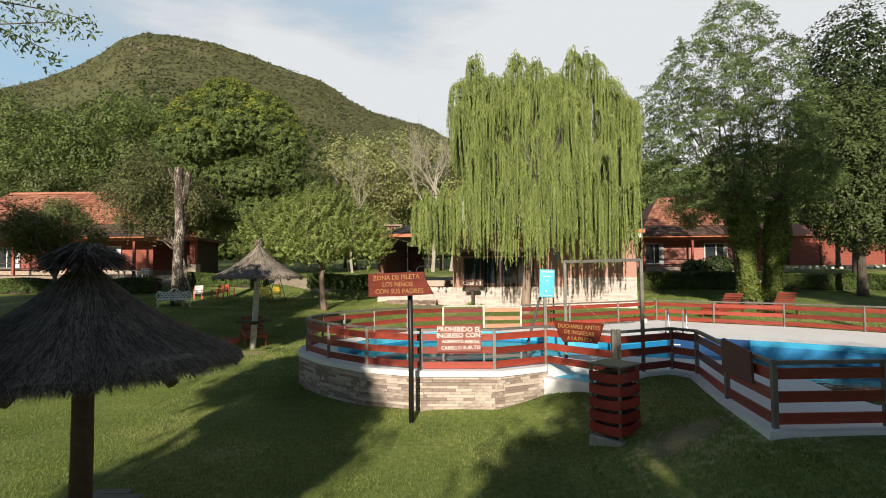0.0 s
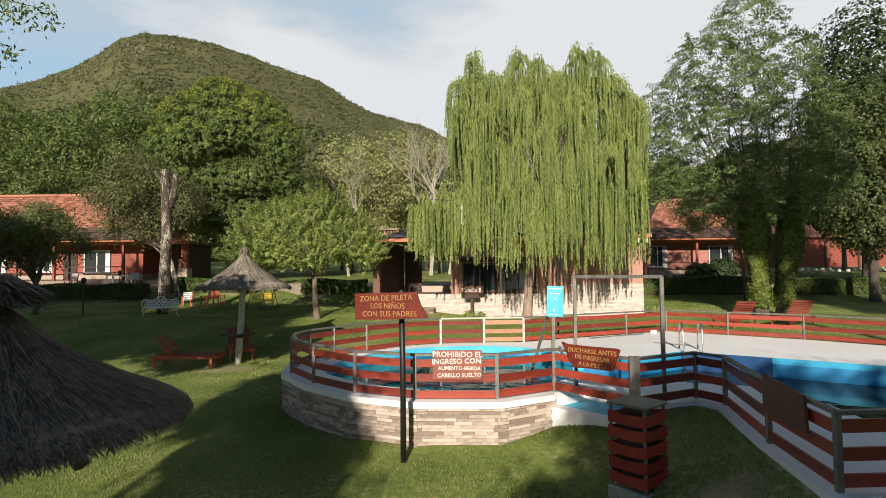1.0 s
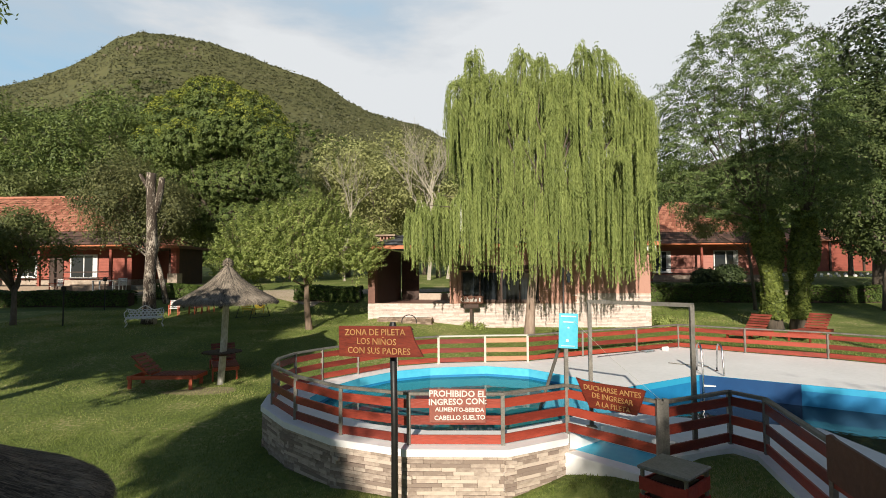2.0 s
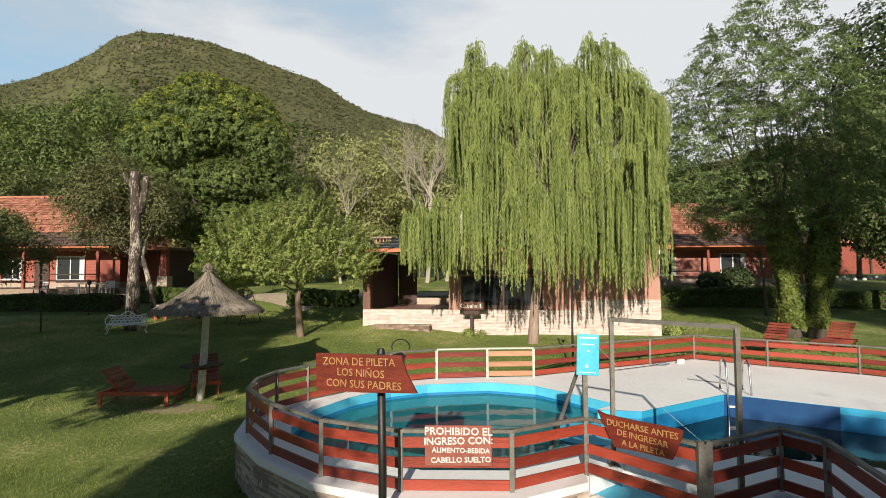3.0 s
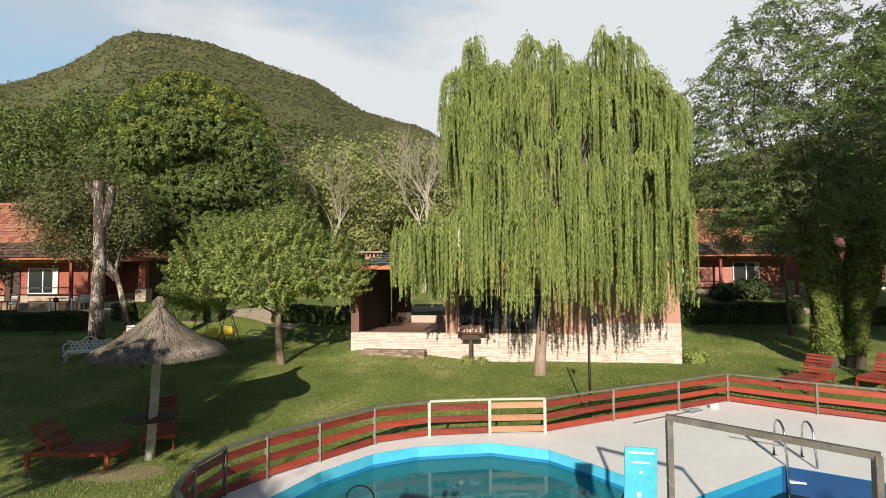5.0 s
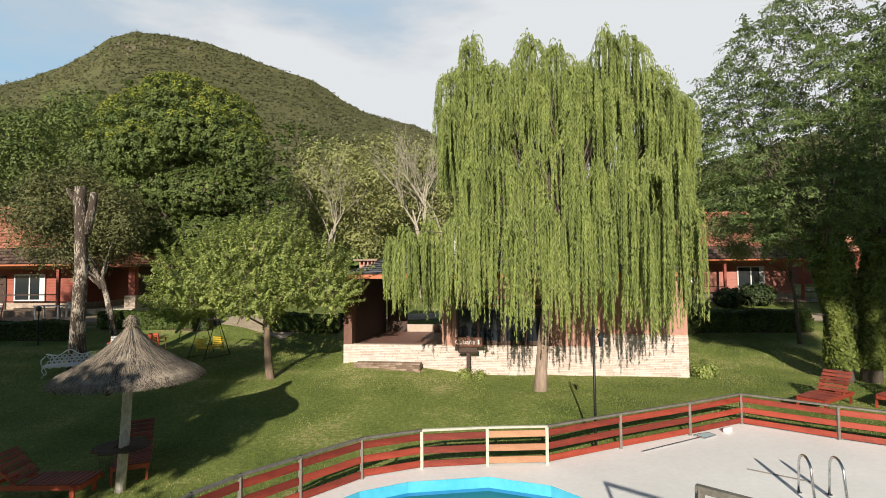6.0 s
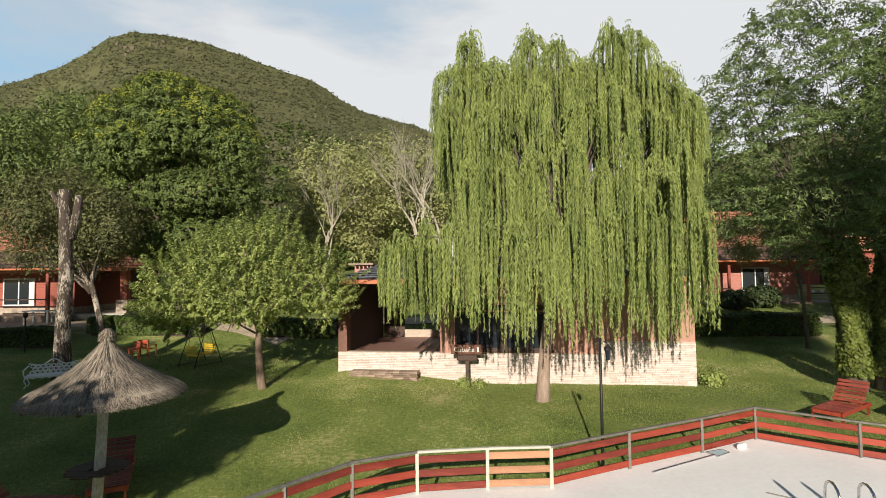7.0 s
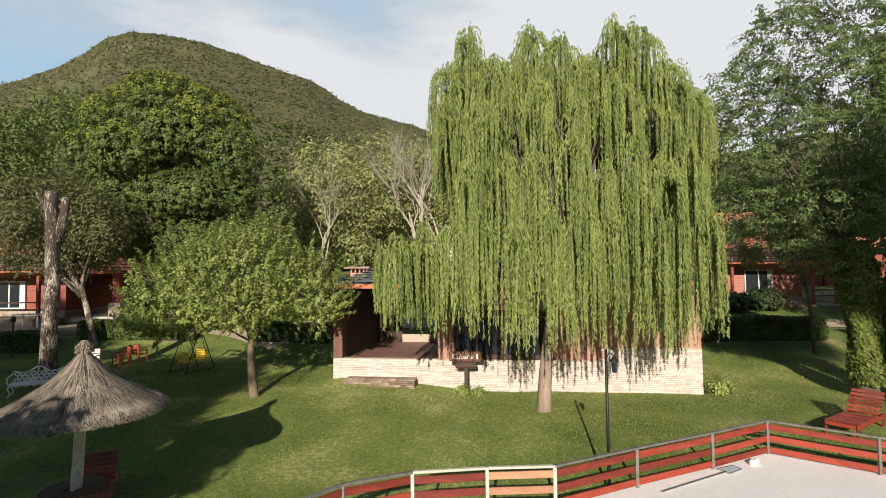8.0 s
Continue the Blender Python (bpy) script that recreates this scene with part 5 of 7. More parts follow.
# ---- cabin behind the willow ----
HL, HU = Vector((-3.93, 26.34, 0)), math.degrees(math.atan2(24.6 - 26.34, 8.67 + 3.93))
house = thing("cabin", pose(HL.x, HL.y, 0, 0, 0, HU), "low cabin with stone-clad base, pink brick and open veranda", "cabin")
W = 12.72
bm = bmesh.new()
box(bm, 0, 0.02, 0.3, 4.05, 0.3, 1.88)
box(bm, 4.05, 0.02, 0.3, 9.6, 0.3, 1.9)
box(bm, 9.6, 0.02, 0.3, W, 0.3, 2.35)
box(bm, 0, 0.3, 0.3, 0.3, 5.3, 1.8)
box(bm, W - 0.3, 0.3, 0.3, W, 6, 2.35)
part("base_wall", bm, MORTAR, house)
part("brick_wall", box(box_bm(4.25, 0.06, 1.9, 9.6, 0.3, 4.5), 9.6, 0.06, 2.35, W, 0.3, 4.5), BRICK, house)
part("end_wall", box_bm(W - 0.3, 0.3, 2.35, W - 0.02, 6, 4.5), BRICK, house)
part("side_wall", box_bm(4.25, 0.3, 1.8, 4.5, 6, 4.5), BRICK, house)
part("veranda_wall", box_bm(0.02, 0.45, 1.8, 0.28, 5.3, 4.5), DARK_WOOD, house, "dark brown side wall")
part("back_wall", box_bm(4.5, 5.75, 1.8, W - 0.3, 6, 4.5), BRICK, house)
part("veranda_floor", box_bm(0.3, 0.3, 1.3, 4.25, 5.4, 1.8), FLOOR_TILE, house)
# left column: brick darkened to carry the small tree's shade
part("column", box_bm(0, 0.0, 1.88, 0.34, 0.4, 4.5), SHADED_BRICK, house)
part("column", box_bm(3.9, 0.0, 1.88, 4.25, 0.4, 4.5), BRICK, house)
part("door", box_bm(0.35, 5.2, 1.8, 1.35, 5.3, 4.2), DARK_WOOD, house, "dark wooden door")
part("low_back_wall", box_bm(1.35, 5.2, 1.8, 4.25, 5.3, 2.15), MORTAR, house)
part("fascia", box_bm(0.13, -0.35, 4.42, W + 0.35, -0.27, 4.6), FASCIA, house, "orange painted fascia board")
bm = bmesh.new()
e0, e1, d0, d1, rz = 0.12, W + 0.45, -0.4, 6.4, 5.45
corner = [bm.verts.new(p) for p in ((e0, d0, 4.6), (e1, d0, 4.6), (e1, d1, 4.6), (e0, d1, 4.6))]
ridge = [bm.verts.new((1.6, 3.0, rz)), bm.verts.new((e1 - 3.2, 3.0, rz))]
for f in ((corner[0], corner[1], ridge[1], ridge[0]), (corner[1], corner[2], ridge[1]), (corner[2], corner[3], ridge[0], ridge[1]), (corner[3], corner[0], ridge[0])):
    bm.faces.new(f)
bm.faces.new(corner[::-1])
part("roof", bm, SLATE, house, "grey slate hipped roof")
# stone strips on the front, in courses
bm = bmesh.new()
for row in range(28):
    z = 0.62 + row * 0.062
    s = 0.0
    while s < W - 0.1:
        w = random.uniform(0.18, 0.5)
        w = min(w, W - s)
        top = 1.89 if s < 9.4 else 2.34
        if z + 0.06 < top:
            p = random.uniform(0.0, 0.015)
            box(bm, s, -0.012 - p, z, s + w - 0.006, 0.03, z + 0.056)
        s += w
part("stone_strip", bm, STONE_JOIN, house, "pale pinkish stone strips in courses", kind="stuff")

# ---- cabins farther off ----
def tile_slope(name, a, b, c, d, courses, cols, material, parent, label=""):
    """Tiles over a slope whose eave runs from a to b and whose top runs from d to c."""
    a, b, c, d = (np.array(p, dtype=float) for p in (a, b, c, d))
    n = np.cross(b - a, d - a)
    n /= np.linalg.norm(n)
    vs = []
    for j in range(courses):
        t0, t1 = j / courses, (j + 1.25) / courses
        t1 = min(t1, 1.0)
        l0, r0 = a + (d - a) * t0, b + (c - b) * t0
        l1, r1 = a + (d - a) * t1, b + (c - b) * t1
        m = max(1, int(cols * np.linalg.norm(r0 - l0) / np.linalg.norm(b - a)))
        for i in range(m):
            u0, u1 = i / m, (i + 0.96) / m
            lift = 0.05 + 0.03 * rng.random()
            vs.append((l0 + (r0 - l0) * u0 + n * lift, l0 + (r0 - l0) * u1 + n * lift, l1 + (r1 - l1) * u1 + n * 0.01, l1 + (r1 - l1) * u0 + n * 0.01))
    v = np.array(vs).reshape(-1, 3)
    return from_arrays(name, v, quads_of(len(vs)), material, parent, label, "stuff")


def sliding_window(parent, x, y, z0, z1, w, frame_mat=None):
    """A window with a white frame and two panes, seen from -y."""
    bm = bmesh.new()
    t = 0.07
    for x0, x1, a, b in ((x, x + w, z0, z0 + t), (x, x + w, z1 - t, z1), (x, x + t, z0 + t, z1 - t), (x + w - t, x + w, z0 + t, z1 - t), (x + w / 2 - t / 2, x + w / 2 + t / 2, z0 + t, z1 - t)):
        box(bm, x0, y - 0.05, a, x1, y + 0.02, b)
    win = part("window", bm, frame_mat or WHITE_PAINT, parent, "dark framed window" if frame_mat else "white framed sliding window")
    part("pane", box_bm(x + t, y - 0.01, z0 + t, x + w / 2 - t / 2, y + 0.01, z1 - t), GLASS, win)
    part("pane", box_bm(x + w / 2 + t / 2, y - 0.01, z0 + t, x + w - t, y + 0.01, z1 - t), GLASS, win)
    if not frame_mat:
        part("curtain", box_bm(x + w - t - 0.28, y - 0.03, z0 + t, x + w - t, y - 0.015, z1 - t), CURTAIN, win, "pale drawn curtain")
    part("window_sill", box_bm(x - 0.06, y - 0.12, z0 - 0.07, x + w + 0.06, y + 0.02, z0), frame_mat or WHITE_PAINT, win)
    return win


def board_face(bm, x0, x1, y, z0, z1, step=0.2):
    """Lapped boards on a wall that faces -y."""
    z = z0
    while z < z1 - 0.01:
        h = min(step, z1 - z)
        vs = [bm.verts.new(p) for p in ((x0, y - 0.035, z), (x1, y - 0.035, z), (x1, y - 0.008, z + h), (x0, y - 0.008, z + h), (x0, y, z), (x1, y, z))]
        bm.faces.new((vs[0], vs[1], vs[2], vs[3]))
        bm.faces.new((vs[4], vs[5], vs[1], vs[0]))
        z += step
    return bm


def far_cabin(name, x, y, w, d, base, eave, ridge_z, porch, windows, doors, posts, rails, label, hip=3.0, hip_end=3.0, wall_mat=None):
    """A boarded cabin that faces -y, with a porch under the front of its roof."""
    root = thing(name, pose(x, y, 0), label, "cabin")
    wall_mat = wall_mat or CABIN_RED
    part("base_wall", box_bm(0, 0, base - 1.5, w, d, base + 0.45), STONE_BASE, root, "stone base course")
    part("core_wall", box_bm(0.02, 0.04, base + 0.45, w - 0.02, d, eave), wall_mat, root)
    o = bmesh.new()
    board_face(o, 0, w, 0.03, base + 0.45, eave)
    part("board_cladding", o, wall_mat, root, "red stained lapped boards", kind="stuff")
    part("porch_slab", box_bm(-0.1, -porch, base - 1.5, w + 0.2, 0, base + 0.04), STEP_STONE, root)
    for wx, ww, z0, z1 in windows:
        sliding_window(root, wx, -0.06, z0, z1, ww)
    for dx, dw, z1 in doors:
        dr = part("door", box_bm(dx, -0.07, base + 0.04, dx + dw, -0.02, z1), DARK_WOOD, root, "dark wooden door")
        part("handle", box_bm(dx + dw - 0.12, -0.11, base + 1.0, dx + dw - 0.08, -0.07, base + 1.14), CHROME, dr)
    for px in posts:
        part("porch_post", box_bm(px - 0.08, -porch + 0.1, base, px + 0.08, -porch + 0.26, eave - 0.05), CABIN_RED, root)
    for x0, x1 in rails:
        for h in (0.55, 0.95):
            part("rail", box_bm(x0, -porch + 0.14, base + h, x1, -porch + 0.21, base + h + 0.07), DARK_WOOD, root)
    e = porch + 0.35
    part("beam", box_bm(-0.3, -porch + 0.06, eave - 0.22, w + 0.3, -porch + 0.22, eave - 0.02), FASCIA, root)
    part("gutter", tube_bm([(-0.5, -e - 0.04, eave), (w + 0.5, -e - 0.04, eave)], 0.06, 8), FASCIA, root)
    part("ceiling_board", box_bm(-0.4, -e, eave, w + 0.4, d + 0.4, eave + 0.06), DARK_WOOD, root)
    A, B, C, D = (-0.5, -e, eave + 0.06), (w + 0.5, -e, eave + 0.06), (w + 0.5, d + 0.5, eave + 0.06), (-0.5, d + 0.5, eave + 0.06)
    R0, R1 = (hip, d / 2, ridge_z), (w - hip_end, d / 2, ridge_z)
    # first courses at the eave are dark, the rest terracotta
    bm = bmesh.new()
    q = [bm.verts.new(p) for p in (A, B, C, D, R0, R1)]
    for f in ((0, 1, 5, 4), (1, 2, 5), (2, 3, 4, 5), (3, 0, 4)):
        bm.faces.new([q[i] for i in f])
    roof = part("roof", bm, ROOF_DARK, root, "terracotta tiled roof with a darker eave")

    def mid(p, r, t):
        return tuple(p[i] + (r[i] - p[i]) * t for i in range(3))
    f = 0.24
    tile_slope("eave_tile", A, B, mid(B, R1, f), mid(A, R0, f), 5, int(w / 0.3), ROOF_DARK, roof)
    tile_slope("tile", mid(A, R0, f), mid(B, R1, f), R1, R0, 15, int(w / 0.3), ROOF_RED, roof)
    tile_slope("hip_tile", B, C, mid(R1, C, 0.001), R1, 18, int(d / 0.3), ROOF_RED, roof)
    part("ridge_cap", tube_bm([R0, R1], 0.12, 8), ROOF_RED, roof)
    return root


STONE_BASE = surface("rough_stone_base", (0.26, 0.20, 0.15), (0.55, 0.45, 0.36), 5, 0.9, 0.5)
left_cabin = far_cabin("cabin", -40.45, 38.0, 17.7, 8, 2.55, 5.3, 9.5, 1.5, [(5.5, 2.0, 3.15, 4.75), (9.5, 1.6, 3.2, 4.7), (13.35, 1.95, 3.12, 4.78)], [(11.8, 1.0, 4.7)], [0.3, 8.1, 12.1, 17.1], [(0.3, 11.7), (13.1, 17.1)],
                       "red boarded cabin with terracotta roof and porch")
# open annex of the cabin; its dark walls stand in for shade inside
part("annex_post", box_bm(20.4, 0.2, 1.2, 20.8, 0.6, 5.2), CABIN_RED, left_cabin)
part("annex_base", box_bm(20.25, 0.05, 1, 20.95, 0.75, 3.4), STONE_BASE, left_cabin)
part("annex_wall", box_bm(19.25, 2, 1.2, 20.8, 2.2, 5.2), DARK_WOOD, left_cabin)
part("annex_side_wall", box_bm(20.6, 0.6, 1.2, 20.8, 4, 5.2), DARK_WOOD, left_cabin)
part("annex_floor", box_bm(17.7, -0.3, 1, 21, 4.2, 2.6), KERB, left_cabin)
part("annex_roof", box_bm(17.5, -0.5, 5.2, 21.3, 4.4, 5.36), ROOF_DARK, left_cabin)
part("annex_fascia", box_bm(17.5, -0.56, 5.16, 21.35, -0.5, 5.38), FASCIA, left_cabin)
right_cabin = far_cabin("cabin", 15.0, 43.4, 9.4, 8, 2.55, 5.35, 9.2, 1.5, [(0.65, 1.5, 3.25, 4.92), (5.5, 1.9, 3.25, 4.92)], [], [0.15, 4.0, 9.25], [(0.2, 3.9)],
                        "red boarded cabin with pinkish tiled roof behind a hedge", 3.3, 0.8, LIT_PINK_BOARD)
# open porch at its end
part("side_door", box_bm(9.55, 1.6, 2.55, 10.35, 1.7, 4.9), DARK_WOOD, right_cabin, "dark wooden door")
part("porch_post", box_bm(10.7, -1.4, 2.55, 10.86, -1.24, 5.3), CABIN_RED, right_cabin)
part("porch_post", box_bm(9.44, 0.6, 2.55, 9.56, 0.8, 5.3), WHITE_PAINT, right_cabin, "pale painted post")
part("porch_slab", box_bm(9.62, -1.5, 1.2, 11.4, 4.0, 2.58), KERB, right_cabin)
for h in (0.55, 0.95):
    part("rail", box_bm(9.4, -1.36, 2.55 + h, 10.7, -1.29, 2.62 + h), DARK_WOOD, right_cabin)
part("porch_roof", box_bm(9.95, -1.8, 5.36, 11.5, 4.2, 5.5), ROOF_DARK, right_cabin, "flat dark porch roof")

# long red building far behind
shed = thing("long_red_building", pose(36.0, 60.0, 0), "long low red boarded building behind the trees", "building")
part("wall", box_bm(0, 0, 2.0, 18, 6, 6.6), CABIN_RED, shed)
part("roof", prism(bmesh.new(), [(-0.6, 6.5), (3.0, 8.0), (6.6, 6.5), (6.6, 6.7), (3.0, 8.2), (-0.6, 6.7)], 0, 18.6, pose(-0.3, 0, 0) @ Matrix(((0, 0, 1, 0), (1, 0, 0, 0), (0, 1, 0, 0), (0, 0, 0, 1)))), ROOF_RED, shed)
for k in range(5):
    part("post", box_bm(1.5 + 3.6 * k, -0.15, 2.0, 1.7 + 3.6 * k, 0, 6.6), DARK_WOOD, shed)
white_house = thing("white_house", pose(-0.3, 62.0, ground_z(-0.3, 62)), "small pale house far behind the willow", "house")
part("wall", box_bm(0, 0, -0.5, 5, 5, 6.2), WHITE_PAINT, white_house)
part("roof", box_bm(-0.4, -0.4, 6.2, 5.4, 5.4, 6.5), ROOF_DARK, white_house)

# white-painted stones along the track
stone_me = bmesh.new()
bmesh.ops.create_icosphere(stone_me, subdivisions=1, radius=0.16)
for v in stone_me.verts:
    v.co *= 1 + 0.25 * noise.noise(v.co * 7)
stone_me = mesh_of(stone_me, WHITE_PAINT, "painted_stone")
for k in range(16):
    for row in range(2):
        x, y = 30.0 + k * 0.75, 47.0 + row * 3.0 + 0.1 * k
        ob = new("painted_stone", stone_me)
        ob.matrix_world = pose(x, y + random.uniform(-0.15, 0.15), ground_z(x, y) + 0.08, random.uniform(0, 90), 0, random.uniform(0, 180))
        tagged(ob, "white-painted edging stone on the grass", "stone", "edging stones")


# ---- hedges ----
def hedge(a, b, height, width, n, label):
    ax, ay = a
    bx, by = b
    L = math.hypot(bx - ax, by - ay)
    root = thing("hedge", pose(ax, ay, ground_z(ax, ay), 0, 0, math.degrees(math.atan2(by - ay, bx - ax))), label, "hedge")
    z1 = ground_z(bx, by) - ground_z(ax, ay)
    bm = bmesh.new()
    box(bm, 0.1, -width / 2 + 0.1, -0.4, L - 0.1, width / 2 - 0.1, height - 0.12)
    for v in bm.verts:
        v.co.z += z1 * v.co.x / L
    part("stem", bm, DARK_WOOD, root)
    r = np.random.default_rng(int(L * 10))
    t, u, h = r.random(n), r.uniform(-1, 1, n), r.random(n)
    top = r.random(n) < 0.35
    y = np.where(top, u * width / 2, np.sign(u) * width / 2 * r.uniform(0.85, 1.05, n))
    z = np.where(top, height * r.uniform(0.93, 1.04, n), h * height)
    c = np.stack([t * L, y + 0.05 * np.sin(t * 40), z + z1 * t + 0.05 * np.sin(t * L * 1.7)], 1)
    from_arrays("foliage", leaf_quads(c, 0.12, 0.0, np.stack([t * L, np.zeros(n), np.full(n, height * 0.4)], 1), 0.7), quads_of(n), LEAF_HEDGE, root)
    return root


hedge((-32, 32.0), (-18.6, 31.6), 0.85, 0.9, 16000, "clipped dark green hedge in front of the cabin")
hedge((-18.4, 33.5), (-12.4, 33.3), 0.85, 0.9, 9000, "clipped green hedge beside the sandy track")
hedge((-9.5, 33.3), (-5.5, 33.1), 0.85, 0.9, 7000, "clipped green hedge where the path comes through")
hedge((11.5, 33.6), (18.8, 33.6), 1.05, 1.1, 12000, "clipped dark green hedge in front of the cabin")
hedge((20.5, 33.4), (30, 33.0), 0.9, 1.0, 10000, "clipped dark green hedge in front of the trees")


def shrub(x, y, r_, n, mat_, label, size=0.1):
    z = ground_z(x, y)
    root = thing("shrub", pose(x, y, z), label, "shrub")
    bm = bmesh.new()
    for k in range(7):
        a = k * 0.9
        tube(bm, bent((0, 0, -0.1), (math.cos(a) * r_ * 0.7, math.sin(a) * r_ * 0.7, r_ * 0.9), 0.1, k, 3), [0.02, 0.016, 0.012, 0.005], 5)
    part("stem", bm, BARK, root)
    c, o = clumped([(0, 0, r_ * 0.6, r_, r_ * 0.9, r_ * 0.62)], n, 10, 0.08, 0.4)
    from_arrays("foliage", leaf_quads(c, size, 0.1, o, 0.6), quads_of(len(c)), mat_, root)


shrub(9.25, 24.7, 0.42, 1800, LEAF_FRESH, "small green shrub at the corner of the cabin")
shrub(20.3, 40.8, 1.2, 5000, LEAF_DARK, "dark shrub in front of the porch", 0.2)
shrub(18.5, 40.6, 1.0, 4000, LEAF_DARK, "dark shrub in front of the porch", 0.2)
shrub(0.75, 25.0, 0.25, 700, LEAF_FRESH, "low flowering plant at the foot of the sign", 0.07)
shrub(1.3, 24.95, 0.2, 500, LEAF_FRESH, "low flowering plant at the foot of the sign", 0.07)

# ---- the cabin's front: windows, step, chimney, sign ----
for wx in (4.45, 6.25):
    sliding_window(house, wx, 0.05, 2.0, 3.35, 1.7, DARK_WOOD)
part("window_post", box_bm(6.155, 0.0, 1.93, 6.245, 0.055, 3.6), DARK_WOOD, house)
part("lintel", box_bm(4.3, -0.02, 3.42, 8.1, 0.056, 3.62), DARK_WOOD, house, "dark wooden lintel")
stp = part("step", box_bm(0.62, -0.58, 0.6, 3.13, -0.02, 1.24), STEP_STONE, house, "worn brick step")
brick_me = mesh_of(box_bm(-0.118, -0.3, 0, 0.118, 0, 0.062, bevel=0.008), STEP_BRICK, "brick")
for row in range(6):
    for k in range(11):
        u = 0.74 + 0.225 * k + (0.06 if row % 2 else 0)
        piece("brick", brick_me, stp, pose(u, -0.305 + random.uniform(-0.012, 0.012), 0.87 + 0.068 * row, 0, random.uniform(-1, 1), random.uniform(-1, 1)))
chim = part("chimney", box_bm(0.14, 1.5, 4.6, 0.85, 2.1, 5.0), BRICK, house, "short brick chimney with a slab cap")
part("chimney_cap", box_bm(-0.1, 1.4, 5.16, 0.95, 2.2, 5.24), STEP_STONE, chim)
for u in (0.14, 0.31, 0.48, 0.65, 0.79):
    part("vent_brick", box_bm(u, 1.52, 5.0, u + 0.06, 2.08, 5.16), BRICK, chim)
part("tall_chimney", box_bm(3.7, 3.2, 5.2, 4.4, 3.8, 6.95, bevel=0.01), WHITE_PAINT, house, "white-painted chimney")
part("eave_bracket", box_bm(W - 0.25, -0.25, 4.2, W + 0.2, 0.1, 4.45), WHITE_PAINT, house, "white eave end")
tile_slope("slate", (e0, d0, 4.6), (e1, d0, 4.6), (e1 - 3.2, 3.0, rz), (1.6, 3.0, rz), 10, 34, SLATE, house)
tile_slope("hip_slate", (e0, d1, 4.6), (e0, d0, 4.6), (1.6, 3.0, rz), (1.59, 3.01, rz), 10, 17, SLATE, house)

cs = thing("cabin_sign", pose(0.9, 25.1, ground_z(0.9, 25.1), 0, 0, -4), "dark wooden name sign on a post before the cabin", "sign")
part("post", box_bm(-0.06, -0.04, -0.3, 0.06, 0.04, 1.5), DARK_WOOD, cs)
pl = part("plank", box_bm(-0.56, -0.075, 1.12, 0.56, -0.042, 1.46, bevel=0.03), SIGN_BACK, cs)
part("plank", box_bm(-0.36, -0.075, 0.90, 0.36, -0.042, 1.10, bevel=0.03), DARK_WOOD, cs)
lettering("Cabaña", 0.25, LETTER_WHITE, cs, pose(-0.1, -0.08, 1.28, 90, 0, 0))
part("number_bar", box_bm(0.36, -0.082, 1.2, 0.42, -0.0755, 1.37), LETTER_WHITE, cs)

# ---- gate bay, foot bath, pool divider and step ----
fb = thing("foot_bath", pose(0, 0, 0), "shallow blue foot bath inside the gate", "foot bath", kind="structure")
fl = [(1.99, 9.97), (3.02, 8.93), (3.62, 9.45), (2.62, 10.5)]
part("bath_floor", prism(bmesh.new(), fl, 0.2, 0.53), POOL_CYAN, fb)
kerb = thing("gate_kerb", pose(1.99, 9.97, 0, 0, 0, math.degrees(math.atan2(8.93 - 9.97, 3.02 - 1.99))), "pale concrete kerb under the gate", "kerb", kind="structure")
part("kerb_stone", box_bm(-0.1, -0.22, 0.1, 1.55, 0.02, 0.58, bevel=0.015), CONCRETE, kerb)
div = thing("pool_divider", pose(0, 0, 0), "low cyan wall between the two pools", "wall", kind="structure")
part("divider_wall", prism(bmesh.new(), [(2.995, 13.32), (2.995, 11.21), (3.255, 11.21), (3.255, 13.28)], -1.1, 0.56), POOL_CYAN, div)
part("end_wall", box_bm(2.998, 13.27, 0.3, 3.27, 13.34, DECK_Z - 0.004), POOL_CYAN, div)
part("pool_step", prism(bmesh.new(), [(2.99, 13.3), (2.5, 13.3), (2.15, 13.05), (2.0, 12.65), (2.08, 12.25), (2.4, 12.0), (2.99, 11.95)], 0.2, 0.542), POOL_CYAN, div, "rounded cyan step under the water")

# ---- signs ----
SA = thing("pool_sign", pose(-0.55, 8.73, ground_z(-0.55, 8.73)), "black post with a carved red sign board and lantern", "sign post")
gz0 = ground_z(-0.55, 8.73)
part("pole", tube_bm([(0, 0, -0.3), (0, 0, 1.3), (-0.02, 0, 2.56)], 0.045, 10), BLACK, SA, smooth=True)
part("pole_cap", tube_bm([(-0.02, 0, 2.56), (-0.02, 0, 2.61)], [0.05, 0.035], 10), BLACK, SA)
sm = pose(-0.72, 0.10, 2.60 - gz0, 0, 0, -21.8)
up = Matrix(((1, 0, 0, 0), (0, 0, -1, 0), (0, 1, 0, 0), (0, 0, 0, 1)))     # outline x, y to x, z
bd = part("board", prism(bmesh.new(), [(0, -0.02), (0.45, -0.005), (1.07, 0.01), (1.13, -0.17), (1.25, -0.36), (0.6, -0.405), (0.01, -0.42)], 0.05, 0.078, up), SIGN_RED, SA, "carved red board with yellow letters")
bd.matrix_basis = sm
for k, line in enumerate(("ZONA DE PILETA", "LOS NIÑOS", "CON SUS PADRES")):
    lettering(line, (0.117, 0.115, 0.117)[k], LETTER_YELLOW, bd, pose(0.55 + 0.03 * k, -0.082, -0.085 - 0.118 * k, 90, (-2.2, -0.8, -1.4)[k], 0))
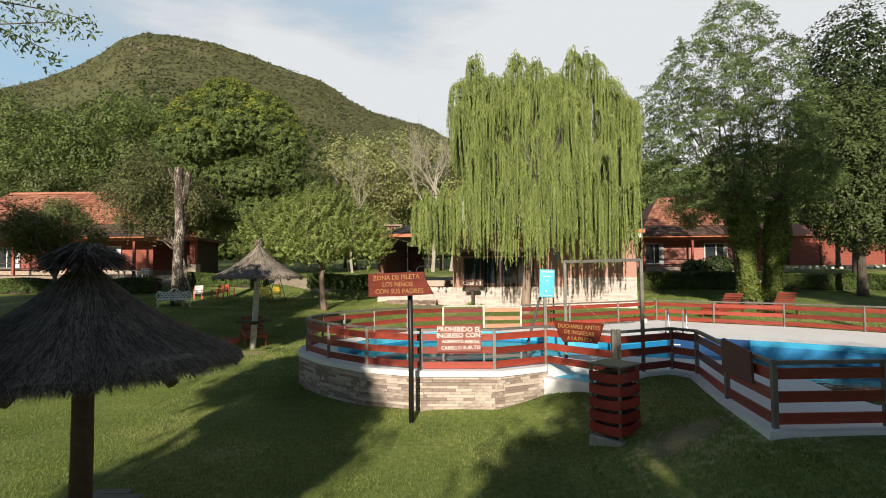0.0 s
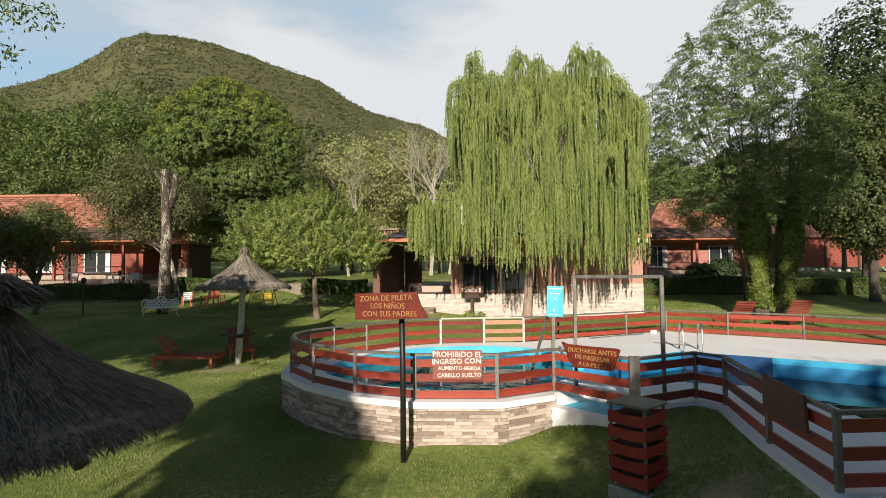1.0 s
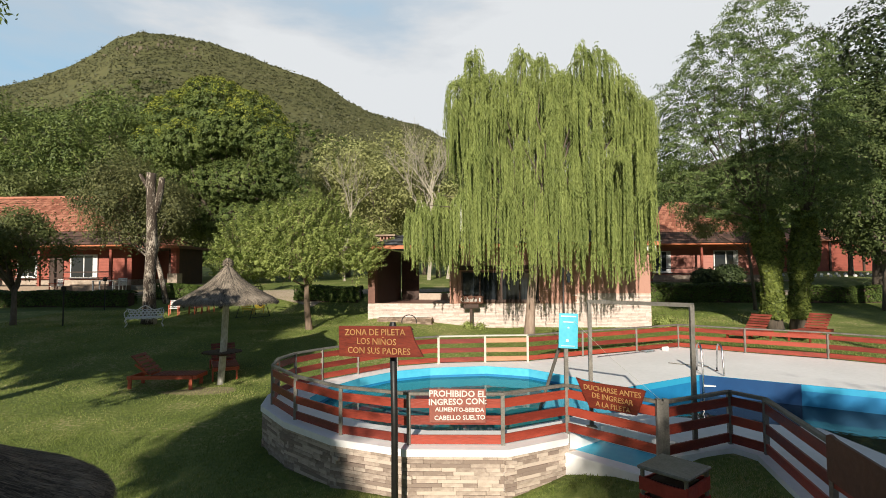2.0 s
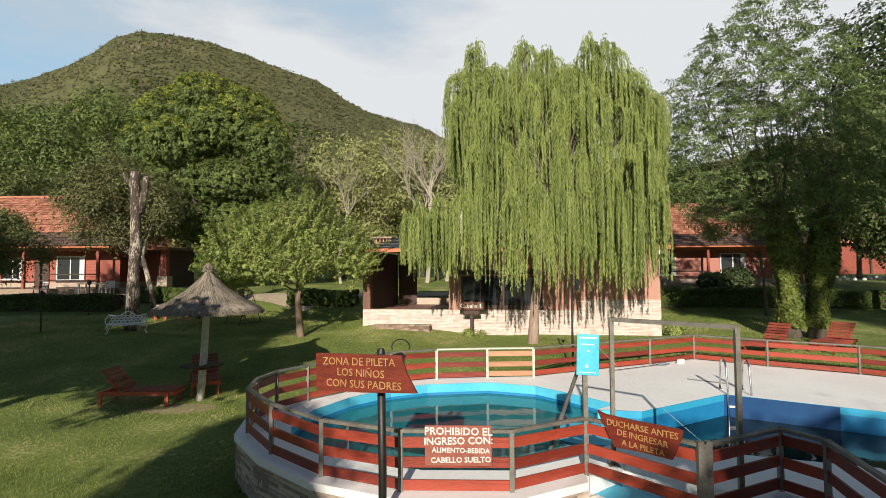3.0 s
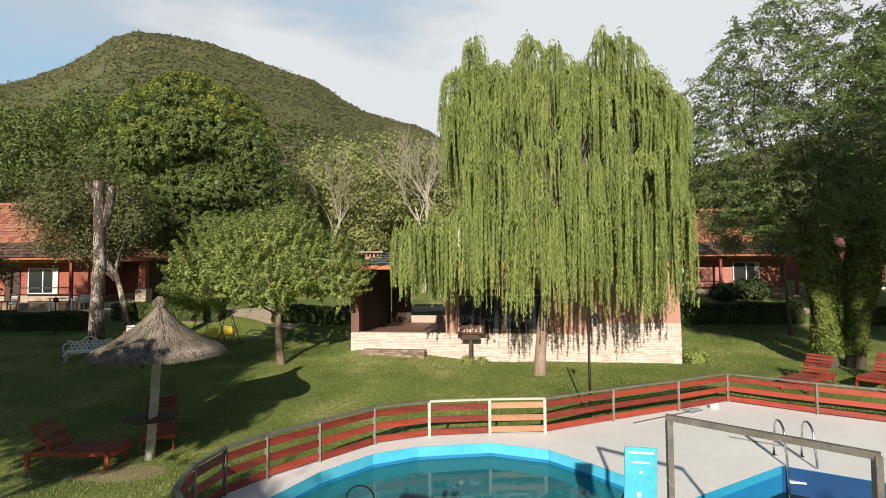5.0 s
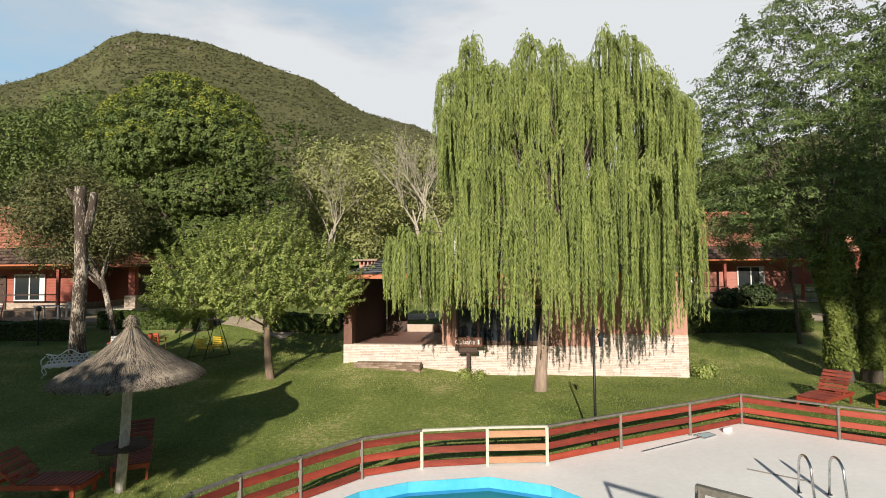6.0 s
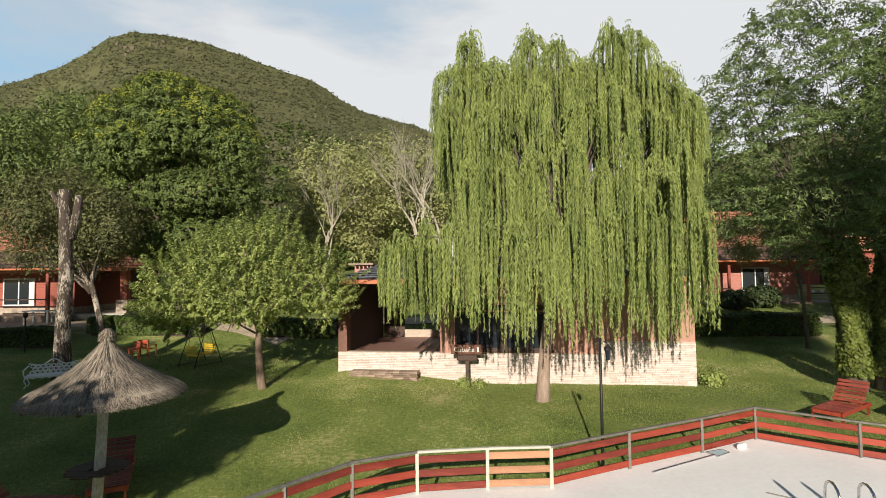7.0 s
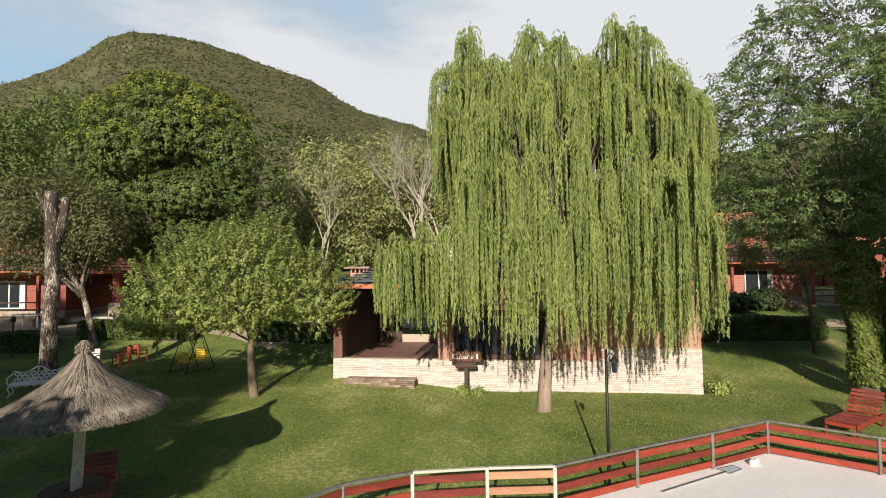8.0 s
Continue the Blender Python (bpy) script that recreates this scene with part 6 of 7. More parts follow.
lan = part("lantern", tube_bm([(0.18, 0.18, 2.38), (0.18, 0.18, 2.40), (0.18, 0.18, 2.48), (0.18, 0.18, 2.49), (0.18, 0.18, 2.54)], [0.032, 0.046, 0.044, 0.066, 0.014], 10), BLACK, SA, "small black hanging lantern")
part("hoop", tube_bm([(0.18 + 0.10 * math.cos(a), 0.18, 2.60 + 0.09 * math.sin(a)) for a in (math.pi * i / 10 for i in range(-1, 12))], 0.007, 6), BLACK, lan)
part("arm", tube_bm([(-0.02, 0, 2.50), (0.18, 0.18, 2.535)], 0.007, 6), BLACK, SA)

# board about food and drink, on the fence
p0, p1 = Vector(POSTS[25]), Vector(POSTS[26])
ang = math.degrees(math.atan2(p1.y - p0.y, p1.x - p0.x))
NB = thing("notice_board", pose(p0.x, p0.y, DECK_Z, 0, 0, ang), "faded red notice board with white hand-painted letters on the fence", "notice board")
part("board", box_bm(0.305, -0.075, 0.345, 1.115, -0.045, 0.825, bevel=0.006), FADED_RED, NB)
for k, (line, size) in enumerate((("PROHIBIDO EL", 0.125), ("INGRESO CON:", 0.12), ("ALIMENTO-BEBIDA", 0.082), ("CABELLO SUELTO", 0.09))):
    lettering(line, size, LETTER_WHITE, NB, pose(0.71 + 0.03 * (k > 1), -0.08, 0.755 - 0.112 * k, 90, (0.6, -1.2, 0.8, -0.9)[k], 0), 0.022)

# board about the shower, on the gate bay
p0, p1 = Vector(POSTS[27]), Vector(POSTS[28])
ang = math.degrees(math.atan2(p1.y - p0.y, p1.x - p0.x))
SB = thing("shower_board", pose(p0.x, p0.y, DECK_Z, 0, 0, ang), "carved red board with yellow letters hung on the gate", "sign board")
bd = part("board", prism(bmesh.new(), [(0.22, 0.90), (0.34, 0.872), (0.7, 0.87), (1.26, 0.885), (1.32, 0.87), (1.26, 0.70), (1.185, 0.52), (0.80, 0.515), (0.455, 0.49), (0.36, 0.66)], 0.045, 0.075, up), SIGN_RED, SB)
for k, (line, size) in enumerate((("DUCHARSE ANTES", 0.108), ("DE INGRESAR", 0.106), ("A LA PILETA", 0.10))):
    lettering(line, size, LETTER_YELLOW, SB, pose(0.81 + 0.01 * k, -0.079, 0.79 - 0.11 * k, 90, (-1.0, 0.8, 0.2)[k], 0), 0.006)

# bare wooden board on the side fence, seen from behind
p0, p1 = Vector(POSTS[31]), Vector(POSTS[0])
ang = math.degrees(math.atan2(p1.y - p0.y, p1.x - p0.x))
BB = thing("wooden_board", pose(p0.x, p0.y, DECK_Z, 0, 0, ang), "plain dark brown wooden board fixed to the fence", "board")
part("board", prism(bmesh.new(), [(0.05, 0.40), (0.05, 0.83), (0.12, 0.86), (0.2, 0.84), (1.0, 0.80), (1.04, 0.42), (0.5, 0.39)], 0.05, 0.08, up), SIGN_BACK, BB)

# blue notice on the tall gate post
BN = thing("blue_notice", pose(1.97, 10.0, 0), "pale blue printed notice on a tall steel post", "notice")
part("tall_post", box_bm(-0.03, -0.03, 0.5, 0.03, 0.03, 2.2), STEEL, BN)
part("strut", tube_bm([(-0.06, 0.05, 2.2), (-0.30, 1.0, DECK_Z)], 0.028, 8), STEEL, BN)
nb = part("notice", box_bm(-0.19, -0.05, 2.10, 0.10, -0.03, 2.64, bevel=0.004), NOTICE_BLUE, BN)
nb.matrix_basis = pose(0, 0, 0, 0, 2.0, -4)
part("print_bar", box_bm(-0.16, -0.054, 2.585, 0.07, -0.0505, 2.605), LETTER_WHITE, nb)
part("print_bar", box_bm(-0.13, -0.054, 2.50, 0.03, -0.0505, 2.515), LETTER_WHITE, nb)
part("print_mark", box_bm(-0.06, -0.054, 2.41, -0.03, -0.0505, 2.43), LETTER_WHITE, nb)
part("print_mark", box_bm(-0.08, -0.054, 2.20, -0.04, -0.0505, 2.24), LETTER_WHITE, nb)
part("print_bar", box_bm(-0.15, -0.054, 2.135, 0.06, -0.0505, 2.145), LETTER_WHITE, nb)
part("cord", tube_bm([(0.1, -0.03, 2.55), (0.55, -0.55, 2.02), (1.03, -1.1, 1.56)], 0.0018, 4), WHITE_STEEL, BN)
# heavier post of the gate on its hinge side
HP = thing("gate_post", pose(3.0, 8.9, 0), "pair of grey steel gate posts", "post")
part("post", box_bm(-0.07, -0.03, 0.3, -0.005, 0.04, 1.58), STEEL, HP)
part("post", box_bm(0.02, -0.03, 0.3, 0.085, 0.04, 1.58), STEEL, HP)

# ---- shower frame, ladder, net ----
sh = thing("outdoor_shower", pose(0, 0, 0), "grey steel goalpost-shaped outdoor shower on the deck", "shower")
part("post", box_bm(2.407, 10.327, DECK_Z, 2.463, 10.383, 2.80), STEEL, sh)
part("post", box_bm(3.572, 9.252, DECK_Z, 3.628, 9.308, 2.80), STEEL, sh)
bar = part("bar", box_bm(-0.028, -0.028, -0.028, 1.61, 0.028, 0.028), STEEL, sh)
bar.matrix_basis = pose(2.435, 10.355, 2.80, 0, 0, math.degrees(math.atan2(9.28 - 10.355, 3.6 - 2.435)))
part("base_plate", box_bm(2.36, 10.28, DECK_Z, 2.51, 10.43, DECK_Z + 0.012), STEEL, sh)

ld = thing("pool_ladder", pose(6.11, 14.62, DECK_Z, 0, 0, -12), "polished steel pool ladder at the pool's corner", "ladder")
for x in (0.06, 0.52):
    pts = [(x, 0.55, 0.0), (x, 0.50, 0.45)] + [(x, 0.26 + 0.24 * math.cos(a), 0.50 + 0.22 * math.sin(a)) for a in (math.pi * i / 8 for i in range(1, 8))] + [(x, 0.02, 0.45), (x, -0.06, 0.1), (x, -0.09, -0.3), (x, -0.09, -1.2)]
    part("handrail", tube_bm(pts, 0.021, 8), CHROME, ld, smooth=True)
    part("foot_plate", tube_bm([(x, 0.55, 0.0), (x, 0.55, 0.015)], 0.05, 10), CHROME, ld)
for z in (-0.25, -0.55, -0.85):
    part("tread", box_bm(0.06, -0.14, z, 0.52, -0.05, z + 0.03), WHITE_PAINT, ld)

net = thing("leaf_net", pose(6.05, 18.0, DECK_Z, 0, 0, 26), "pale blue pool net with a long pole lying on the deck", "pool net")
part("net_frame", tube_bm([(0, 0, 0.03), (0.42, 0.05, 0.03), (0.46, 0.25, 0.03), (0.02, 0.28, 0.03), (0, 0, 0.03)], 0.015, 6), CHROME, net)
part("mesh_bag", prism(bmesh.new(), [(0.01, 0.01), (0.41, 0.06), (0.45, 0.24), (0.03, 0.27)], 0.012, 0.04), NET_BLUE, net)
part("pole", tube_bm([(0.02, 0.1, 0.03), (-1.9, -0.02, 0.03)], 0.016, 8), CHROME, net)
fl_ = thing("float_block", pose(6.85, 18.55, DECK_Z, 0, 0, 35), "white plastic float lying by the fence corner", "float")
part("body", box_bm(-0.14, -0.05, 0.0, 0.14, 0.05, 0.12, bevel=0.025), WHITE_PAINT, fl_)
ps = thing("pool_pole", pose(6.0, 16.2, DECK_Z, 0, 0, -38), "thin steel pole lying on the white deck", "pole")
part("pole", tube_bm([(0, 0, 0.015), (1.0, 0, 0.015)], 0.012, 8), STEEL, ps)

# ---- lamp post ----
lz = ground_z(3.45, 17.42)
lp = thing("lamp_post", pose(3.45, 17.42, lz), "slim black garden lamp post with hanging lantern", "lamp post")
part("pole", tube_bm([(0, 0, -0.2), (0, 0, 1.2), (0, 0, 2.75)], [0.035, 0.03, 0.028], 10), BLACK, lp, smooth=True)
part("arm", tube_bm([(0, 0, 2.6), (0.08, 0, 2.68), (0.16, 0, 2.62)], 0.012, 6), BLACK, lp)
hd = part("lantern_hood", tube_bm([(0.16, 0, 2.50), (0.16, 0, 2.53), (0.16, 0, 2.62)], [0.085, 0.075, 0.015], 10), BLACK, lp)
part("lantern_glass", tube_bm([(0.16, 0, 2.30), (0.16, 0, 2.50)], [0.045, 0.062], 8), GLASS, hd)


# ---- slatted bin ----
def slat_bin(x, y, turn):
    z = ground_z(x, y)
    root = thing("litter_bin", pose(x, y, z, 0, 0, turn), "tall square litter bin of bowed red slats with a grey lid", "litter bin")
    s, h = 0.225, 1.02
    part("plinth", box_bm(-0.27, -0.27, -0.3, 0.27, 0.27, 0.035, bevel=0.02), KERB, root, "rough concrete plinth")
    for sx in (-1, 1):
        for sy in (-1, 1):
            part("corner_post", tube_bm([(sx * s, sy * s, 0.05), (sx * s, sy * s, h)], 0.022, 8), STEEL, root)
    slat_me = bmesh.new()
    n, hh, dep = 8, 0.13, 0.05
    front, back = [], []
    for i in range(n + 1):
        t = i / n * 2 - 1
        sag = 0.022 * (1 - t * t)
        bow = 0.02 * (1 - t * t)
        for lst, yy in ((front, -s - 0.028 + bow), (back, -s - 0.006 + bow)):
            lst.append((slat_me.verts.new((t * (s + 0.02), yy, -sag)), slat_me.verts.new((t * (s + 0.02), yy, hh - sag * 1.2))))
    for i in range(n):
        for lst in (front, back):
            slat_me.faces.new((lst[i][0], lst[i + 1][0], lst[i + 1][1], lst[i][1]))
        slat_me.faces.new((front[i][1], front[i + 1][1], back[i + 1][1], back[i][1]))
        slat_me.faces.new((front[i][0], back[i][0], back[i + 1][0], front[i + 1][0]))
    for i in (0, n):
        slat_me.faces.new((front[i][0], front[i][1], back[i][1], back[i][0]))
    me = mesh_of(slat_me, BIN_RED, "slat")
    for k in range(5):
        for q in range(4):
            piece("slat", me, root, pose(0, 0, 0.10 + 0.18 * k + random.uniform(-0.01, 0.01), 0, random.uniform(-1.5, 1.5), 90 * q))
    part("liner", box_bm(-s + 0.05, -s + 0.05, 0.06, s - 0.05, s - 0.05, h - 0.1), DARK_WOOD, root)
    part("lid", box_bm(-0.265, -0.265, h, 0.265, 0.265, h + 0.035, bevel=0.01), STEEL, root, "grey metal lid")
    return root


BIN_RED = surface("red_bin_slat", (0.30, 0.025, 0.018), (0.46, 0.05, 0.035), 4, 0.55, 0.2, vary="object", spread=0.3)
slat_bin(2.5, 7.3, 42)


# ---- loungers ----
def lounger(x, y, turn, label, back=38, rail=None):
    """A slatted wooden lounger; its head is at -x."""
    z = ground_z(x, y)
    rail = rail or LOUNGER_RED
    root = thing("sun_lounger", pose(x, y, z, 0, 0, turn), label, "sun lounger", "sun loungers")
    L, w, h = 1.95, 0.66, 0.36
    for s in (-1, 1):
        part("side_rail", box_bm(-L / 2, s * w / 2 - 0.02, h - 0.1, L / 2, s * w / 2 + 0.02, h, bevel=0.006), rail, root)
        for px in (-L / 2 + 0.06, L / 2 - 0.2):
            part("leg", box_bm(px, s * w / 2 - 0.065, -0.1, px + 0.09, s * w / 2 - 0.022, h - 0.02), rail, root)
    for px in (-L / 2 + 0.02, L / 2 - 0.06):
        part("cross_rail", box_bm(px, -w / 2 + 0.02, h - 0.1, px + 0.04, w / 2 - 0.02, h - 0.01), rail, root)
    sl = mesh_of(box_bm(-0.045, -w / 2 - 0.03, 0, 0.045, w / 2 + 0.03, 0.022, bevel=0.004), LOUNGER_SLAT, "slat")
    for k in range(11):
        piece("slat", sl, root, pose(L / 2 - 0.07 - k * 0.115, 0, h))
    hinge = pose(L / 2 - 0.07 - 11 * 0.115, 0, h + 0.03, 0, back, 0)
    bk = part("back_frame", box_bm(-0.72, -w / 2 + 0.06, -0.04, 0, -w / 2 + 0.1, 0), rail, root)
    bk.matrix_basis = hinge
    bk2 = part("back_frame", box_bm(-0.72, w / 2 - 0.1, -0.04, 0, w / 2 - 0.06, 0), rail, root)
    bk2.matrix_basis = hinge
    for k in range(6):
        piece("back_slat", sl, root, hinge @ pose(-0.06 - k * 0.125, 0, 0.001))
    pr = part("prop", box_bm(-0.5, -w / 2 + 0.03, 0, 0, -w / 2 + 0.06, 0.05), rail, root)
    pr.matrix_basis = pose(-0.38, 0, h, 0, 35, 0)
    return root


LOUNGER_RED = surface("orange_red_paint", (0.40, 0.065, 0.03), (0.58, 0.13, 0.06), 3, 0.5, 0.15, stretch=(1, 5, 5))
LOUNGER_SLAT = surface("dark_red_slat", (0.16, 0.03, 0.02), (0.32, 0.07, 0.045), 3, 0.55, 0.2, vary="object", spread=0.35)
lounger(-8.0, 16.6, 2, "orange-red wooden lounger with raised back on the shaded lawn", 46)
lounger(-7.0, 18.0, -62, "dark red wooden lounger behind the sunshade's table")
lounger(10.8, 20.9, 215, "red slatted wooden lounger with raised back on the grass", 44, RED_WOOD)
lounger(12.95, 20.9, 215, "red slatted wooden lounger beside the ivy tree", 44, RED_WOOD)

# table round the pole of the far sunshade, and under the near one
for (x, y, z, r_, mat_) in ((-6.56, 16.86, 0.92, 0.55, DARK_WOOD), (-3.41, 4.75, 0.36, 0.55, TABLE_GREY)):
    gz_ = ground_z(x, y)
    tb = thing("pole_table", pose(x, y, gz_), "round plank table set round the sunshade's pole", "table")
    n = 9
    for k in range(n):
        c0, c1 = -r_ + 2 * r_ * k / n, -r_ + 2 * r_ * (k + 1) / n - 0.012
        half = math.sqrt(max(0.02, r_ * r_ - max(abs(c0), abs(c1)) ** 2 * 0.92))
        for sgn in (-1, 1):
            inner = 0.1 if c0 < 0.1 and c1 > -0.1 else 0.0
            part("plank", box_bm(min(sgn * inner, sgn * half), c0, z, max(sgn * inner, sgn * half), c1, z + 0.03), mat_, tb)
    part("collar", tube_bm([(0, 0, z - 0.1), (0, 0, z - 0.004)], 0.13, 10), mat_, tb)


# ---- cast bench ----
bn = thing("garden_bench", pose(-13.65, 24.7, ground_z(-13.65, 24.7), 0, 0, 28), "white cast-iron garden bench with a lacework back", "bench")
bm = bmesh.new()
w = 0.72


def back_top(u):
    return 0.70 + 0.13 * math.exp(-(u / 0.25) ** 2) + 0.04 * math.cos(u * 9)


for k in range(9):
    for j in range(3):
        u = -0.6 + 0.15 * k + (0.075 if j % 2 else 0)
        z = 0.47 + j * 0.105
        if abs(u) < 0.68 and z < back_top(u):
            tube(bm, [(u + 0.062 * math.cos(a), 0.24 + 0.04 * j, z + 0.055 * math.sin(a)) for a in (2 * math.pi * i / 8 for i in range(9))], 0.019, 5, cap=False)
part("lace_back", bm, WHITE_PAINT, bn)
part("back_rail", tube_bm([(u, 0.33, back_top(u) + 0.03) for u in (-w + i * 2 * w / 20 for i in range(21))], 0.022, 6), WHITE_PAINT, bn)
for s in (-1, 1):
    part("arm", tube_bm([(s * w, 0.33, 0.70), (s * (w + 0.03), 0.1, 0.66), (s * (w + 0.04), -0.2, 0.62), (s * (w + 0.02), -0.26, 0.5), (s * w, -0.22, 0.42)], 0.022, 6), WHITE_PAINT, bn)
    for yy in (-0.2, 0.24):
        part("leg", tube_bm([(s * (w - 0.06), yy, 0.42), (s * (w + 0.02), yy, 0.28), (s * (w - 0.05), yy, 0.12), (s * (w + 0.03), yy - 0.02, -0.03)], [0.025, 0.022, 0.018, 0.024], 6), WHITE_PAINT, bn)
part("seat", box_bm(-w, -0.26, 0.39, w, 0.26, 0.43, bevel=0.01), WHITE_PAINT, bn)
part("apron", prism(bmesh.new(), [(-w, 0.40)] + [(-w + i * 2 * w / 12, 0.33 + 0.035 * (i % 2)) for i in range(13)] + [(w, 0.40)], 0.25, 0.27, up), WHITE_PAINT, bn)


# ---- chairs ----
def garden_chair(x, y, turn, frame_mat, slat_mat, label, s=1.0):
    z = ground_z(x, y)
    root = thing("garden_chair", pose(x, y, z, 0, 0, turn), label, "chair", "garden chairs")
    root.scale = (s, s, s)
    for sx in (-1, 1):
        part("front_leg", box_bm(sx * 0.25 - 0.025, -0.27, -0.05, sx * 0.25 + 0.025, -0.22, 0.60), frame_mat, root)
        b = part("back_leg", box_bm(sx * 0.25 - 0.025, 0.0, -0.05, sx * 0.25 + 0.025, 0.05, 0.92), frame_mat, root)
        b.matrix_basis = pose(0, 0.2, 0, -8, 0, 0)
        part("armrest", box_bm(sx * 0.25 - 0.04, -0.32, 0.60, sx * 0.25 + 0.04, 0.24, 0.63), frame_mat, root)
    for k in range(5):
        part("seat_slat", box_bm(-0.25, -0.27 + 0.1 * k, 0.40, 0.25, -0.19 + 0.1 * k, 0.425), slat_mat, root)
    for k in range(4):
        o = part("back_slat", box_bm(-0.25, -0.01, 0.46 + 0.12 * k, 0.25, 0.012, 0.55 + 0.12 * k), slat_mat, root)
        o.matrix_basis = pose(0, 0.2, 0, -8, 0, 0)
    return root


garden_chair(-14.3, 28.3, 20, LOUNGER_RED, WHITE_PAINT, "red wooden garden chair with white slats", 0.84)
garden_chair(-13.5, 28.9, -25, LOUNGER_RED, LOUNGER_RED, "red wooden garden chair by the hedge", 0.84)
garden_chair(-13.2, 29.7, 170, LOUNGER_RED, LOUNGER_RED, "red wooden garden chair by the hedge", 0.84)
garden_chair(-22.6, 36.6, 10, WHITE_PAINT, WHITE_PAINT, "white plastic-looking garden chair on the porch edge")
garden_chair(-26.3, 35.6, -15, LOUNGER_RED, WHITE_PAINT, "red and white garden chair before the porch")

# white table before the porch
wt_ = thing("porch_table", pose(-22.9, 35.6, ground_z(-22.9, 35.6)), "white painted garden table before the porch", "table")
part("tabletop", box_bm(-0.75, -0.4, 0.72, 0.75, 0.4, 0.77), WHITE_PAINT, wt_)
for sx in (-1, 1):
    for sy in (-1, 1):
        part("leg", box_bm(sx * 0.66 - 0.035, sy * 0.32 - 0.035, -0.1, sx * 0.66 + 0.035, sy * 0.32 + 0.035, 0.72), WHITE_PAINT, wt_)

# ---- garden swing ----
sx0, sy0 = -10.3, 28.6
sw = thing("garden_swing", pose(sx0, sy0, ground_z(sx0, sy0), 0, 0, 68), "steel garden swing with two yellow seats", "swing")
sw.scale = (0.78, 0.78, 0.86)
for s in (-1, 1):
    for t in (-1, 1):
        part("frame_leg", tube_bm([(t * 0.95, s * 0.6, -0.1), (t * 0.12, s * 0.55, 1.85)], 0.025, 6), BLACK, sw)
    part("foot_bar", tube_bm([(-0.95, s * 0.6, 0.03), (0.95, s * 0.6, 0.03)], 0.02, 6), BLACK, sw)
part("top_bar", tube_bm([(-0.12, -0.55, 1.85), (-0.12, 0.55, 1.85), (0.12, 0.55, 1.85), (0.12, -0.55, 1.85)], 0.025, 6), BLACK, sw)
for t in (-1, 1):
    seat = part("seat", box_bm(t * 0.40 - 0.2, -0.42, 0.45, t * 0.40 + 0.2, 0.42, 0.49, bevel=0.008), YELLOW_PAINT, sw)
    for k in range(4):
        part("back_slat", box_bm(t * 0.62 - 0.012, -0.42, 0.53 + 0.11 * k, t * 0.62 + 0.012, 0.42, 0.61 + 0.11 * k), YELLOW_PAINT, sw)
    for s in (-1, 1):
        part("hanger", tube_bm([(t * 0.55, s * 0.44, 0.45), (t * 0.1, s * 0.5, 1.83)], 0.012, 5), BLACK, sw)
        part("seat_leg", box_bm(t * 0.5 - 0.02, s * 0.4 - 0.02, 0.25, t * 0.5 + 0.02, s * 0.4 + 0.02, 0.45), YELLOW_PAINT, sw)

# small garden lamps on the left lawn
for x, y, h in ((-19.4, 30.4, 1.6), (-17.2, 24.5, 1.5)):
    g = thing("garden_lamp", pose(x, y, ground_z(x, y)), "short black garden lamp post in the shade", "lamp post")
    part("pole", tube_bm([(0, 0, -0.2), (0, 0, h)], 0.03, 8), BLACK, g)
    part("head", tube_bm([(0, 0, h), (0, 0, h + 0.05), (0, 0, h + 0.2), (0, 0, h + 0.26)], [0.05, 0.1, 0.11, 0.02], 8), BLACK, g)


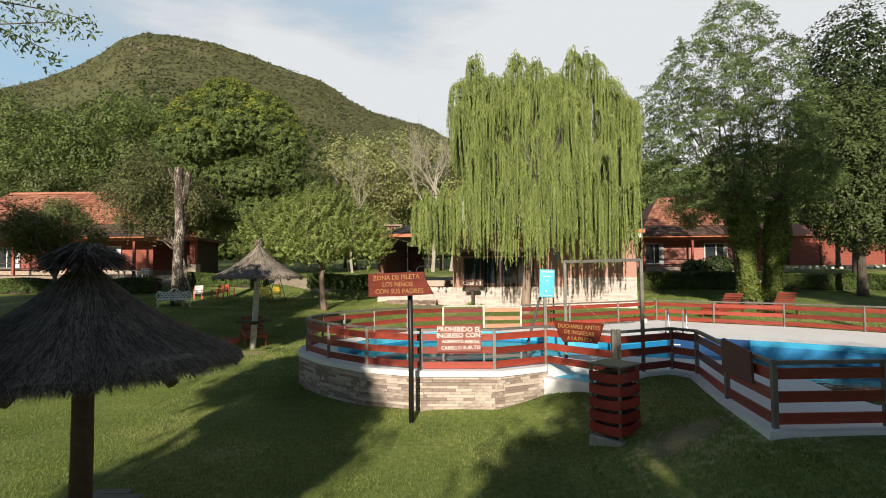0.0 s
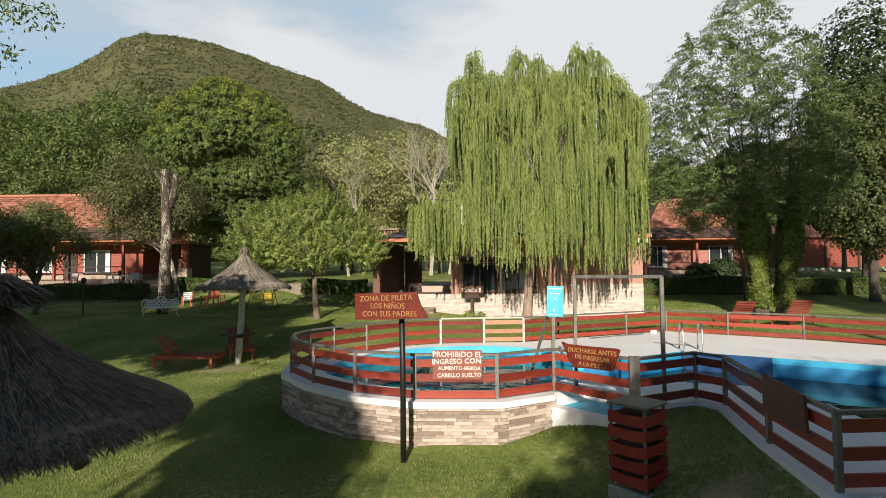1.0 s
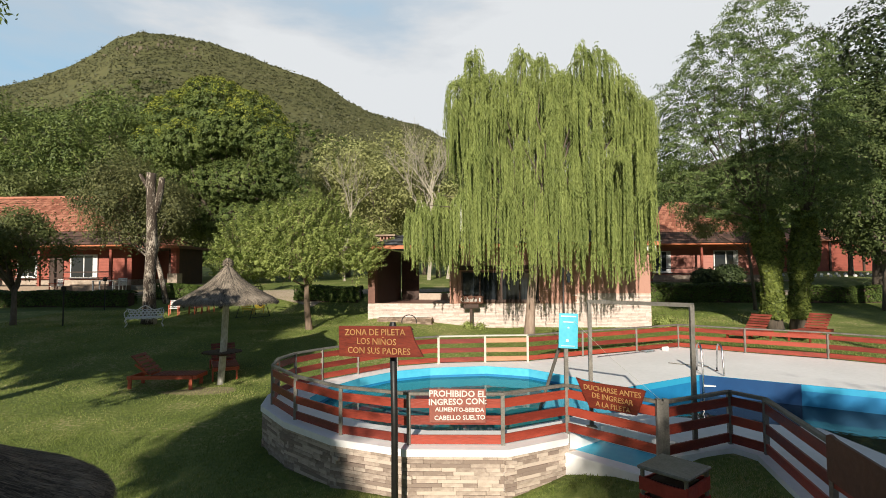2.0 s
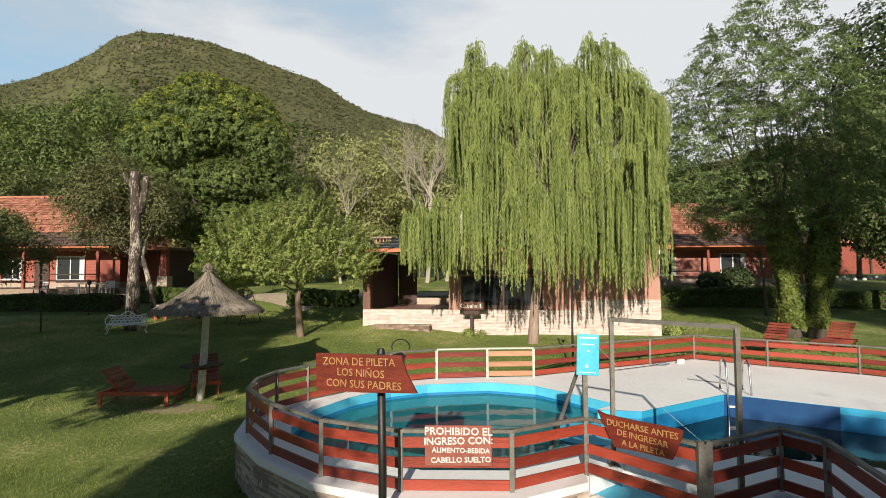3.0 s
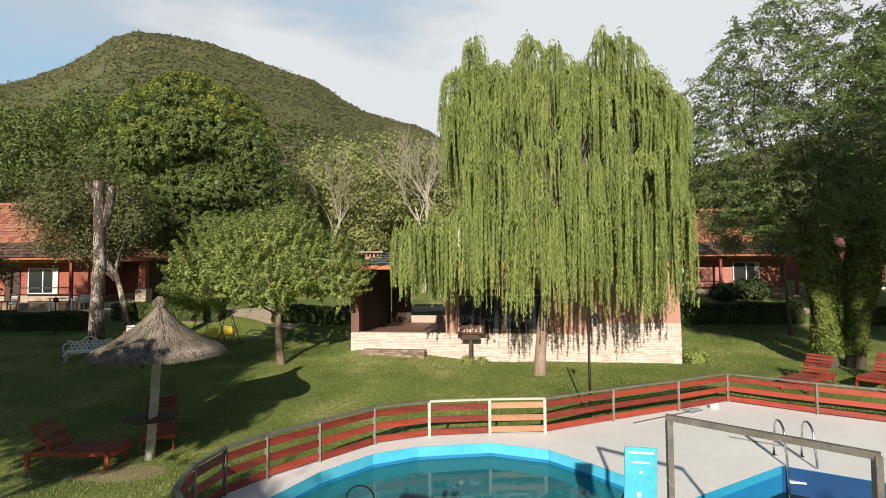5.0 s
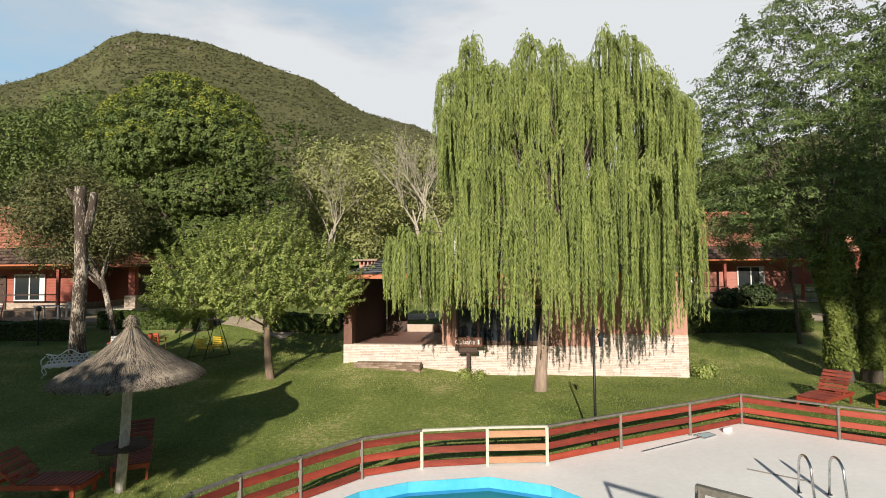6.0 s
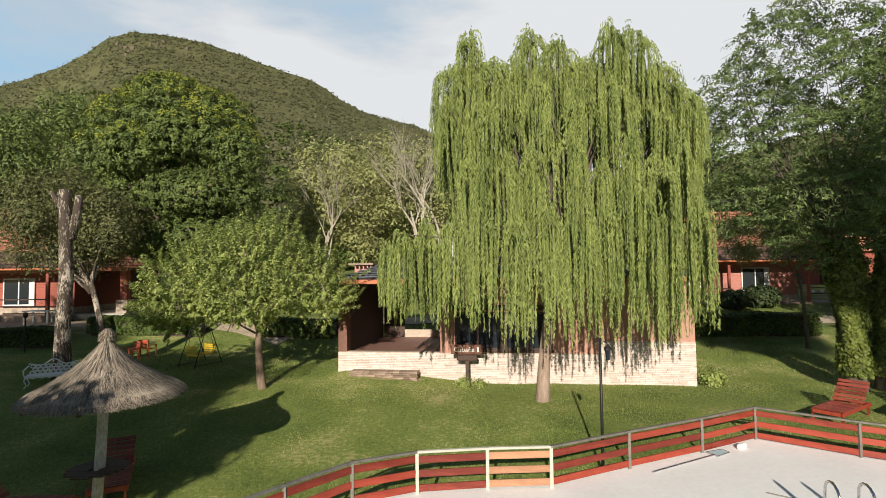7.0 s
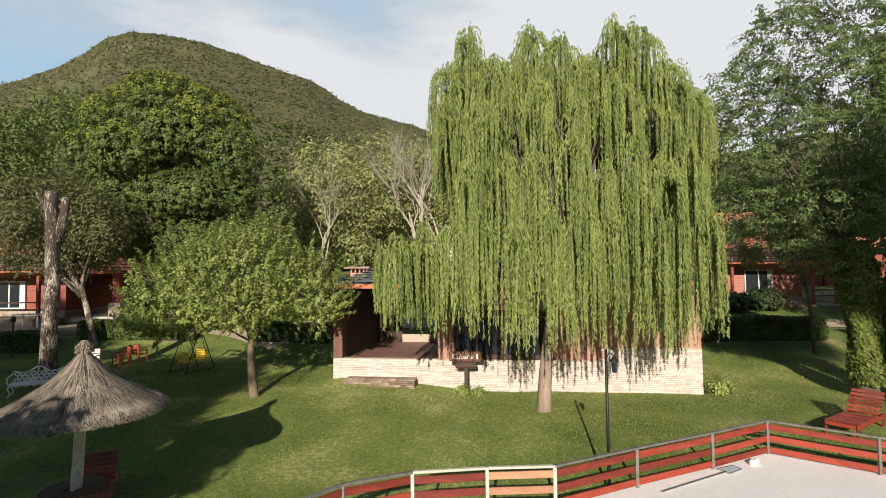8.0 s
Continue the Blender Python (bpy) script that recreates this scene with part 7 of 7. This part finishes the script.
# ---- bare earth ----
def earth_patch(x, y, rx, ry, seed):
    bm = bmesh.new()
    rings = []
    for t in (0.0, 0.35, 0.7, 1.0):
        row = []
        for k in range(28):
            a = 2 * math.pi * k / 28
            q = t * (1 + 0.35 * noise.noise((math.cos(a) * 1.3, math.sin(a) * 1.3, seed)))
            px, py = x + rx * q * math.cos(a), y + ry * q * math.sin(a)
            row.append(bm.verts.new((px, py, ground_z(px, py) + 0.014 - 0.03 * t * t)))
        rings.append(row)
    for a, b in zip(rings, rings[1:]):
        for k in range(28):
            bm.faces.new((a[k], a[(k + 1) % 28], b[(k + 1) % 28], b[k]))
    bmesh.ops.remove_doubles(bm, verts=bm.verts, dist=0.0005)
    tagged(part("bare_earth", bm, EARTH, smooth=True), "worn sandy earth showing through the lawn", "earth patch", kind="structure")


EARTH = surface("worn_earth", (0.20, 0.17, 0.075), (0.36, 0.29, 0.17), 2.5, 0.95, 0.5)
earth_patch(-6.7, 16.1, 1.5, 0.75, 1.0)
earth_patch(3.1, 6.45, 0.75, 0.4, 2.0)
earth_patch(-21.5, 35.0, 7.0, 1.4, 3.0)
earth_patch(-1.75, 25.6, 1.5, 0.5, 4.0)

# ---- grass ----
r = np.random.default_rng(77)


def grass_tuft(name, x0, x1, y0, y1, n, h0, h1, wd):
    x, y = r.uniform(x0, x1, n), r.uniform(y0, y1, n)
    dens = np.array([0.5 + 0.6 * noise.noise((a * 0.8, b * 0.8, 3.3)) + 0.3 * noise.noise((a * 3, b * 3, 6)) for a, b in zip(x, y)])
    keep = r.random(n) < dens + 0.25
    ok = np.array([k and not inside(DECK_ROOM, a, b) for a, b, k in zip(x, y, keep)])
    x, y = x[ok], y[ok]
    z = np.array([ground_z(a, b) for a, b in zip(x, y)])
    m = len(x)
    h = r.uniform(h0, h1, m)
    a = r.uniform(0, math.pi, m)
    wv = np.stack([np.cos(a), np.sin(a), np.zeros(m)], 1) * wd
    lean = np.stack([r.normal(size=m), r.normal(size=m), np.zeros(m)], 1) * h[:, None] * 0.45
    p = np.stack([x, y, z - 0.01], 1)
    top = p + lean + np.stack([np.zeros(m), np.zeros(m), h], 1)
    v = np.stack([p - wv * 1.2, p + wv * 1.2, top], 1).reshape(-1, 3)
    g = from_arrays(name, v, quads_of(m, 3), BLADE)
    tagged(g, "short blades of lawn grass", "grass", kind="stuff")


DECK_ROOM = offset_loop(POSTS, 0.22)
grass_tuft("lawn_grass", -10, 5, 4.0, 12.5, 300000, 0.02, 0.052, 0.0058)
grass_tuft("lawn_grass", -12, 15, 12.5, 26, 200000, 0.025, 0.062, 0.009)
grass_tuft("lawn_grass", -21, -12, 12.5, 30, 60000, 0.03, 0.07, 0.012)
grass_tuft("lawn_grass", -13, 16, 26, 36, 90000, 0.04, 0.09, 0.014)
